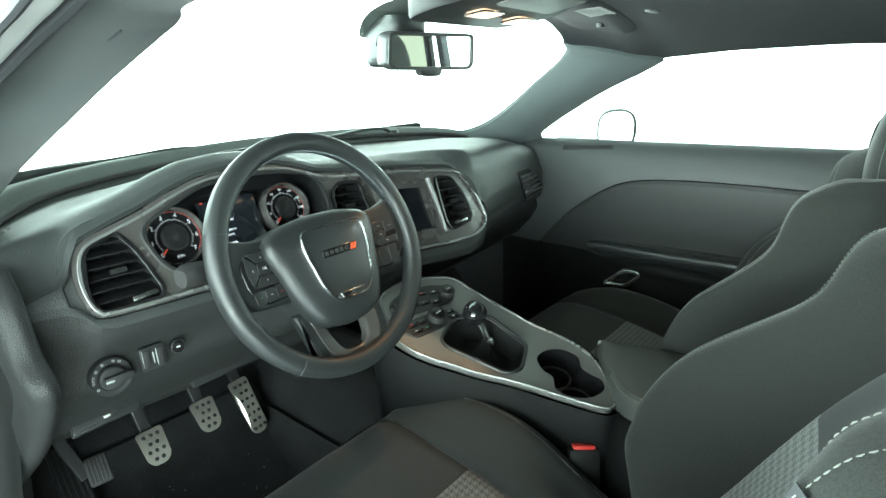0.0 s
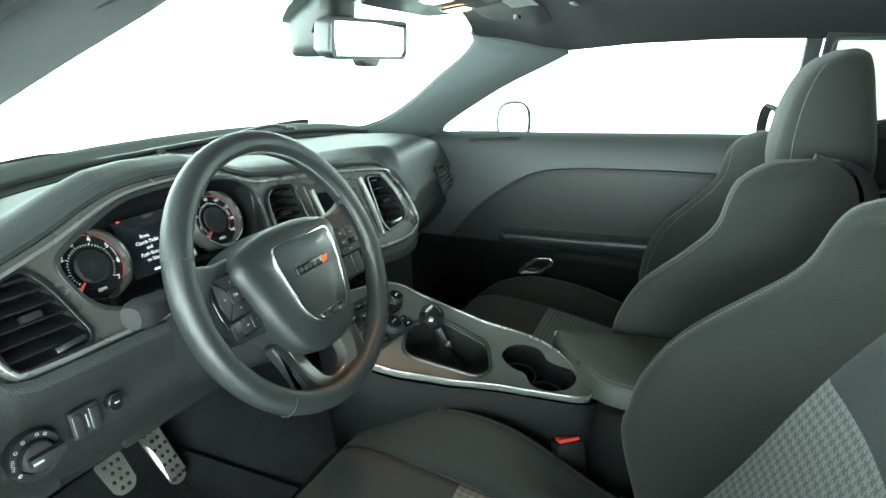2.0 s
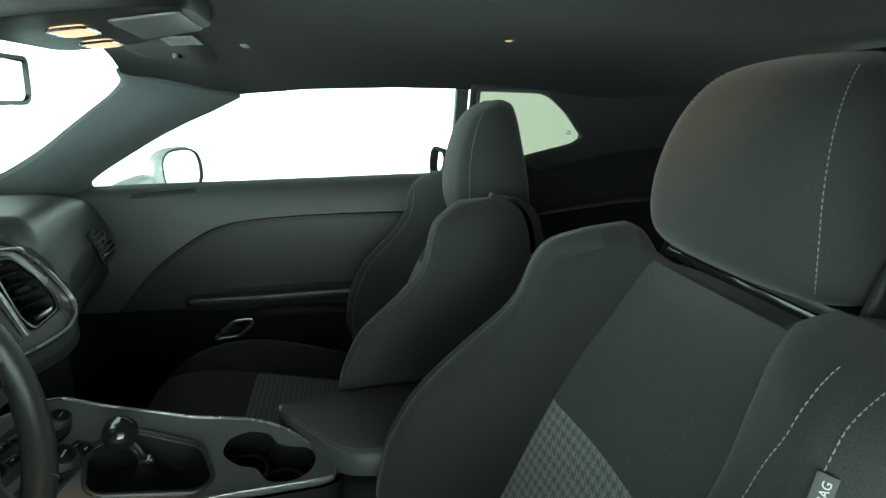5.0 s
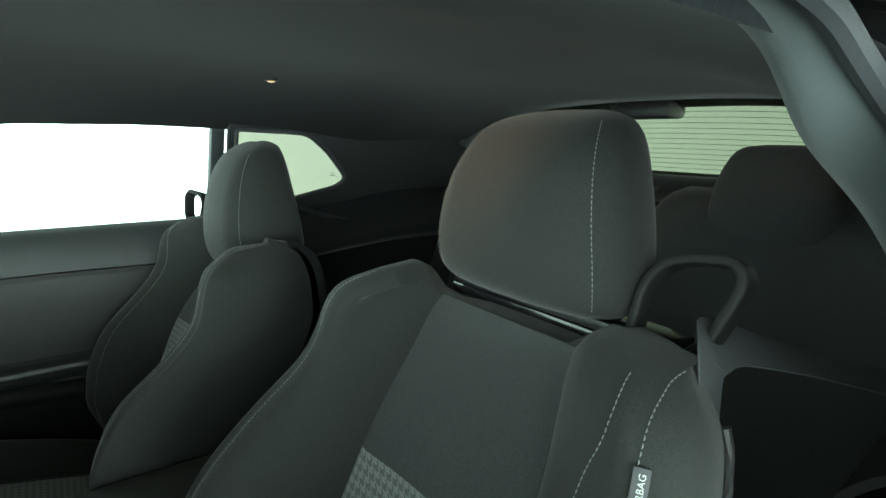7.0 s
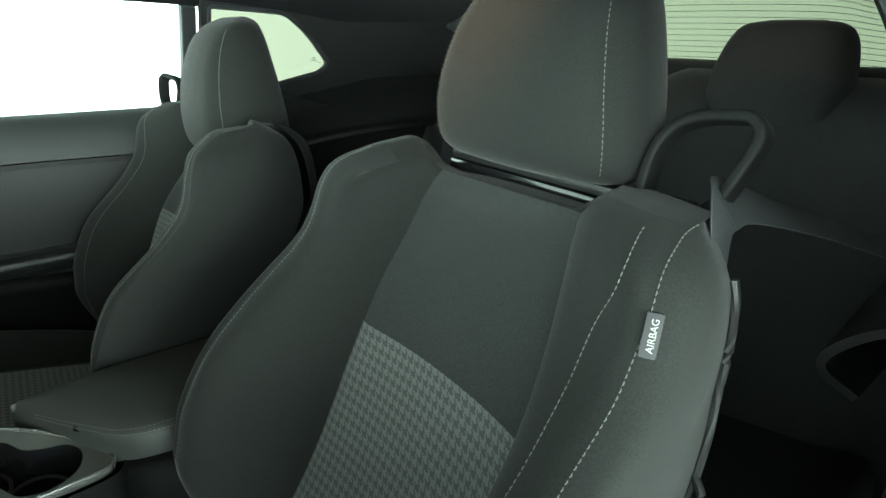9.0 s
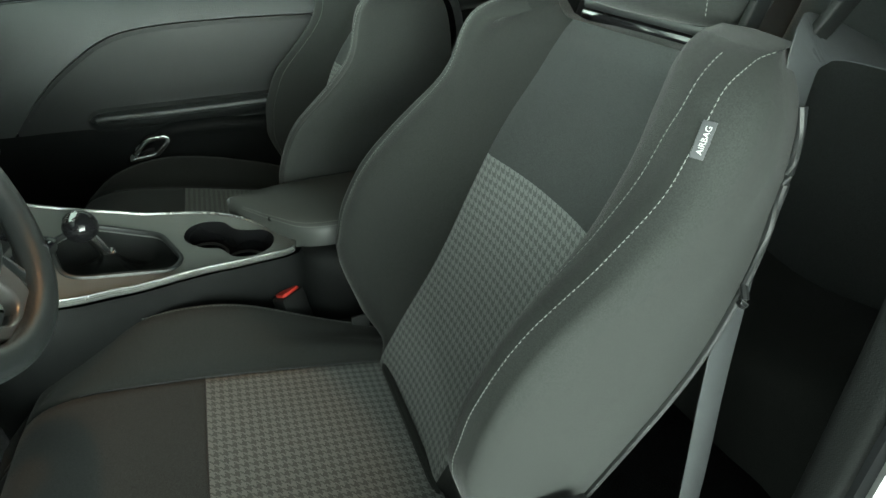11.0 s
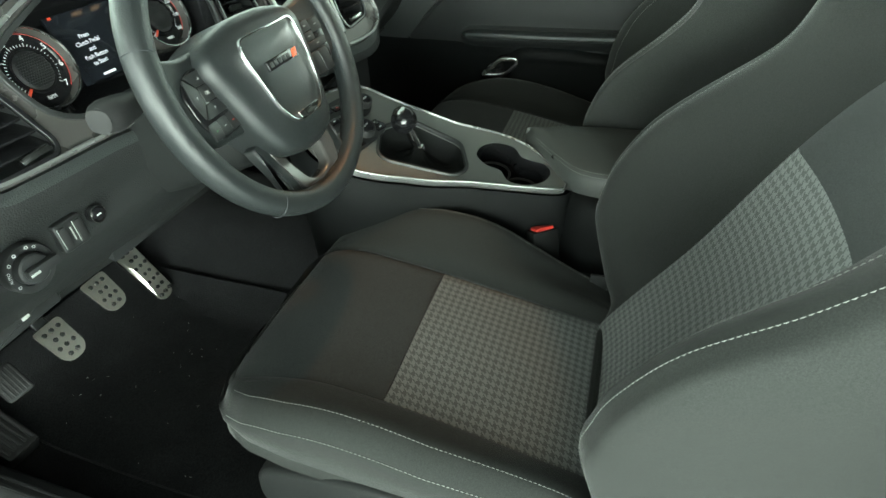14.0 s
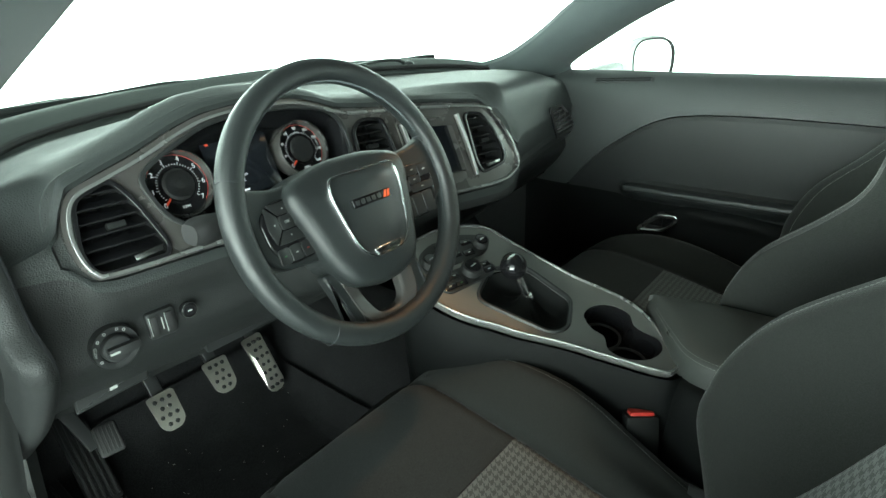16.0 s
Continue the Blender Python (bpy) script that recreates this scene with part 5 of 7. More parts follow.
R0 = 0.1764
ang = np.linspace(0, 2 * math.pi, 120, endpoint=False)
rim = [on_wheel(R0 * math.cos(a), R0 * math.sin(a) * (1.0 if math.sin(a) > 0 else 0.985)) for a in ang]
prof = rounded([(-0.0152, -0.016), (0.0152, -0.016), (0.0152, 0.016), (-0.0152, 0.016)], 0.0145, 6)
rimo = part("rim", g_sweep(rim, prof, closed=True, up=wm.to_3x3() @ Vector((0, 0, 1))), LEATHER, wheel, "smooth black leather rim")
for a in (22, 158, 232, 308):
    ar = radians(a)
    ring = [on_wheel((R0 + 0.0160 * math.cos(b)) * math.cos(ar), (R0 + 0.0160 * math.cos(b)) * math.sin(ar), 0.0164 * math.sin(b)) for b in np.linspace(0, 2 * math.pi, 28, endpoint=False)]
    part("seam", g_tube(ring, 0.0008, 5, closed=True, up=wm.to_3x3() @ Vector((math.cos(ar + 1.57), math.sin(ar + 1.57), 0))), SEAL, rimo)
for a0, a1 in ((25, 155), (238, 302), (165, 225), (-45, 18)):
    path = []
    for k in range(160):
        a = radians(a0 + (a1 - a0) * k / 159)
        s = 0.0022 if k % 2 else -0.0022
        path.append(on_wheel((R0 - 0.0148) * math.cos(a), (R0 - 0.0148) * math.sin(a), s + 0.004))
    part("stitching", g_tube(path, 0.0007, 4, up=wm.to_3x3() @ Vector((0, 0, 1))), STITCHG, rimo, "cross stitching inside the rim")
# hub pad, a little below the rim's middle
HD = -0.019
shield = even(cr([(-0.107, 0.045), (-0.091, 0.067), (-0.040, 0.079), (0.0, 0.081), (0.044, 0.079), (0.084, 0.070), (0.098, 0.050), (0.092, 0.010), (0.082, -0.035), (0.062, -0.076), (0.030, -0.090), (0.003, -0.093), (-0.024, -0.090), (-0.057, -0.076), (-0.081, -0.035), (-0.096, 0.010)], 120, closed=True), 60, True)
shield = shield * arr((1.0, 1.02)) + arr((0.0, HD))
hub = part("hub", dished(g_prism(shield, -0.035, 0.030, 0.018, dome=0.008)), LEATHER, wheel, "grained black airbag cover")
badge = rounded([(-0.050, 0.046), (0.050, 0.046), (0.053, 0.028), (0.041, -0.028), (0.026, -0.045), (-0.026, -0.045), (-0.041, -0.028), (-0.053, 0.028)], 0.020, 6)
pth = [on_wheel(a * 1.14 + 0.003, b * 1.24 + 0.001 + HD, -0.014 + 0.0370 + 0.0035 * (1 - (a / 0.06) ** 2)) for a, b in even(badge, 80, True)]
part("badge_ring", g_sweep(pth, rounded([(-0.0018, -0.003), (0.0018, -0.003), (0.0012, 0.0016), (-0.0012, 0.0016)], 0.0006), closed=True, up=wm.to_3x3() @ Vector((0, 0, 1))), CHROME, hub, "chrome shield outline")
part("badge_foot", dished(g_prism(rounded([(-0.024, -0.044 + HD), (0.030, -0.044 + HD), (0.022, -0.054 + HD), (-0.016, -0.054 + HD)], 0.006), 0.034, 0.042, 0.002)), CHROME, hub)
part("badge_plate", dished(g_prism(rounded([(-0.029, 0.012 + HD), (0.037, 0.012 + HD), (0.037, 0.024 + HD), (-0.029, 0.024 + HD)], 0.002), 0.036, 0.0405, 0.0006)), GLOSS, hub, "dark badge bar")
for k in range(5):
    part("badge_mark", dished(g_box((0.0065, 0.006, 0.0008), (-0.022 + 0.0095 * k, 0.018 + HD, 0.0408), 0.0002)), SMOOTH, hub)
for k in range(2):
    part("badge_stripe", dished(g_prism([(0.023 + 0.006 * k, 0.0135 + HD), (0.027 + 0.006 * k, 0.0135 + HD), (0.0315 + 0.006 * k, 0.0225 + HD), (0.0275 + 0.006 * k, 0.0225 + HD)], 0.0395, 0.0412, 0)), ORANGE, hub, "orange-red slanted stripe")
# side spokes with button pods
for s in (-1, 1):
    sp = [(0.055 * s, 0.052), (0.115 * s, 0.048), (0.150 * s, 0.056), (0.170 * s, 0.068), (0.178 * s, 0.030), (0.165 * s, -0.022), (0.138 * s, -0.048), (0.055 * s, -0.055)]
    spoke = part("spoke", raked(g_prism(rounded(sp, 0.012), -0.016, 0.006, 0.006)), LEATHER, wheel)
    dy = -0.012 if s > 0 else -0.003

    def lay(geo, dy=dy):
        return raked(([(x, y + dy, z) for x, y, z in geo[0]], geo[1]))

    pod = part("button_pod", lay(g_prism(rounded([(0.080 * s, 0.037), (0.124 * s, 0.038), (0.150 * s, 0.022), (0.147 * s, -0.018), (0.126 * s, -0.041), (0.078 * s, -0.040)], 0.012), 0.003, 0.0095, 0.003)), GLOSS, spoke)
    cx, cy = 0.112 * s, 0.010
    if s < 0:
        part("button", lay(g_prism(rounded([(cx - 0.0105, cy - 0.0085), (cx + 0.0105, cy - 0.0085), (cx + 0.0105, cy + 0.0085), (cx - 0.0105, cy + 0.0085)], 0.003), 0.008, 0.0115, 0.0008)), SMOOTH, pod)
        for ca, cb in ((0, 1), (0, -1), (-1, 0), (1, 0)):
            if cb:
                q = [(-0.0105, 0.0097 * cb), (0.0105, 0.0097 * cb), (0.0225, 0.0245 * cb), (-0.0225, 0.0245 * cb)]
            else:
                q = [(0.0117 * ca, -0.0085), (0.0117 * ca, 0.0085), (0.0270 * ca, 0.0230), (0.0300 * ca, -0.0030), (0.0245 * ca, -0.0235)]
            b = part("button", lay(g_prism(rounded([(cx + u, cy + v) for u, v in q], 0.0025), 0.008, 0.0108, 0.0007)), SMOOTH, pod)
            u, v = cx + 0.0195 * ca, cy + 0.0165 * cb
            tri = [(u - 0.0010 * ca + 0.0013 * cb, v - 0.0010 * cb + 0.0013 * ca), (u - 0.0010 * ca - 0.0013 * cb, v - 0.0010 * cb - 0.0013 * ca), (u + 0.0013 * ca, v + 0.0013 * cb)]
            part("arrow", lay(g_prism(ccw(np.array(tri)), 0.0106, 0.0112, 0)), LABEL, b)
        part("lettering", g_text("OK", 0.0055, wm @ Matrix.Translation((cx, cy + dy, 0.0118 - 0.0102))), LABEL, pod)
        for k, mt in enumerate((GREEN, LABEL, RED)):
            x = cx - 0.020 + 0.0185 * k
            b = part("button", lay(g_prism(rounded([(x - 0.0088, -0.0375), (x + 0.0088, -0.0375), (x + 0.0088, -0.0185), (x - 0.0088, -0.0185)], 0.003), 0.008, 0.0108, 0.0007)), SMOOTH, pod)
            part("symbol", lay(g_box((0.0036, 0.0012, 0.0005), (x, -0.028, 0.0109), 0)), mt, b)
    else:
        for u0, u1, v0, v1 in ((-0.030, -0.0075, 0.008, 0.026), (-0.0065, 0.0135, 0.011, 0.026), (0.0145, 0.035, 0.006, 0.024), (-0.030, -0.0075, -0.011, 0.007), (-0.0065, 0.0135, -0.002, 0.010), (-0.0065, 0.033, -0.014, -0.003)):
            b = part("button", lay(g_prism(rounded([(cx + u0, cy + v0), (cx + u1, cy + v0), (cx + u1, cy + v1), (cx + u0, cy + v1)], 0.0028), 0.008, 0.0108, 0.0007)), SMOOTH, pod)
            part("symbol", lay(g_box((0.0045, 0.0011, 0.0005), (cx + (u0 + u1) / 2, cy + (v0 + v1) / 2, 0.0109), 0)), LABEL, b)
        for k in range(3):
            x = cx - 0.020 + 0.0185 * k
            part("button", lay(g_prism(rounded([(x - 0.0088, -0.0375), (x + 0.0088, -0.0375), (x + 0.0088, -0.0065), (x - 0.0088, -0.0065)], 0.003), 0.008, 0.0108, 0.0007)), SMOOTH, pod)
# lower twin spoke: leather arms with stitched edges round a satin bridge
def sunk(a, b, d=0.0):
    return tuple(on_wheel(a, b, d - 0.012 - 0.012 * smooth01((0.160 - math.hypot(a, b)) / 0.06)))


for s in (-1, 1):
    sp = [(0.060 * s, -0.072), (0.084 * s, -0.074), (0.078 * s, -0.110), (0.076 * s, -0.140), (0.092 * s, -0.158), (0.050 * s, -0.178), (0.050 * s, -0.140)]
    g = g_prism(rounded(sp, 0.007), -0.006, 0.010, 0.005)
    low_arm = part("lower_spoke", ([sunk(*v) for v in g[0]], g[1]), LEATHER, wheel, "leather lower spoke with a stitched edge")
    edge = even(cr([(0.077 * s, -0.082), (0.0725 * s, -0.108), (0.069 * s, -0.138), (0.074 * s, -0.150)], 30), 70)
    zig = [sunk(q[0] + (0.0024 if k % 2 else -0.0012) * s, q[1], 0.0102) for k, q in enumerate(edge)]
    part("stitching", g_tube(zig, 0.0006, 4, up=wm.to_3x3() @ Vector((0, 0, 1))), STITCHG, low_arm, "grey cross stitching")
frame_out = even(cr([(-0.064, -0.080), (-0.060, -0.112), (-0.052, -0.142), (-0.036, -0.164), (-0.012, -0.171), (0.012, -0.171), (0.036, -0.164), (0.052, -0.142), (0.060, -0.112), (0.064, -0.080)], 60), 60)
frame_in = even(cr([(-0.038, -0.086), (-0.034, -0.118), (-0.026, -0.142), (-0.012, -0.151), (0.012, -0.151), (0.026, -0.142), (0.034, -0.118), (0.038, -0.086)], 60), 60)
P = []
for o, i in zip(frame_out, frame_in):
    P.append([sunk(*(o * (1 - k) + i * k), h) for k, h in ((-0.04, -0.002), (0.0, 0.0085), (0.06, 0.0118), (0.14, 0.0122), (0.5, 0.0095), (0.78, 0.0100), (0.92, 0.0090), (1.0, 0.0050), (1.02, -0.006))])
part("spoke_bridge", g_sheet(np.array(P), 0.002), BEZEL, wheel, "satin graphite U-shaped spoke trim", sharp=60)

# ---- centre console ----
con = thing("centre_console", (-0.02, 0.35, 0.40), "black centre console with satin metal bezel and cup holders", "console")
CT = [(-0.40, 0.70), (0.10, 0.685), (0.22, 0.690), (0.42, 0.703), (0.50, 0.722), (0.60, 0.757), (0.70, 0.800)]
CT = [tuple(q) for q in cr(CT, 60)]


def con_p(x, y, d=0.0):
    """A place on the console's top, a little higher towards the passenger."""
    return (x, y - 0.25 * d, interp(y, CT) + 0.10 * (x + 0.07) * smooth01((y - 0.1) / 0.2) + d)


ring = [(-0.144, 0.690), (-0.185, 0.640), (-0.192, 0.595), (-0.178, 0.540), (-0.142, 0.468), (-0.113, 0.389), (-0.098, 0.305), (-0.086, 0.238), (-0.072, 0.222), (-0.045, 0.228), (0.021, 0.287), (0.055, 0.340), (0.068, 0.405), (0.065, 0.490), (0.053, 0.587), (0.040, 0.648), (-0.030, 0.690), (-0.095, 0.702)]
BZ = even(cr(ring, 240, closed=True), 200, True)
# body sides drop from the bezel to the tunnel
side_rows = []
for d, drop in ((0.010, 0.0), (0.016, -0.012), (0.020, -0.06), (0.010, -0.16), (0.0, -0.32)):
    side_rows.append([(x, y, max(0.36, con_p(x, y)[2] + drop)) for x, y in inset(ccw(BZ), -d)])
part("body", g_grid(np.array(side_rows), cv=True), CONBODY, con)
boot_hole = rounded([(-0.128, 0.548), (-0.045, 0.575), (0.016, 0.535), (0.006, 0.432), (-0.072, 0.398), (-0.098, 0.41)], 0.022)
cups = even(cr([(-0.023, 0.394), (0.010, 0.392), (0.030, 0.368), (0.026, 0.334), (0.000, 0.314), (-0.008, 0.292), (-0.012, 0.268), (-0.034, 0.254), (-0.066, 0.262), (-0.085, 0.290), (-0.082, 0.322), (-0.056, 0.342), (-0.048, 0.368)], 120, closed=True), 70, True)
part("bezel", g_plate(BZ, [boot_hole, cups], lambda a, b, d: con_p(a, b, 0.004 + d), 0.008), CONSOLE, con, "satin dark metallic console bezel")
part("trim_strip", g_sweep([con_p(a, b, 0.006) for a, b in inset(ccw(BZ), 0.0024)], rounded([(-0.0020, -0.006), (0.0020, -0.006), (0.0020, 0.0012), (-0.0020, 0.0012)], 0.001), closed=True), STRIP, con, "satin silver outline strip")
cupr = ccw(cups)
tubs = np.stack([[con_p(a, b, 0.003) for a, b in cupr], [con_p(a, b, -0.010) for a, b in inset(cupr, 0.001)], [con_p(a, b, -0.075) for a, b in inset(cupr, 0.004)]])
cw = part("cup_holder", g_grid(tubs, cv=True, cap1=True), GLOSS, con, "gloss black twin cup holder")
for cx, cy in ((-0.010, 0.357), (-0.046, 0.296)):
    part("step_ring", g_tube([con_p(a, b, -0.035) for a, b in circle(0.034, 30, cx, cy)], 0.0025, 6, closed=True), RUBBER, cw)
# gaiter, lever and knob
br_ = ccw(boot_hole)
part("gaiter_frame", g_sweep([con_p(a, b, 0.004) for a, b in br_], rounded([(-0.004, -0.004), (0.004, -0.004), (0.003, 0.004), (-0.003, 0.004)], 0.002), closed=True), SMOOTH, con)
lever = thing("gear_lever", (-0.03, 0.50, 0.70), "gear lever with a black ball knob and leather gaiter", "gear lever")
cen = arr((-0.022, 0.508))
rows = []
for k, (s, h) in enumerate(((1.0, -0.006), (0.94, -0.028), (0.80, -0.042), (0.62, -0.044), (0.45, -0.040), (0.28, -0.034), (0.17, -0.026), (0.11, -0.018))):
    q = cen + (br_ - cen) * s
    w = np.array([0.004 * math.sin(9 * math.atan2(b - cen[1], a - cen[0]) + k) * (1 if 0 < k < 6 else 0.3) for a, b in q])
    rows.append([(a, b, con_p(cen[0], b)[2] * (1 - s) * 0 + con_p(a * s + cen[0] * (1 - s), b)[2] + h + ww) for (a, b), ww in zip(q, w)])
part("gaiter", g_grid(np.array(rows), cv=True, cap1=True), CONSIDE, lever, "creased black leather gaiter", sharp=60)
kb, kt = Vector((-0.018, 0.507, 0.700)), Vector((-0.036, 0.529, 0.768))
lm = (kt - kb).to_track_quat("Z", "Y").to_matrix().to_4x4()
lm.translation = kb
L = (kt - kb).length
part("shaft", g_lathe([(0.0085, -0.01), (0.0085, L * 0.7), (0.007, L)], 20, lm), SILVER, lever, "bright metal shaft")
part("collar", g_lathe([(0.013, 0.0), (0.014, 0.004), (0.0125, 0.010), (0.0085, 0.012)], 24, lm), CHROME, lever)
part("knob", g_lathe([(0.008, L - 0.024)] + [(0.0245 * math.sin(radians(a)), L - 0.0245 * math.cos(radians(a))) for a in range(22, 181, 9)], 32, lm), GLOSS, lever, "gloss black ball knob")
part("knob_cap", g_lathe([(0.012, L + 0.0212), (0.012, L + 0.0232), (0.009, L + 0.0245), (0.001, L + 0.0252)], 24, lm), CHROME, lever)
# climate controls
hm = lambda x, y, d=0.004: frame_m(con_p(x, y, d), (1, 0, 0.10), (0, 1, 0.42))
ctl = part("climate_panel", g_plate(rounded([(-0.158, 0.632), (-0.142, 0.668), (-0.10, 0.676), (-0.03, 0.662), (0.006, 0.640), (0.008, 0.612), (-0.02, 0.602), (-0.06, 0.612), (-0.11, 0.622)], 0.014), [], lambda a, b, d: con_p(a, b, 0.008 + d), 0.004), SMOOTH, con, "black radio control panel with knobs and buttons")
low = part("climate_panel", g_plate(rounded([(-0.168, 0.606), (-0.158, 0.618), (-0.11, 0.612), (-0.06, 0.600), (-0.034, 0.584), (-0.036, 0.566), (-0.06, 0.562), (-0.10, 0.570), (-0.155, 0.580)], 0.010), [], lambda a, b, d: con_p(a, b, 0.008 + d), 0.004), SMOOTH, con, "black climate control panel with knobs and buttons")
for x, y, r, pr in ((-0.135, 0.645, 0.0165, ctl), (-0.083, 0.591, 0.020, low), (-0.012, 0.622, 0.0155, ctl)):
    k = part("knob", g_lathe([(r, 0), (r, 0.010), (r * 0.93, 0.014), (r * 0.8, 0.0135), (0.001, 0.0135)], 32, hm(x, y, 0.008)), RUBBER, pr)
    part("cap", g_lathe([(r * 0.74, 0.0135), (r * 0.72, 0.0148), (0.001, 0.0152)], 24, hm(x, y, 0.008)), GLOSS, k)
    part("mark", g_box((r * 0.7, 0.002, 0.0004), (0, 0, 0.0154), 0, hm(x, y, 0.008)), LABEL, k)
for x, y, mt, pr in ((-0.086, 0.660, LABEL, ctl), (-0.060, 0.652, RED, ctl), (-0.034, 0.641, LABEL, ctl), (-0.100, 0.640, LABEL, ctl), (-0.075, 0.632, LABEL, ctl), (-0.049, 0.621, LABEL, ctl),
                     (-0.142, 0.606, RED, low), (-0.120, 0.602, LABEL, low), (-0.146, 0.590, LABEL, low), (-0.122, 0.584, GREEN, low), (-0.050, 0.586, LABEL, low), (-0.052, 0.573, LABEL, low)):
    b = part("button", g_box((0.023, 0.0125, 0.003), (0, 0, 0.0006), 0.0006, hm(x, y, 0.008) @ pose(0, 0, 0, 0, 0, -16)), GLOSS, pr)
    part("symbol", g_box((0.006, 0.0018, 0.0004), (0, 0, 0.0023), 0, hm(x, y, 0.008) @ pose(0, 0, 0, 0, 0, -16)), mt, b)
# storage lid behind the bezel
rows = []
for y, xl, xr, zt, zs in ((0.320, 0.080, 0.094, 0.718, 0.69), (0.30, 0.05, 0.112, 0.724, 0.69), (0.25, -0.02, 0.118, 0.731, 0.68), (0.20, -0.072, 0.12, 0.735, 0.675), (0.12, -0.086, 0.12, 0.739, 0.67), (0.0, -0.088, 0.12, 0.742, 0.67), (-0.15, -0.088, 0.12, 0.743, 0.67), (-0.28, -0.083, 0.115, 0.738, 0.67)):
    rows.append(cr([(xl, y, zs), (xl - 0.004, y, (zs + zt) / 2), (xl + 0.012, y, zt - 0.004), ((xl + xr) / 2, y, zt + 0.006), (xr - 0.012, y, zt - 0.004), (xr + 0.004, y, (zs + zt) / 2), (xr, y, zs)], 30))
LD = np.stack([cr(np.array(rows)[:, j], 40) for j in range(30)], 1)
lid = part("storage_lid", g_grid(LD, cap0=True, cap1=True), LIDSKIN, con, "padded stitched armrest lid")
for j in (8, 9):
    part("stitching", g_stitch(LD[6:, j] + arr((0, 0, 0.0008)), lift=(0, 0, 1)), THREAD, lid)
part("latch", g_box((0.042, 0.018, 0.022), (0, 0, 0), 0.006, frame_m((-0.016, 0.240, 0.712), (0.8, 0.6, 0.05), (0.1, -0.2, 1))), GLOSS, con, "dark lid latch recess")
rows = []
for y in np.linspace(0.232, -0.32, 24):
    xl = interp(y, [(-0.32, -0.112), (0.0, -0.112), (0.15, -0.108), (0.20, -0.098), (0.215, -0.088), (0.232, -0.062)])
    xr = 0.130
    zr = interp(y, [(-0.32, 0.705), (0.0, 0.700), (0.20, 0.690), (0.232, 0.680)])
    rows.append(np.concatenate([cr([(xl + 0.004, y, 0.36), (xl - 0.010, y, 0.52), (xl - 0.012, y, zr - 0.075), (xl - 0.006, y, zr - 0.028), (xl + 0.006, y, zr - 0.006), (xl + 0.024, y, zr)], 24), cr([(xr - 0.02, y, zr + 0.012), (xr, y, zr - 0.01), (xr + 0.006, y, 0.55), (xr, y, 0.36)], 12)]))
part("rear_body", g_grid(np.array(rows), cap0=True, cap1=True), CONBODY, con, "soft black console sides, darkened for shade", sharp=60)

# ---- pedals ----
def pedal(name, c, w0, w1, h, tilt, rolla, label, cols):
    t = thing(name, c, label, "pedal", "pedals")
    m = Matrix.Translation(c) @ Euler((radians(90 - tilt), 0, 0)).to_matrix().to_4x4() @ Matrix.Rotation(radians(rolla), 4, "Z")
    out = rounded([(-w0 / 2, h / 2), (w0 / 2, h / 2), (w1 / 2, -h / 2 + 0.012), (w1 / 4, -h / 2), (-w1 / 4, -h / 2), (-w1 / 2, -h / 2 + 0.012)], 0.008)
    holes, studs = [], []
    rws = max(4, int(h / 0.018))
    for i in range(rws):
        nn = cols - (1 if i % 2 else 0)
        for j in range(nn):
            yy = h / 2 - (i + 0.8) * h / (rws + 0.6)
            xx = (j - (nn - 1) / 2) * 0.0136
            holes.append(circle(0.0044, 12, xx, yy))
            studs.append(g_lathe([(0.0040, -0.002), (0.0040, 0.004), (0.003, 0.0052), (0.001, 0.0052)], 10, m @ Matrix.Translation((xx, yy, 0))))
    f = lambda a, b, d: tuple(m @ Vector((a, b, 0.004 + d - 1.9 * b * b)))
    part("plate", g_plate(out, holes, f, 0.003), STEEL, t, "brushed steel plate")
    part("pad", g_plate(inset(ccw(out), 0.002), [], lambda a, b, d: tuple(m @ Vector((a, b, 0.0005 + d - 1.9 * b * b))), 0.008), RUBBER, t)
    for s in studs:
        part("rubber_stud", s, RUBBER, t)
    top = m @ Vector((0, h / 2 - 0.02, -0.012))
    part("arm", g_sweep([top, top + Vector((0.0, 0.05, 0.07)), top + Vector((0.0, 0.08, 0.22))], rounded([(-0.006, -0.012), (0.006, -0.012), (0.006, 0.012), (-0.006, 0.012)], 0.003), up=(1, 0, 0)), SMOOTH, t)
    return t


pedal("clutch_pedal", (-0.500, 0.980, 0.522), 0.052, 0.046, 0.073, 38, 0, "brushed steel clutch pedal with rubber studs", 3)
pedal("brake_pedal", (-0.372, 1.013, 0.512), 0.054, 0.046, 0.073, 38, 0, "brushed steel brake pedal with rubber studs", 3)
pedal("accelerator_pedal", (-0.250, 1.045, 0.460), 0.050, 0.042, 0.140, 30, 4, "long brushed steel accelerator pedal with rubber studs", 3)
pb = thing("parking_brake_pedal", (-0.612, 0.95, 0.553), "ribbed black rubber parking brake pedal", "pedal", "pedals")
m = Matrix.Translation((-0.612, 0.946, 0.554)) @ Euler((radians(48), 0, radians(-8))).to_matrix().to_4x4() @ Matrix.Scale(0.82, 4)
part("pad", g_prism(rounded([(-0.022, 0.034), (0.022, 0.034), (0.024, -0.030), (-0.022, -0.030)], 0.008), -0.006, 0.008, 0.003, m, dome=0.003), RUBBER, pb)
for k in range(6):
    part("rib", g_box((0.003, 0.054, 0.002), (-0.0175 + 0.007 * k, 0.002, 0.0105), 0.0008, m), RUBBER, pb)
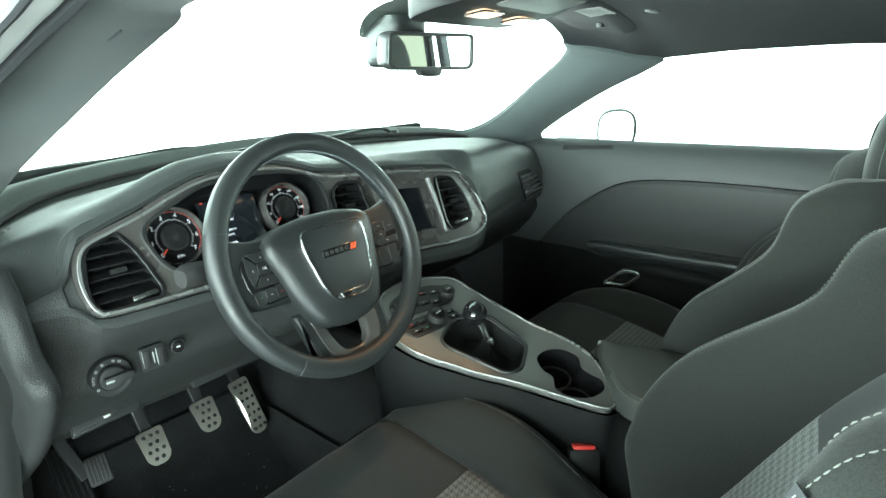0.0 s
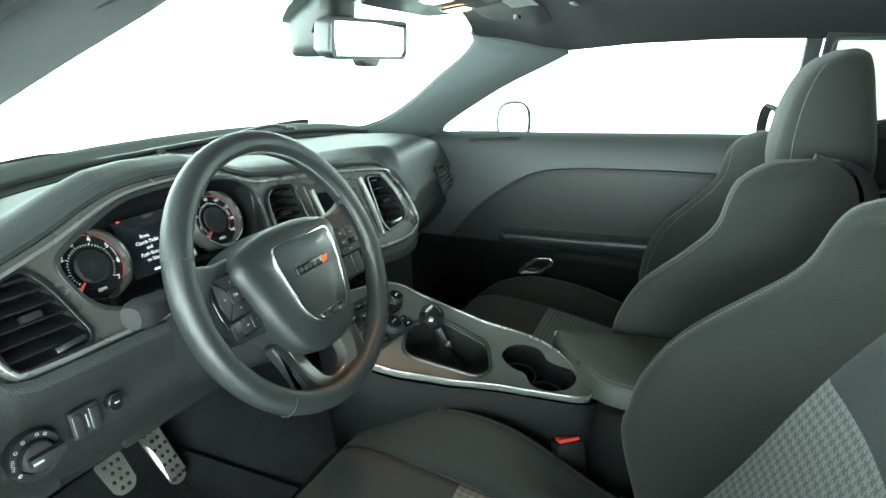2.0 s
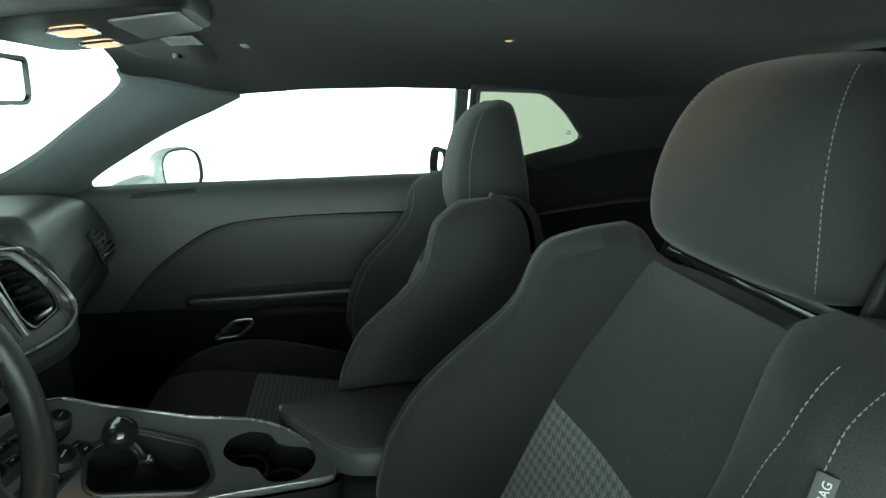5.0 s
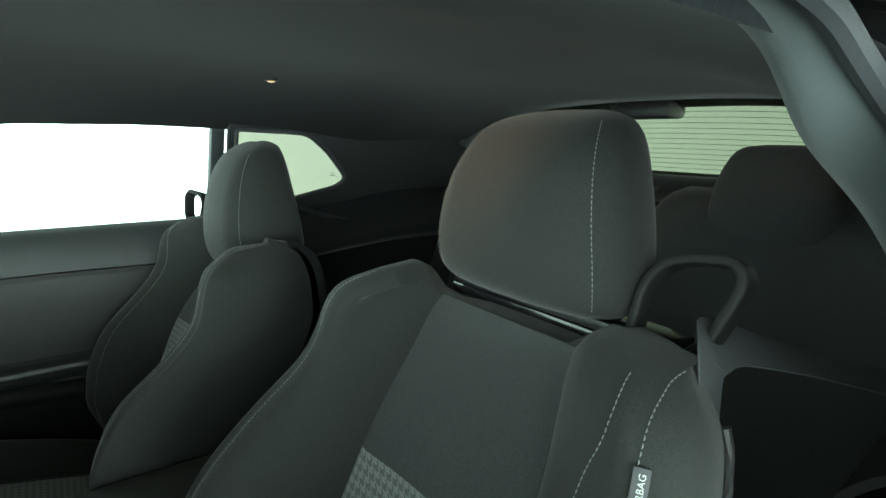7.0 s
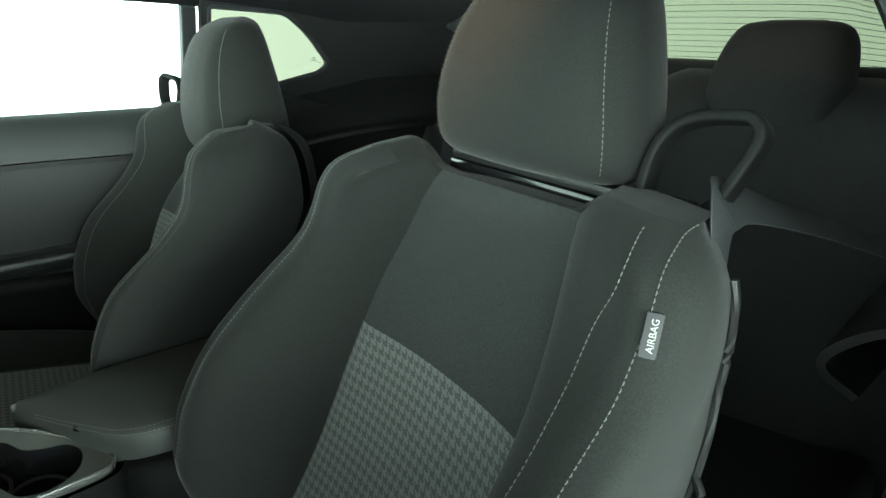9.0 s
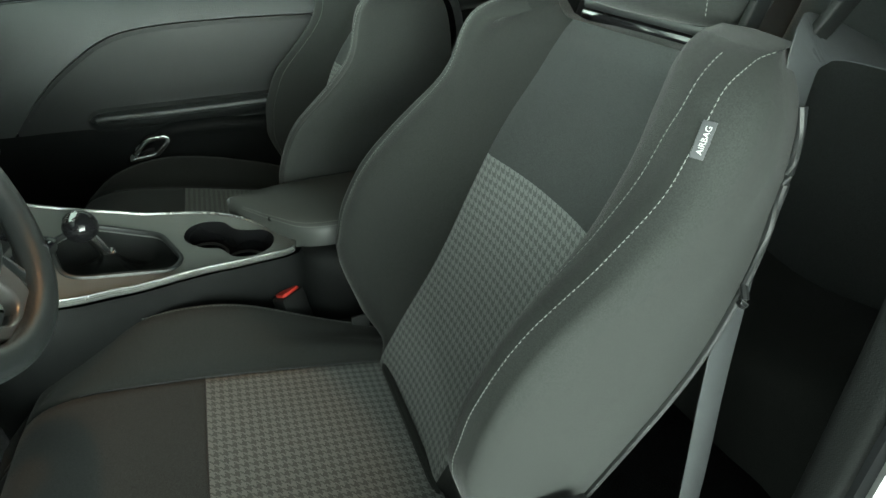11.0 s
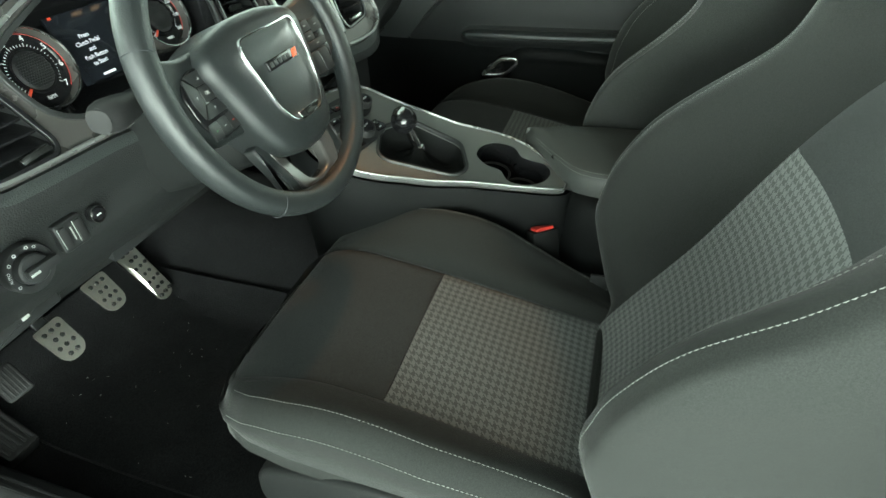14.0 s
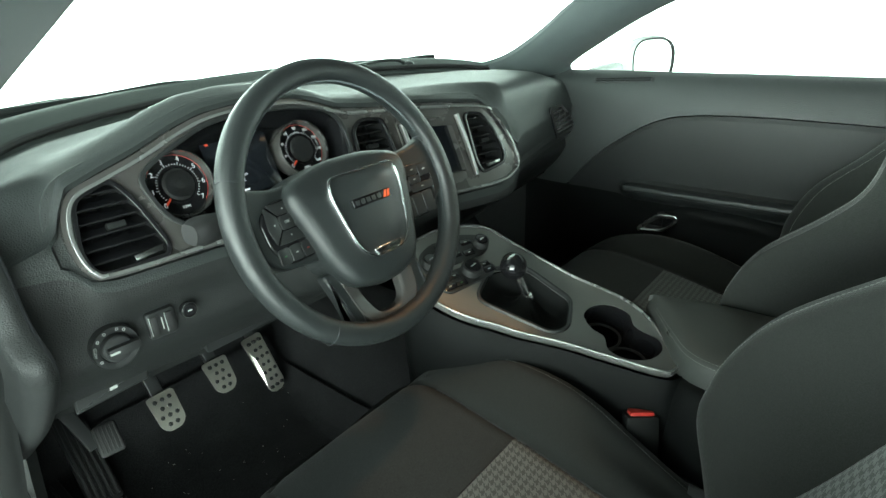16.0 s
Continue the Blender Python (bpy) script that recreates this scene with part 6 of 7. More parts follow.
part("arm", g_sweep([(-0.63, 0.955, 0.545), (-0.645, 1.0, 0.60), (-0.65, 1.06, 0.72)], rounded([(-0.005, -0.01), (0.005, -0.01), (0.005, 0.01), (-0.005, 0.01)], 0.002), up=(1, 0, 0)), SMOOTH, pb)
fr = thing("footrest", (-0.625, 1.06, 0.43), "ribbed black rubber footrest on the carpet", "footrest")
m = frame_m((-0.625, 1.05, 0.432), (1, -0.10, 0), (0.10, 1, 0.52))
part("base", g_prism(rounded([(-0.026, -0.072), (0.026, -0.072), (0.026, 0.14), (-0.026, 0.14)], 0.006), -0.03, 0.004, 0.003, m), RUBBER, fr)
for k in range(5):
    part("rib", g_box((0.0055, 0.20, 0.006), (-0.0195 + 0.0098 * k, 0.036, 0.0055), 0.002, m), RUBBER, fr)
kp = [[(-0.705 + 0.02 * smooth01((z - 0.4) / 0.3), y, z) for z in np.linspace(0.38, 0.96, 12)] for y in np.linspace(1.02, 1.35, 10)]
solo("kick_panel", g_sheet(np.array(kp), 0.015), CONSIDE, "black plastic kick panel beside the pedals", kind="structure")
kp2 = np.array([[(-0.705 + 0.02 * smooth01((z - 0.4) / 0.3), y, z) for z in np.linspace(0.38, 0.96, 12)] for y in np.linspace(0.80, 1.35, 10)])
kp2[:, :, 0] *= -1
solo("kick_panel", g_sheet(kp2, -0.015), TRIM, "black plastic kick panel beside the footwell", kind="structure")

# ---- front seats ----
BACK_C = [(0.50, 0.135), (0.55, 0.122), (0.62, 0.085), (0.73, 0.018), (0.88, -0.066), (0.98, -0.140), (1.05, -0.182), (1.085, -0.194), (1.11, -0.207)]
BACK_B = [(0.50, 0.085), (0.55, 0.098), (0.61, 0.116), (0.70, 0.140), (0.746, 0.134), (0.793, 0.120), (0.862, 0.078), (0.928, 0.004), (0.981, -0.044), (1.034, -0.064), (1.07, -0.070), (1.09, -0.084), (1.11, -0.11)]
BACK_R = [(0.50, 0.0), (0.55, -0.01), (0.61, -0.042), (0.73, -0.110), (0.80, -0.138), (0.89, -0.158), (0.99, -0.165), (1.08, -0.160), (1.11, -0.175)]
BACK_W = [(0.50, 0.225), (0.56, 0.238), (0.65, 0.246), (0.80, 0.254), (0.90, 0.256), (0.95, 0.254), (1.0, 0.254), (1.05, 0.250), (1.085, 0.240), (1.11, 0.22)]
BACK_I = [(0.50, 0.128), (0.62, 0.128), (0.75, 0.132), (0.88, 0.142), (0.98, 0.137), (1.06, 0.134), (1.11, 0.130)]
CUSH_C = [(0.06, 0.530), (0.10, 0.545), (0.138, 0.555), (0.25, 0.577), (0.389, 0.602), (0.50, 0.614), (0.575, 0.606), (0.615, 0.586), (0.637, 0.555)]
CUSH_B = [(0.06, 0.575), (0.10, 0.585), (0.159, 0.612), (0.254, 0.638), (0.36, 0.660), (0.44, 0.664), (0.52, 0.648), (0.577, 0.622), (0.615, 0.588), (0.637, 0.550)]


BACK_C, BACK_B, BACK_R, BACK_W, BACK_I, CUSH_C, CUSH_B = ([tuple(q) for q in cr(t, 60)] for t in (BACK_C, BACK_B, BACK_R, BACK_W, BACK_I, CUSH_C, CUSH_B))


def strip_uv(P):
    """Metres along the two ways of a grid."""
    du = np.linalg.norm(np.diff(P, axis=0), axis=2).mean(1)
    dv = np.linalg.norm(np.diff(P, axis=1), axis=2).mean(0)
    a, b = np.r_[0, np.cumsum(du)], np.r_[0, np.cumsum(dv)]
    return [(b[j], a[i]) for i in range(P.shape[0]) for j in range(P.shape[1])]


def back_ring(z, fwd=(0.0, 0.0), lean_in=0.0, deeper=0.0):
    """One level of the backrest, from the outer rear edge over both bolsters: five runs of points."""
    c, b, r, w, i = (interp(z, t) for t in (BACK_C, BACK_B, BACK_R, BACK_W, BACK_I))
    r -= deeper * smooth01((z - 0.75) / 0.2)
    crest = w - 0.022
    more = smooth01((z - 0.52) / 0.08) * (0.65 + 0.35 * smooth01((0.98 - z) / 0.08))

    def side(b, full=0.0):
        nar = 0.034 * smooth01((z - 0.80) / 0.15) * full
        return [(w - 0.018 - nar, r), (w - 0.002 - 0.3 * nar, (r * 0.55 + b * 0.45)), (w - 0.004 + 0.003 * full, b - 0.022 + 0.010 * full), (crest + 0.005 * full, b - 0.002 + 0.002 * full), (crest - 0.030, b - 0.001), (i + 0.026, b * 0.55 + c * 0.45), (i, c + 0.010)]

    k = lean_in * (0.25 * smooth01((z - 0.70) / 0.17) + 2.0 * smooth01((z - 0.84) / 0.24))
    i0, i1 = i - k, i + k
    bulge = 0.013 * smooth01((z - 0.86) / 0.08) * smooth01((1.13 - z) / 0.06)
    w0, w1, w2 = w, w + (bulge if fwd[1] else 0.0), w + (bulge if fwd[0] else 0.0)
    i, w, crest = i1, w1, w1 - 0.022
    half = side(b + fwd[1] * more, 1.0 if fwd[1] else 0.0)
    i, w, crest = i0, w2, w2 - 0.022
    out = cr([(-x, y) for x, y in side(b + fwd[0] * more, 1.0 if fwd[0] else 0.0)], 26)
    mid = cr([(-i0, c + 0.010), (-i0 * 0.5, c + 0.001), (k, c - 0.002), (i1 * 0.5, c + 0.001), (i1, c + 0.010)], 25)
    inn = cr([(x, y) for x, y in reversed(half)], 26)
    rear = cr([(w1 - 0.018, r), (w1 - 0.06, r - 0.030), (0.0, min(r - 0.05, c - 0.075)), (-w2 + 0.06, r - 0.030), (-w2 + 0.018, r)], 21)
    return out, mid, inn, rear


def seat(x0, dy, outer, label, dz=0.0, lean=0.0, drop=0.0):
    """A front seat; outer is the side of its door (-1 or 1)."""
    o = Vector((x0, dy, dz))
    s = thing("bucket_seat", (x0, 0.25 + dy, 0.34), label, "seat", "front seats")
    W = lambda P: np.array(P) * arr((1, 1, 1)) + arr(o)
    zs = np.r_[np.linspace(0.50, 1.05, 56), 1.060, 1.069, 1.077, 1.084, 1.090, 1.094]
    runs = [[], [], [], []]
    for z in zs:
        top = min(1.0, max(0.0, (z - 1.02) / 0.075))
        parts4 = back_ring(min(z, 1.085), (0.020, 0.0) if outer > 0 else (0.0, 0.020), -0.024 * outer, 0.075 if outer > 0 else 0.0)
        cy = -0.185
        for k, q in enumerate(parts4):
            sh = 0.42 + 0.58 * math.sqrt(max(0.0, 1 - top ** 2.4))
            pts = [(a * (1 - 0.14 * top ** 3), cy + (b - cy) * sh, z - 0.036 * smooth01((z - 0.93) / 0.16) * smooth01((0.185 - abs(a + 0.045 * outer)) / 0.055) - (0.004 if outer < 0 else 0.010) * top ** 2 * smooth01((abs(a) - 0.185) / 0.07)) for a, b in q]
            if outer > 0:
                # the far backrest is a little shorter and falls away behind
                pts = [(a, b, c - 0.010 * smooth01((z - 0.80) / 0.25) - (0.008 * top if k == 3 else 0.0)) for a, b, c in pts]
            runs[k].append(pts)
    turn = Matrix.Translation((0, 0.06, 0.55)) @ Matrix.Rotation(radians(-lean), 4, "X") @ Matrix.Translation((0, -0.06, -0.55))
    place = Matrix.Translation(o) @ turn
    TW = lambda P: np.array([[tuple(place @ Vector(v)) for v in row] for row in P])
    out, mid, inn, rear = (TW(r) for r in runs)
    # seams: a shallow groove where the bolsters meet the middle
    for P, cols in ((out, (-1, -2)), (inn, (0, 1)), (mid, (0, -1))):
        for c in cols:
            P[:, c, 1] -= 0.003 if c in (-1, 0) else 0.001
    back = part("backrest", join(g_grid(out), g_grid(inn)), CLOTH, s, "black cloth side bolsters", sharp=80)
    iz = int(np.searchsorted(zs, 0.876))
    lower, upper = mid[: iz + 1], mid[iz:]
    part("lower_panel", g_grid(lower), HOUND, back, "grey houndstooth cloth panel", sharp=80, uv=strip_uv(lower))
    part("upper_panel", g_grid(upper), CLOTH2, back, "plain charcoal cloth panel", sharp=80)
    part("shell_edge", g_tube((out if outer < 0 else inn)[2:56, 0 if outer < 0 else -1] + arr((0.002 * outer, -0.002, 0)), 0.0042, 8, up=(0, 0, 1)), SMOOTH, back)
    part("rear_shell", g_grid(rear), TRIM, back, "black backrest shell", sharp=80)
    topring = np.concatenate([out[-1], mid[-1][1:], inn[-1][1:], rear[-1][1:-1]])
    cc = np.stack([topring[:, 0], np.full(len(topring), topring[:, 1].mean()), topring[:, 2] + 0.005], 1)
    caps = np.stack([cc + (topring - cc) * k for k in (1.0, 0.75, 0.4, 0.02)])
    part("top_edge", g_grid(caps, cv=True, cap1=True), CLOTH, back, sharp=80)
    n1 = arr((0, 0.6, 0.5))
    for P, c, c1 in ((out, 18 if outer < 0 else 14, 14.6 if outer < 0 else 12), (inn, 11 if outer < 0 else 7, 12 if outer < 0 else 9)):
        # the seam drifts sideways over the shoulder
        run = []
        for r_ in range(4, 61):
            q = c + (c1 - c) * max(0.0, (r_ - 48) / 12) ** 2
            f = int(q)
            run.append(P[r_, f] * (1 - q + f) + P[r_, f + 1] * (q - f))
        part("stitching", g_stitch(arr(run) + arr((0, 0.0010, 0.0006)), lift=n1), THREAD, back, "pale grey stitching")
    P = out if outer < 0 else inn
    col = 14 if outer < 0 else 12
    turn_ = ((50, 0), (54, 0.7), (57, 2), (59, 3.8), (60, 5), (61, 8))
    turned = []
    for a, b in turn_:
        q = col + b * outer
        f = int(q)
        turned.append(P[a, f] * (1 - q + f) + P[a, f + 1] * (q - f))
    over = cr(turned, 24)
    part("stitching", g_stitch(np.concatenate([P[4:50, col], over]) + arr((0.0008 * outer, 0.0008, 0.0006)), lift=(outer, 0, 0)), THREAD, back, "pale grey stitching")
    # airbag tag on the door side
    i0 = int(np.searchsorted(zs, 1.002))
    p0, p1, p2 = P[i0, col], P[i0 + 4, col], P[i0 + 2, col + 5 * outer]
    along = Vector(p1 - p0).normalized()
    inward = Vector((p0 + p1) / 2 - p2).normalized()
    facing = along.cross(inward)
    if facing.x * outer < 0:
        facing = -facing
    tm = frame_m(Vector((p0 + p1) / 2) - inward * 0.0085 + facing * 0.0055, along, facing.cross(along))
    tag = part("airbag_tag", g_box((0.031, 0.0115, 0.0012), (0, 0, 0), 0.0004, tm), SEAL, back, "grey woven tag with white lettering")
    part("lettering", g_text("AIRBAG", 0.0068, tm @ Matrix.Translation((0, -0.001, 0.0008))), LABEL, tag)
    # cushion
    ys = np.linspace(0.06, 0.637, 59)
    runs = [[], [], [], []]
    for y in ys:
        c, b = interp(y, CUSH_C), interp(y, CUSH_B)
        i = 0.126 + 0.012 * smooth01((y - 0.45) / 0.15)
        w = interp(y, [(0.06, 0.235), (0.3, 0.252), (0.48, 0.250), (0.54, 0.243), (0.575, 0.229), (0.605, 0.203), (0.625, 0.172), (0.637, 0.135)])
        lo = interp(y, [(0.06, 0.50), (0.15, 0.565), (0.3, 0.565), (0.45, 0.575), (0.57, 0.580), (0.637, 0.572)])
        halves = []
        for wide in (0.026, 0.0) if outer < 0 else (0.0, 0.026):
            # the middle reaches further towards the door
            e = min(i + wide, w - 0.04)
            halves.append((e, cr([(w - 0.004, lo), (w + 0.002, (lo + b) / 2 - 0.004), (w - 0.008, b - 0.018), (w - 0.034 + 0.3 * wide, b - 0.2 * wide), (w - 0.060 + 0.5 * wide, b - 0.003 - 0.2 * wide), (e + 0.016, b * 0.45 + c * 0.55), (e, c + 0.002)], 24)))
        (e0, h0), (e1, h1) = halves
        runs[0].append([(-a, y, z) for a, z in h0])
        runs[1].append([(a, y, z + 0.004 * math.cos(math.pi * min(1.0, abs(a) / e1) / 2) * smooth01((y - 0.1) / 0.1)) for a, z in cr([(-e0, c + 0.002), (-e0 / 2, c), (0, c), (e1 / 2, c), (e1, c + 0.002)], 25)])
        runs[2].append([(a, y, z) for a, z in reversed(h1)])
        # the bolster beside the console falls away towards the backrest
        fall = 0.034 * smooth01((0.37 - y) / 0.22)
        k = 2 if outer < 0 else 0
        runs[k][-1] = [(a, yy, z - fall * smooth01((abs(a) - i - 0.01) / 0.05)) for a, yy, z in runs[k][-1]]
        runs[3].append([(a, y, z) for a, z in cr([(w - 0.004, lo), (w - 0.02, lo - 0.02), (0, lo - 0.03), (-w + 0.02, lo - 0.02), (-w + 0.004, lo)], 15)])
    out, mid, inn, und = (W(r) for r in runs)
    for P, cols in ((out, (-1,)), (inn, (0,)), (mid, (0, -1))):
        for c in cols:
            P[:, c, 2] -= 0.004
    cush = part("cushion", join(g_grid(out), g_grid(inn), g_grid(und)), CLOTH, s, "black cloth cushion bolsters", sharp=80)
    i0, i1 = int(np.searchsorted(ys, 0.115)), int(np.searchsorted(ys, 0.379))
    part("rear_strip", g_grid(mid[: i0 + 1]), CLOTH, cush, sharp=80)
    # ribbed fold where the cushion meets the backrest
    for k in range(2):
        rib = mid[i0 + 1 - 2 * k, 1:-1] + arr((0, -0.004 - 0.004 * k, -0.001))
        part("rib", g_tube(cr(rib, 30), 0.0075, 8, scale=np.r_[0.3, 0.8, np.ones(26), 0.8, 0.3]), CLOTH, cush)
    part("seam", g_tube(cr(mid[i1, 1:-1] + arr((0, 0, 0.0002)), 30), 0.0011, 6), SEAL, cush)
    part("seat_panel", g_grid(mid[i0: i1 + 1]), HOUND, cush, "grey houndstooth cloth panel", sharp=80, uv=strip_uv(mid[i0: i1 + 1]))
    part("front_panel", g_grid(mid[i1:]), CLOTH2, cush, "plain charcoal cloth panel", sharp=80)
    for P, c in ((out, -1), (inn, 0)):
        part("seam", g_tube(cr(P[4:50, c] + arr((0, 0, 0.0024)), 60), 0.0012, 6), SEAL, cush)
    fr_ = np.concatenate([out[-1], mid[-1][1:], inn[-1][1:], und[-1][1:-1]])
    cc = fr_.mean(0)
    caps = np.stack([fr_, cc + (fr_ - cc) * 0.85 + arr((0, 0.006, 0)), cc + (fr_ - cc) * 0.4 + arr((0, 0.010, 0)), cc + (fr_ - cc) * 0.05 + arr((0, 0.010, 0))])
    part("front_edge", g_grid(caps, cv=True, cap1=True), CLOTH, cush, sharp=80)
    for P, c in ((out, 12), (inn, 11), (out if outer < 0 else inn, 6 if outer < 0 else 17)):
        part("stitching", g_stitch(P[6:53, c] + arr((0, 0, 0.0012)), lift=(0, 0, 1)), THREAD, cush, "pale grey stitching")
    # side shield, recliner cover, rails
    sx = x0 + outer * 0.243
    shield = rounded([(-0.02, 0.46), (0.47, 0.43), (0.535, 0.47), (0.530, 0.545), (0.40, 0.570), (0.18, 0.568), (0.10, 0.60), (0.03, 0.625), (-0.03, 0.60), (-0.05, 0.52)], 0.03)
    sm_ = frame_m((sx, dy, dz), (0, 1, 0), (0, 0, 1)) if outer > 0 else frame_m((sx, dy, dz), (0, -1, 0), (0, 0, 1))
    sh2 = shield if outer > 0 else shield * arr((-1, 1))
    part("side_shield", g_prism(sh2, -0.016, 0.012, 0.008, sm_), CONSIDE, s, "black plastic seat side shield")
    cap = rounded([(0.13, 0.57), (0.095, 0.635), (0.05, 0.655), (0.005, 0.645), (-0.02, 0.60), (0.0, 0.55), (0.08, 0.535)], 0.03)
    cap = cap if outer > 0 else cap * arr((-1, 1))
    part("recliner_cover", g_prism(cap, 0.010, 0.034, 0.010, sm_, dome=0.003), CONSIDE, s, "rounded recliner cover")
    for rx in (-0.19, 0.19):
        part("rail", g_box((0.035, 0.60, 0.04), (x0 + rx, 0.27 + dy, 0.365), 0.006), SMOOTH, s)
    part("seat_pan", g_box((0.42, 0.50, 0.10), (x0, 0.30 + dy, 0.475), 0.02), SMOOTH, s)
    for rx in (-0.19, 0.19):
        for ry in (0.08, 0.46):
            part("leg", g_box((0.03, 0.05, 0.07), (x0 + rx, ry + dy, 0.415), 0.005), SMOOTH, s)
    part("hinge_bracket", g_box((0.005, 0.030, 0.075), (x0 - outer * 0.203, 0.140 + dy, 0.555), 0.002), SMOOTH, s)
    # headrest on its bar
    HN = head_net()
    if outer > 0:
        # this one is deeper at its foot than at its crown
        HN[:, :, 1] = -0.225 + (HN[:, :, 1] + 0.225) * (1.14 - 0.36 * (HN[:, :, 2] - 1.086) / 0.207)
    grow = Matrix.Translation((0, 0, 1.293)) @ Matrix.Diagonal((1.0, 1.08, 1.21, 1)) @ Matrix.Translation((0, 0, -1.293)) if outer > 0 else Matrix()
    hshift = Matrix.Translation((0.030 if outer < 0 else 0.012, 0.0 if outer < 0 else 0.022, drop if outer < 0 else drop - 0.010)) @ grow
    hr = part("headrest", put(g_grid(HN, cv=True, cap0=True, cap1=True), place @ hshift), CLOTH, s, "black cloth headrest", sharp=80)
    if outer < 0:
        part("headrest_tray", g_box((0.31, 0.085, 0.014), (-0.026 * outer, -0.250, 1.062), 0.006, place), GLOSS, s, "gloss black tray under the headrest")
        part("headrest_bar", g_box((0.27, 0.022, 0.012), (-0.030 * outer, -0.212, 1.078), 0.004, place), SMOOTH, s, "black headrest bar")
        for px in (-0.097, 0.097):
            part("post", g_lathe([(0.006, 0), (0.006, 0.05)], 14, place @ pose(px - 0.030 * outer, -0.235, 1.04, 12)), CHROME, s, "chrome headrest post")
            part("button", g_lathe([(0.005, 0), (0.005, 0.012), (0.001, 0.013)], 12, place @ pose(px - 0.030 * outer, -0.212, 1.070, 80)), CHROME, s)
    for j in (5, 22):
        path = [tuple(place @ hshift @ Vector(v + arr((0, 0.0012, 0)))) for v in HN[5:28, j]]
        part("stitching", g_stitch(path, lift=(0, 1, 0)), THREAD, hr, "pale grey stitching")
    # belt guide loop on the shoulder
    gx = outer * 0.157
    at = place if outer < 0 else Matrix.Translation((0.560, -0.040, 1.078)) @ Matrix.Rotation(radians(25), 4, "Z") @ Matrix.Scale(0.72, 4) @ Matrix.Translation((-gx, 0.205, -1.10))
    loop = rounded([(gx + 0.037, 1.070), (gx + 0.038, 1.128), (gx + 0.022, 1.152), (gx - 0.004, 1.160), (gx - 0.040, 1.163), (gx - 0.052, 1.150), (gx - 0.046, 1.128), (gx - 0.034, 1.092), (gx - 0.005, 1.070)], 0.014)
    loop = loop if outer < 0 else arr([(2 * gx - a, b) for a, b in loop])
    part("belt_guide", g_sweep([tuple(at @ Vector((a, -0.205 - 0.3 * (b - 1.1), b))) for a, b in even(loop, 60, True)], rounded([(-0.005, -0.011), (0.005, -0.011), (0.005, 0.011), (-0.005, 0.011)], 0.004), closed=True, up=(0, 1, 0.3)), CONSIDE, s, "black plastic belt guide loop")
    return s


def head_net():
    rows = []
    for z, yf, yb, w in ((1.086, -0.178, -0.262, 0.112), (1.092, -0.164, -0.276, 0.128), (1.108, -0.152, -0.285, 0.137), (1.14, -0.146, -0.290, 0.138), (1.18, -0.147, -0.293, 0.131), (1.22, -0.156, -0.295, 0.120), (1.25, -0.170, -0.297, 0.109), (1.27, -0.187, -0.297, 0.098), (1.284, -0.210, -0.294, 0.082), (1.292, -0.240, -0.280, 0.052), (1.293, -0.255, -0.268, 0.022)):
        m = (yf + yb) / 2
        ring = [(-w, m), (-w * 0.97, m * 0.5 + yf * 0.5), (-w * 0.76, yf - 0.008), (-w * 0.4, yf), (0, yf + 0.002), (w * 0.4, yf), (w * 0.76, yf - 0.008), (w * 0.97, m * 0.5 + yf * 0.5), (w, m), (w * 0.85, yb + 0.02), (w * 0.5, yb), (0, yb - 0.003), (-w * 0.5, yb), (-w * 0.85, yb + 0.02)]
        rows.append([(a, b, z) for a, b in cr(ring, 48, closed=True)])
    P = np.array(rows)
    return np.stack([cr(P[:, j], 36) for j in range(48)], 1)


seat(-0.372, 0.0, -1, "black cloth bucket seat with houndstooth panels and airbag tag")
seat(0.372, 0.035, 1, "black cloth bucket seat beside the passenger door", -0.03, 7.5, -0.045)


# ---- belts and buckles ----
def strap(path, w, name, label, flat):
    t = thing(name, path[0], label, "seat belt", "seat belts")
    part("webbing", g_sweep(cr(path, 40), rounded([(-w / 2, -0.0008), (w / 2, -0.0008), (w / 2, 0.0008), (-w / 2, 0.0008)], 0.0005), up=flat), WEB, t, "grey woven webbing")
    return t


bp_ = [(-0.70, -0.74, 0.93), (-0.63, -0.50, 1.010), (-0.585, -0.30, 1.072), (-0.566, -0.222, 1.095), (-0.576, -0.186, 1.092), (-0.586, -0.172, 1.055), (-0.592, -0.168, 0.985), (-0.597, -0.168, 0.88), (-0.606, -0.172, 0.725), (-0.619, -0.18, 0.557), (-0.626, -0.19, 0.36)]
bu_ = cr([(-0.3, 0.3, 0.9), (-0.3, 0.3, 0.9), (-0.3, 0.2, 0.9), (-0.6, 0.2, 0.75), (-0.9, -0.1, 0.35), (-0.97, -0.2, 0.1), (-0.98, -0.2, 0.0), (-0.98, -0.2, 0), (-0.98, -0.2, 0), (-0.98, -0.2, 0), (-0.98, -0.2, 0)], 40)
b1 = strap(bp_, 0.048, "seat_belt", "grey seat belt led through the shoulder guide of the seat", bu_)
part("clip_ring", g_sweep(even([(-0.588 + 0.03 * math.cos(a) * 1.2, -0.168 - 0.018 * math.cos(a), 0.872 + 0.012 * math.sin(a) + 0.012 * math.cos(a)) for a in np.linspace(0, 2 * math.pi, 30, endpoint=False)], 40, True), circle(0.004, 8), closed=True, up=(0, 0, 1)), SMOOTH, b1, "black plastic belt keeper")
strap([(0.52, -0.245, 1.098), (0.56, -0.33, 1.065), (0.60, -0.42, 1.04), (0.645, -0.58, 1.0)], 0.044, "seat_belt", "grey seat belt running back to the quarter trim", (0.3, -0.3, 0.9))
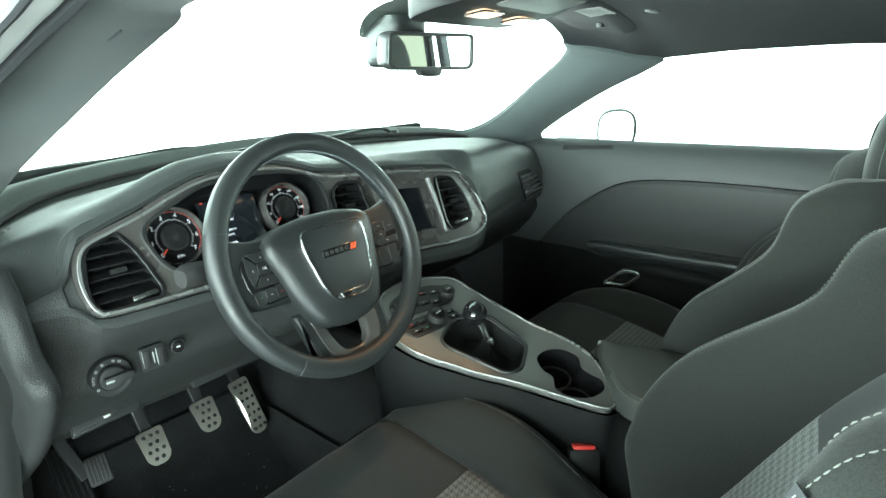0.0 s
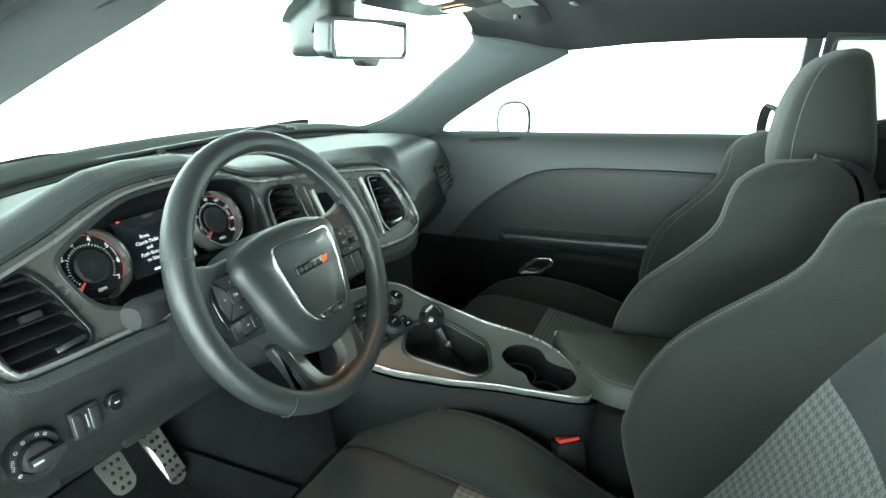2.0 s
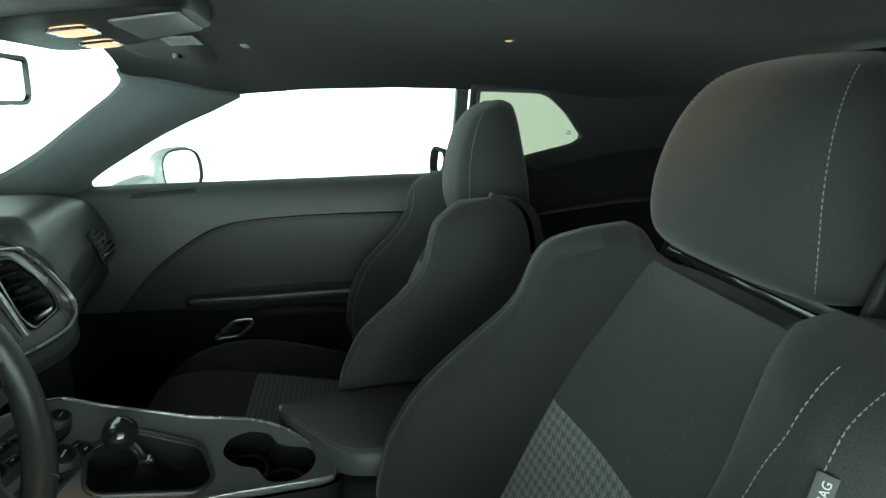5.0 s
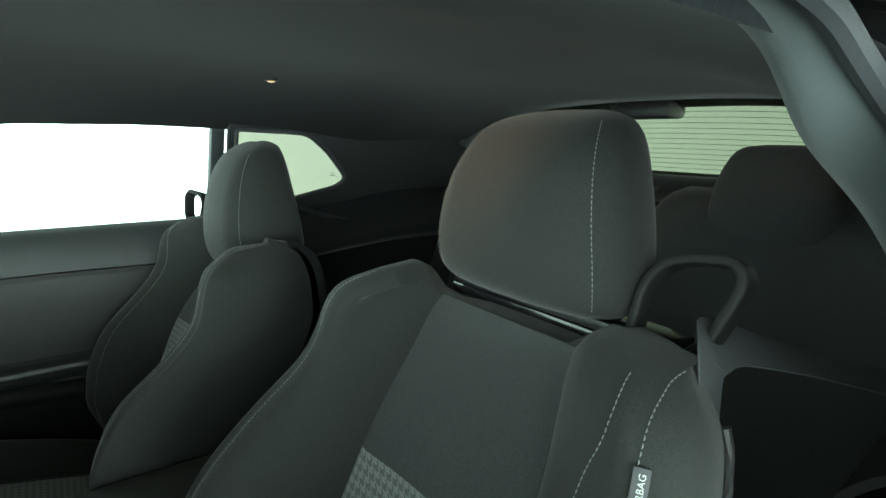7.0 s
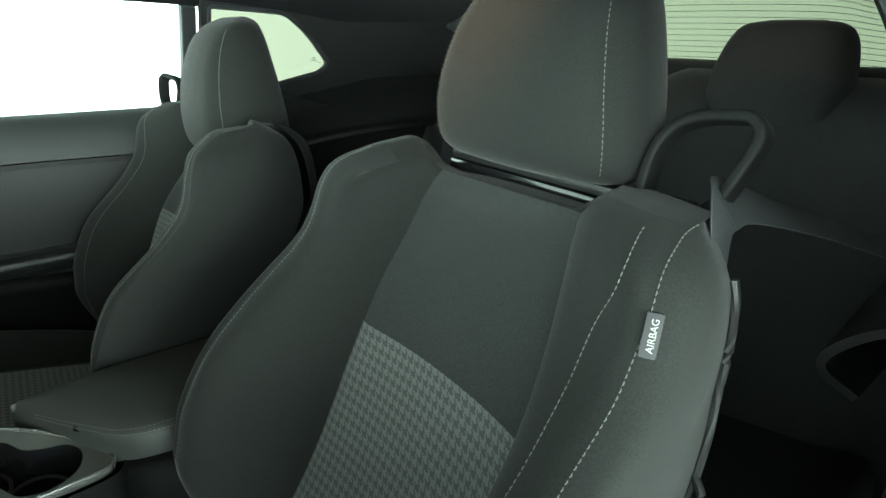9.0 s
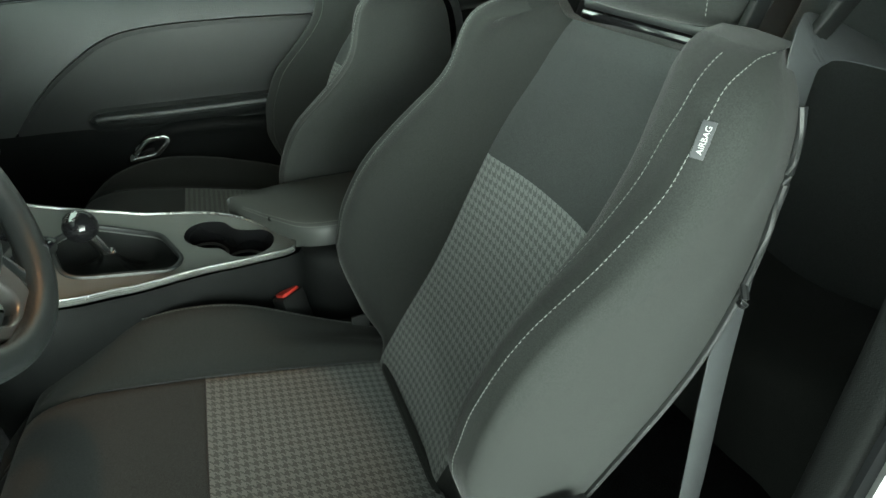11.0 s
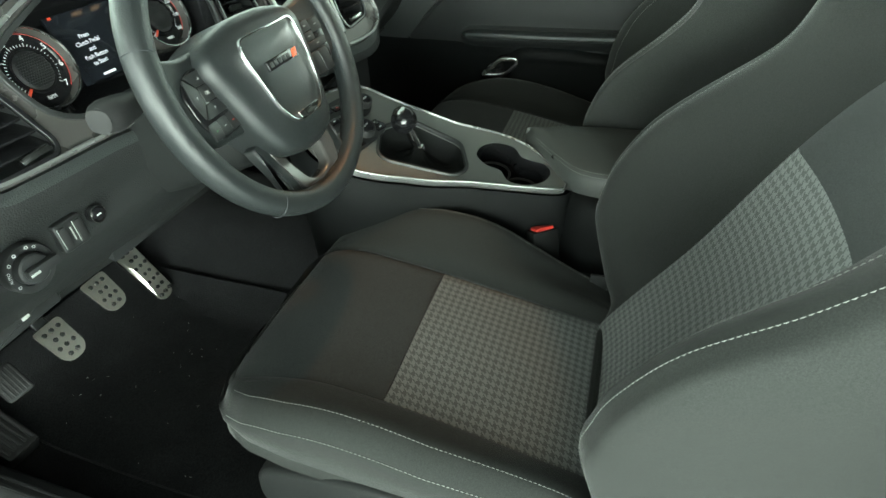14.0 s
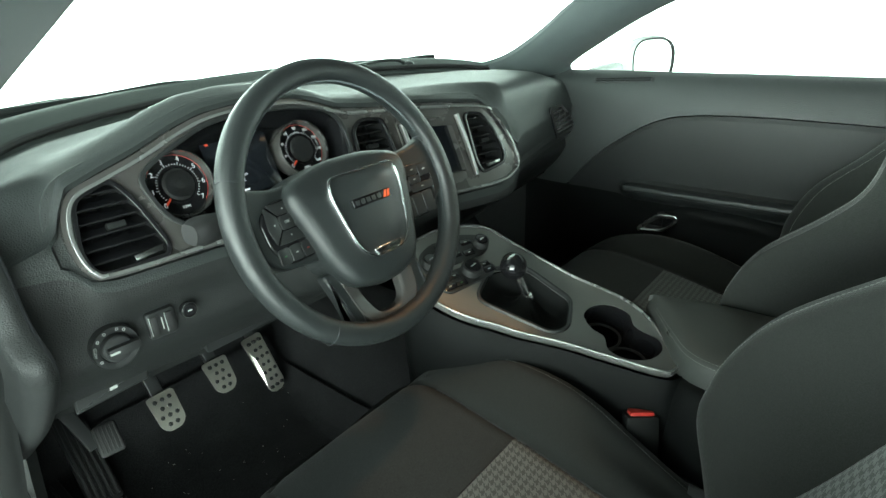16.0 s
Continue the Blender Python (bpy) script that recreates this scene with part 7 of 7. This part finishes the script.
strap([(0.42, -0.72, 1.12), (0.43, -0.70, 1.0), (0.44, -0.66, 0.80), (0.45, -0.60, 0.66)], 0.044, "seat_belt", "grey rear seat belt in front of the backrest", (0.1, -0.9, 0.2))


def buckle(x, y, z):
    t = thing("buckle", (x, y, z - 0.08), "black seat belt buckle with a red button", "buckle", "buckles")
    m = frame_m((x, y, z), (0.45, -0.85, 0.05), (0.60, 0.35, 0.72))
    m = frame_m((x, y, z), (0.62, -0.78, 0.0), (0.25, 0.2, 1.0))
    part("body", g_box((0.050, 0.095, 0.030), (0, -0.0485, 0), 0.006, m), CONSIDE, t)
    part("release_button", g_box((0.037, 0.012, 0.020), (0, -0.0015, 0.001), 0.004, m), RED, t, "red release button")
    part("stalk", g_sweep([(x - 0.005, y - 0.01, z - 0.085), (x, y - 0.02, z - 0.16), (x, y - 0.03, z - 0.26)], rounded([(-0.014, -0.006), (0.014, -0.006), (0.014, 0.006), (-0.014, 0.006)], 0.003), up=(1, 0, 0)), SMOOTH, t)
    return t


buckle(-0.112, 0.250, 0.630)

# ---- rear seat ----
rear = thing("bench_seat", (0, -0.6, 0.36), "black cloth rear bench seat with headrests", "seat")
for s in (-1, 1):
    x0 = 0.36 * s
    rows = []
    for y, zc, zb in ((-0.34, 0.46, 0.47), (-0.35, 0.58, 0.60), (-0.38, 0.635, 0.66), (-0.5, 0.64, 0.68), (-0.7, 0.60, 0.66), (-0.85, 0.58, 0.62)):
        rows.append(cr([(x0 - 0.30, y, zb - 0.06), (x0 - 0.27, y, zb), (x0 - 0.17, y, zb * 0.5 + zc * 0.5), (x0, y, zc), (x0 + 0.17, y, zb * 0.5 + zc * 0.5), (x0 + 0.25, y, zb), (x0 + 0.29, y, zb - 0.06)], 30))
    P = np.array(rows)
    part("cushion", g_sheet(np.stack([cr(P[:, j], 24) for j in range(30)], 1), 0.06 * 1), CLOTH, rear, sharp=70)
    rows = []
    for z, yc in ((0.56, -0.70), (0.70, -0.755), (0.85, -0.81), (1.0, -0.86), (1.08, -0.885), (1.11, -0.915), (1.12, -0.96)):
        rows.append(cr([(x0 - 0.31, yc - 0.08, z), (x0 - 0.27, yc + 0.03, z), (x0 - 0.16, yc + 0.01, z), (x0, yc, z), (x0 + 0.16, yc + 0.01, z), (x0 + 0.25, yc + 0.03, z), (x0 + 0.29, yc - 0.08, z)], 30))
    P = np.array(rows)
    P = np.stack([cr(P[:, j], 24) for j in range(30)], 1)
    part("backrest", g_sheet(P, -0.06), CLOTH2, rear, sharp=70)
    mid = P[2:17, 9:21] + arr((0, 0.003, 0.001))
    part("insert", g_sheet(mid, -0.002), HOUND, rear, "grey houndstooth panel", sharp=70, uv=strip_uv(mid) * 2)
    rows = []
    for z, yf, yb, w in ((1.08, -0.83, -0.93, 0.12), (1.12, -0.815, -0.94, 0.135), (1.18, -0.82, -0.945, 0.132), (1.235, -0.84, -0.945, 0.118), (1.262, -0.86, -0.93, 0.095), (1.27, -0.885, -0.91, 0.05)):
        m_ = (yf + yb) / 2
        rows.append([(x0 * 0.82 + a * 0.88, b, z) for a, b in cr([(-w, m_), (-w * 0.8, yf - 0.01), (0, yf), (w * 0.8, yf - 0.01), (w, m_), (w * 0.8, yb), (0, yb), (-w * 0.8, yb)], 36, closed=True)])
    P = np.array(rows)
    part("headrest", g_grid(np.stack([cr(P[:, j], 20) for j in range(36)], 1), cv=True, cap0=True, cap1=True), CLOTH2, rear, sharp=80)

# ---- rear-view mirror ----
mir = thing("rear_view_mirror", (-0.03, 0.72, 1.27), "black interior mirror on a sensor housing", "mirror")
mm = frame_m((-0.010, 0.650, 1.266), (1, -0.09, 0.0), (0.0, -0.075, 1))
mo = rounded([(-0.110, 0.030), (0.112, 0.032), (0.115, -0.026), (0.104, -0.036), (-0.100, -0.034), (-0.112, -0.026)], 0.012)
rows = []
for k, (d, z) in enumerate(((0.0, 0.004), (0.0, -0.004), (-0.001, -0.012), (0.003, -0.028), (0.012, -0.040), (0.026, -0.046))):
    rows.append([mm @ Vector((a, b, z)) for a, b in inset(ccw(mo), d)])
part("case", g_grid(np.array([[tuple(v) for v in r] for r in rows]), cv=True, cap1=True), SMOOTH, mir, "black mirror case")
part("frame", g_plate(mo, [inset(ccw(mo), 0.006)], lambda a, b, d: tuple(mm @ Vector((a, b, 0.006 + d))), 0.008), SMOOTH, mir)
part("mirror_glass", g_plate(inset(ccw(mo), 0.005), [], lambda a, b, d: tuple(mm @ Vector((a, b, 0.003 + d))), 0.003), MIRROR, mir, "silvered mirror glass")
part("switch_tab", g_prism(rounded([(-0.032, -0.034), (0.030, -0.034), (0.022, -0.047), (-0.022, -0.047)], 0.006), -0.015, 0.004, 0.002, mm), SMOOTH, mir)
rows = []
for k, z in enumerate((1.330, 1.318, 1.300, 1.280, 1.258, 1.245, 1.238, 1.236)):
    q = (1.0, 1.0, 1.0, 0.99, 0.96, 0.92, 0.82, 0.60)[k]
    lean = 0.30 * (1.30 - z)
    rows.append([(0.0 + 0.052 * q * math.copysign(abs(math.cos(a)) ** 0.6, math.cos(a)), 0.752 + lean * 0.4 + 0.052 * q * math.copysign(abs(math.sin(a)) ** 0.7, math.sin(a)), z) for a in np.linspace(0, 2 * math.pi, 40, endpoint=False)])
part("sensor_housing", g_grid(np.array(rows), cv=True, cap0=True, cap1=True), SMOOTH, mir, "black sensor housing at the windscreen", sharp=60)
part("arm", g_tube(cr([(-0.005, 0.725, 1.290), (-0.008, 0.70, 1.282), (-0.010, 0.665, 1.270)], 10), 0.013, 10), SMOOTH, mir)
ft = rounded([(-0.052, -0.004), (0.052, -0.004), (0.082, 0.045), (0.088, 0.080), (0.070, 0.112), (0.02, 0.135), (-0.02, 0.135), (-0.070, 0.112), (-0.088, 0.080), (-0.082, 0.045)], 0.016)
part("dotted_band", g_prism(ft, -0.002, 0.0, 0, frame_m((0.0, 0.80, 1.295), (1, 0, 0), (0, -0.87, 0.49))), FRIT, mir, "pale dotted print on the glass")
# ---- overhead console with two warm reading lamps ----
oh = thing("overhead_console", (-0.02, 0.50, 1.34), "dark overhead console with two lit reading lamps", "overhead console")
OHR = rounded([(-0.14, 0.600), (-0.03, 0.606), (0.155, 0.614), (0.186, 0.58), (0.180, 0.50), (0.135, 0.44), (0.085, 0.372), (-0.10, 0.366), (-0.15, 0.43), (-0.165, 0.52)], 0.03, 6)
ob = lambda y: 1.306 + (0.62 - y) * 0.15
OHR = ccw(OHR)
cc = OHR.mean(0)
rows = []
for s, h in ((1.0, 0.040), (1.0, 0.006), (0.985, 0.001), (0.95, 0.0), (0.4, 0.0), (0.02, 0.0)):
    q = cc + (OHR - cc) * s
    rows.append([(a, b, ob(b) + h) for a, b in q])
part("body", g_grid(np.array(rows), cv=True, cap1=True), TRIM, oh, "grained dark plastic body")
for x, y in ((-0.035, 0.512), (0.108, 0.534)):
    lm_ = frame_m((x, y, ob(y) - 0.001), (1, 0.1, 0), (0, -1, 0.15))
    lens = part("reading_lamp", g_prism(rounded([(-0.036, -0.018), (0.036, -0.018), (0.036, 0.018), (-0.036, 0.018)], 0.01), -0.004, 0.004, 0.002, lm_), WARM, oh, "lit warm reading lamp")
    part("rim", g_sweep([lm_ @ Vector((a, b, 0.002)) for a, b in rounded([(-0.038, -0.020), (0.038, -0.020), (0.038, 0.020), (-0.038, 0.020)], 0.01)], circle(0.002, 6), closed=True, up=(0, 0, 1)), SILVER, lens)
part("glasses_door", g_prism(rounded([(-0.095, -0.040), (0.12, -0.045), (0.085, 0.045), (-0.105, 0.040)], 0.012), 0, 0.003, 0.002, frame_m((0.01, 0.427, ob(0.427)), (1, 0.1, 0), (0, -1, 0.15))), OHGREY, oh, "light grey glasses holder door")

for lx, ly, cone, watts in ((-0.035, 0.512, 42, 2.6), (0.108, 0.534, 80, 0.4)):
    ld = bpy.data.lights.new("reading_light", "SPOT")
    ld.energy, ld.color, ld.spot_size, ld.spot_blend, ld.shadow_soft_size = watts, (1.0, 0.55, 0.24), radians(cone), 0.3, 0.012
    lo_ = new("reading_light", ld)
    lo_.matrix_world = look((lx, ly, ob(ly) - 0.012), (-0.37, 0.47, 0.62) if lx < 0 else (0.35, 0.15, 0.75))

# ---- sun visors ----
def visor_z(x, y):
    """The visor's lower face, a little below the lining."""
    return roof_z(x, y) - 0.005


def visor(side, label):
    v = thing("sun_visor", (0.34 * side, 0.50, 1.33), label, "sun visor")
    rows = []
    for x in np.linspace(0.20, 0.49, 34):
        e = 1 - abs((x - 0.345) / 0.145) ** 8
        ya, yb = 0.535 + 0.085 * e ** 0.3, 0.535 - 0.095 * e ** 0.3
        rows.append([(x, y, visor_z(x, y) + 0.004 * abs(2 * k / 13 - 1) ** 6) for k, y in enumerate(np.linspace(ya, yb, 14))])
    part("panel", g_sheet(np.array(rows), 0.012 * side), LINER, v, "black fabric visor panel")
    if side > 0:
        lm2 = frame_m((0.313, 0.476, visor_z(0.313, 0.476) - 0.0016), (1, 0, -0.1), (0, -1, 0.06))
        lab = part("warning_label", g_box((0.080, 0.058, 0.0008), (0, 0, 0), 0, lm2), PAPER, v, "pale paper warning label")
        for k in range(5):
            part("text_bar", g_box((0.05, 0.0012, 0.0004), (0, 0.016 - 0.008 * k, 0.0006), 0, lm2), LABEL, lab)
    part("clip", g_box((0.02, 0.014, 0.02), (0.20, 0.62, visor_z(0.20, 0.62) - 0.004), 0.004), SMOOTH, v)
    part("hinge", g_lathe([(0.009, -0.006), (0.009, 0.003), (0.006, 0.006)], 18, pose(0.43, 0.515, visor_z(0.43, 0.515) - 0.002)), SMOOTH, v)
    return v


visor(1, "black fabric sun visor with a pale warning label")
solo("coat_hook", g_box((0.05, 0.012, 0.004), (0.355, 0.372, roof_z(0.355, 0.372) - 0.002), 0.001), LABEL, "small pale plastic tab on the roof lining", "tab", base=(0.355, 0.372, roof_z(0.355, 0.372)))

# ---- small roof lamps ----
for x, y in ((0.35, -0.145), (-0.30, 0.065)):
    t = thing("roof_lamp", (x, y, roof_z(x, y)), "small lit warm roof lamp", "lamp")
    part("lens", g_lathe([(0.009, 0.004), (0.009, -0.003), (0.006, -0.005), (0.001, -0.006)], 20, pose(x, y, roof_z(x, y))), WARM, t)
    part("rim", g_lathe([(0.013, 0.004), (0.013, -0.003), (0.0095, -0.004), (0.0095, 0.002)], 20, pose(x, y, roof_z(x, y)), cap=False), SMOOTH, t)
# the one over the driver's headrest throws a small warm pool
ld = bpy.data.lights.new("roof_light", "SPOT")
ld.energy, ld.color, ld.spot_size, ld.spot_blend, ld.shadow_soft_size = 3.5, (1.0, 0.55, 0.24), radians(64), 0.9, 0.008
new("roof_light", ld).matrix_world = look((-0.30, 0.065, roof_z(-0.30, 0.065) - 0.009), (-0.27, -0.165, 1.265))

# ---- door mirror outside ----
dm_ = thing("door_mirror", (0.93, 0.67, 1.0), "white painted door mirror with bright glass", "mirror")
mm2 = frame_m((0.912, 0.655, 1.034), (0.87, -0.49, 0.0), (0.0, 0.08, 1))
oval = arr([(0.076 * math.copysign(abs(math.cos(a)) ** 0.72, math.cos(a)), 0.062 * math.copysign(abs(math.sin(a)) ** 0.72, math.sin(a))) for a in np.linspace(0, 2 * math.pi, 48, endpoint=False)])
rows = []
for d, z in ((0.0, 0.006), (-0.006, -0.005), (-0.006, -0.03), (0.008, -0.07), (0.03, -0.10)):
    rows.append([tuple(mm2 @ Vector((a, b, z))) for a, b in inset(ccw(oval), d)])
part("shell", g_grid(np.array(rows), cv=True, cap1=True), PAINT, dm_, "white painted shell")
part("glass", g_plate(inset(ccw(oval), 0.006), [], lambda a, b, d: tuple(mm2 @ Vector((a, b, 0.002 + d))), 0.003), MIRROR, dm_)
part("rim", g_sweep([mm2 @ Vector((a, b, 0.006)) for a, b in inset(ccw(oval), 0.002)], circle(0.0028, 6), closed=True, up=mm2.to_3x3() @ Vector((0, 0, 1))), SMOOTH, dm_)
part("foot", g_sweep([(0.86, 0.74, 1.01), (0.81, 0.77, 1.0), (0.76, 0.79, 0.985)], rounded([(-0.03, -0.02), (0.03, -0.02), (0.03, 0.02), (-0.03, 0.02)], 0.012)), PAINT, dm_)
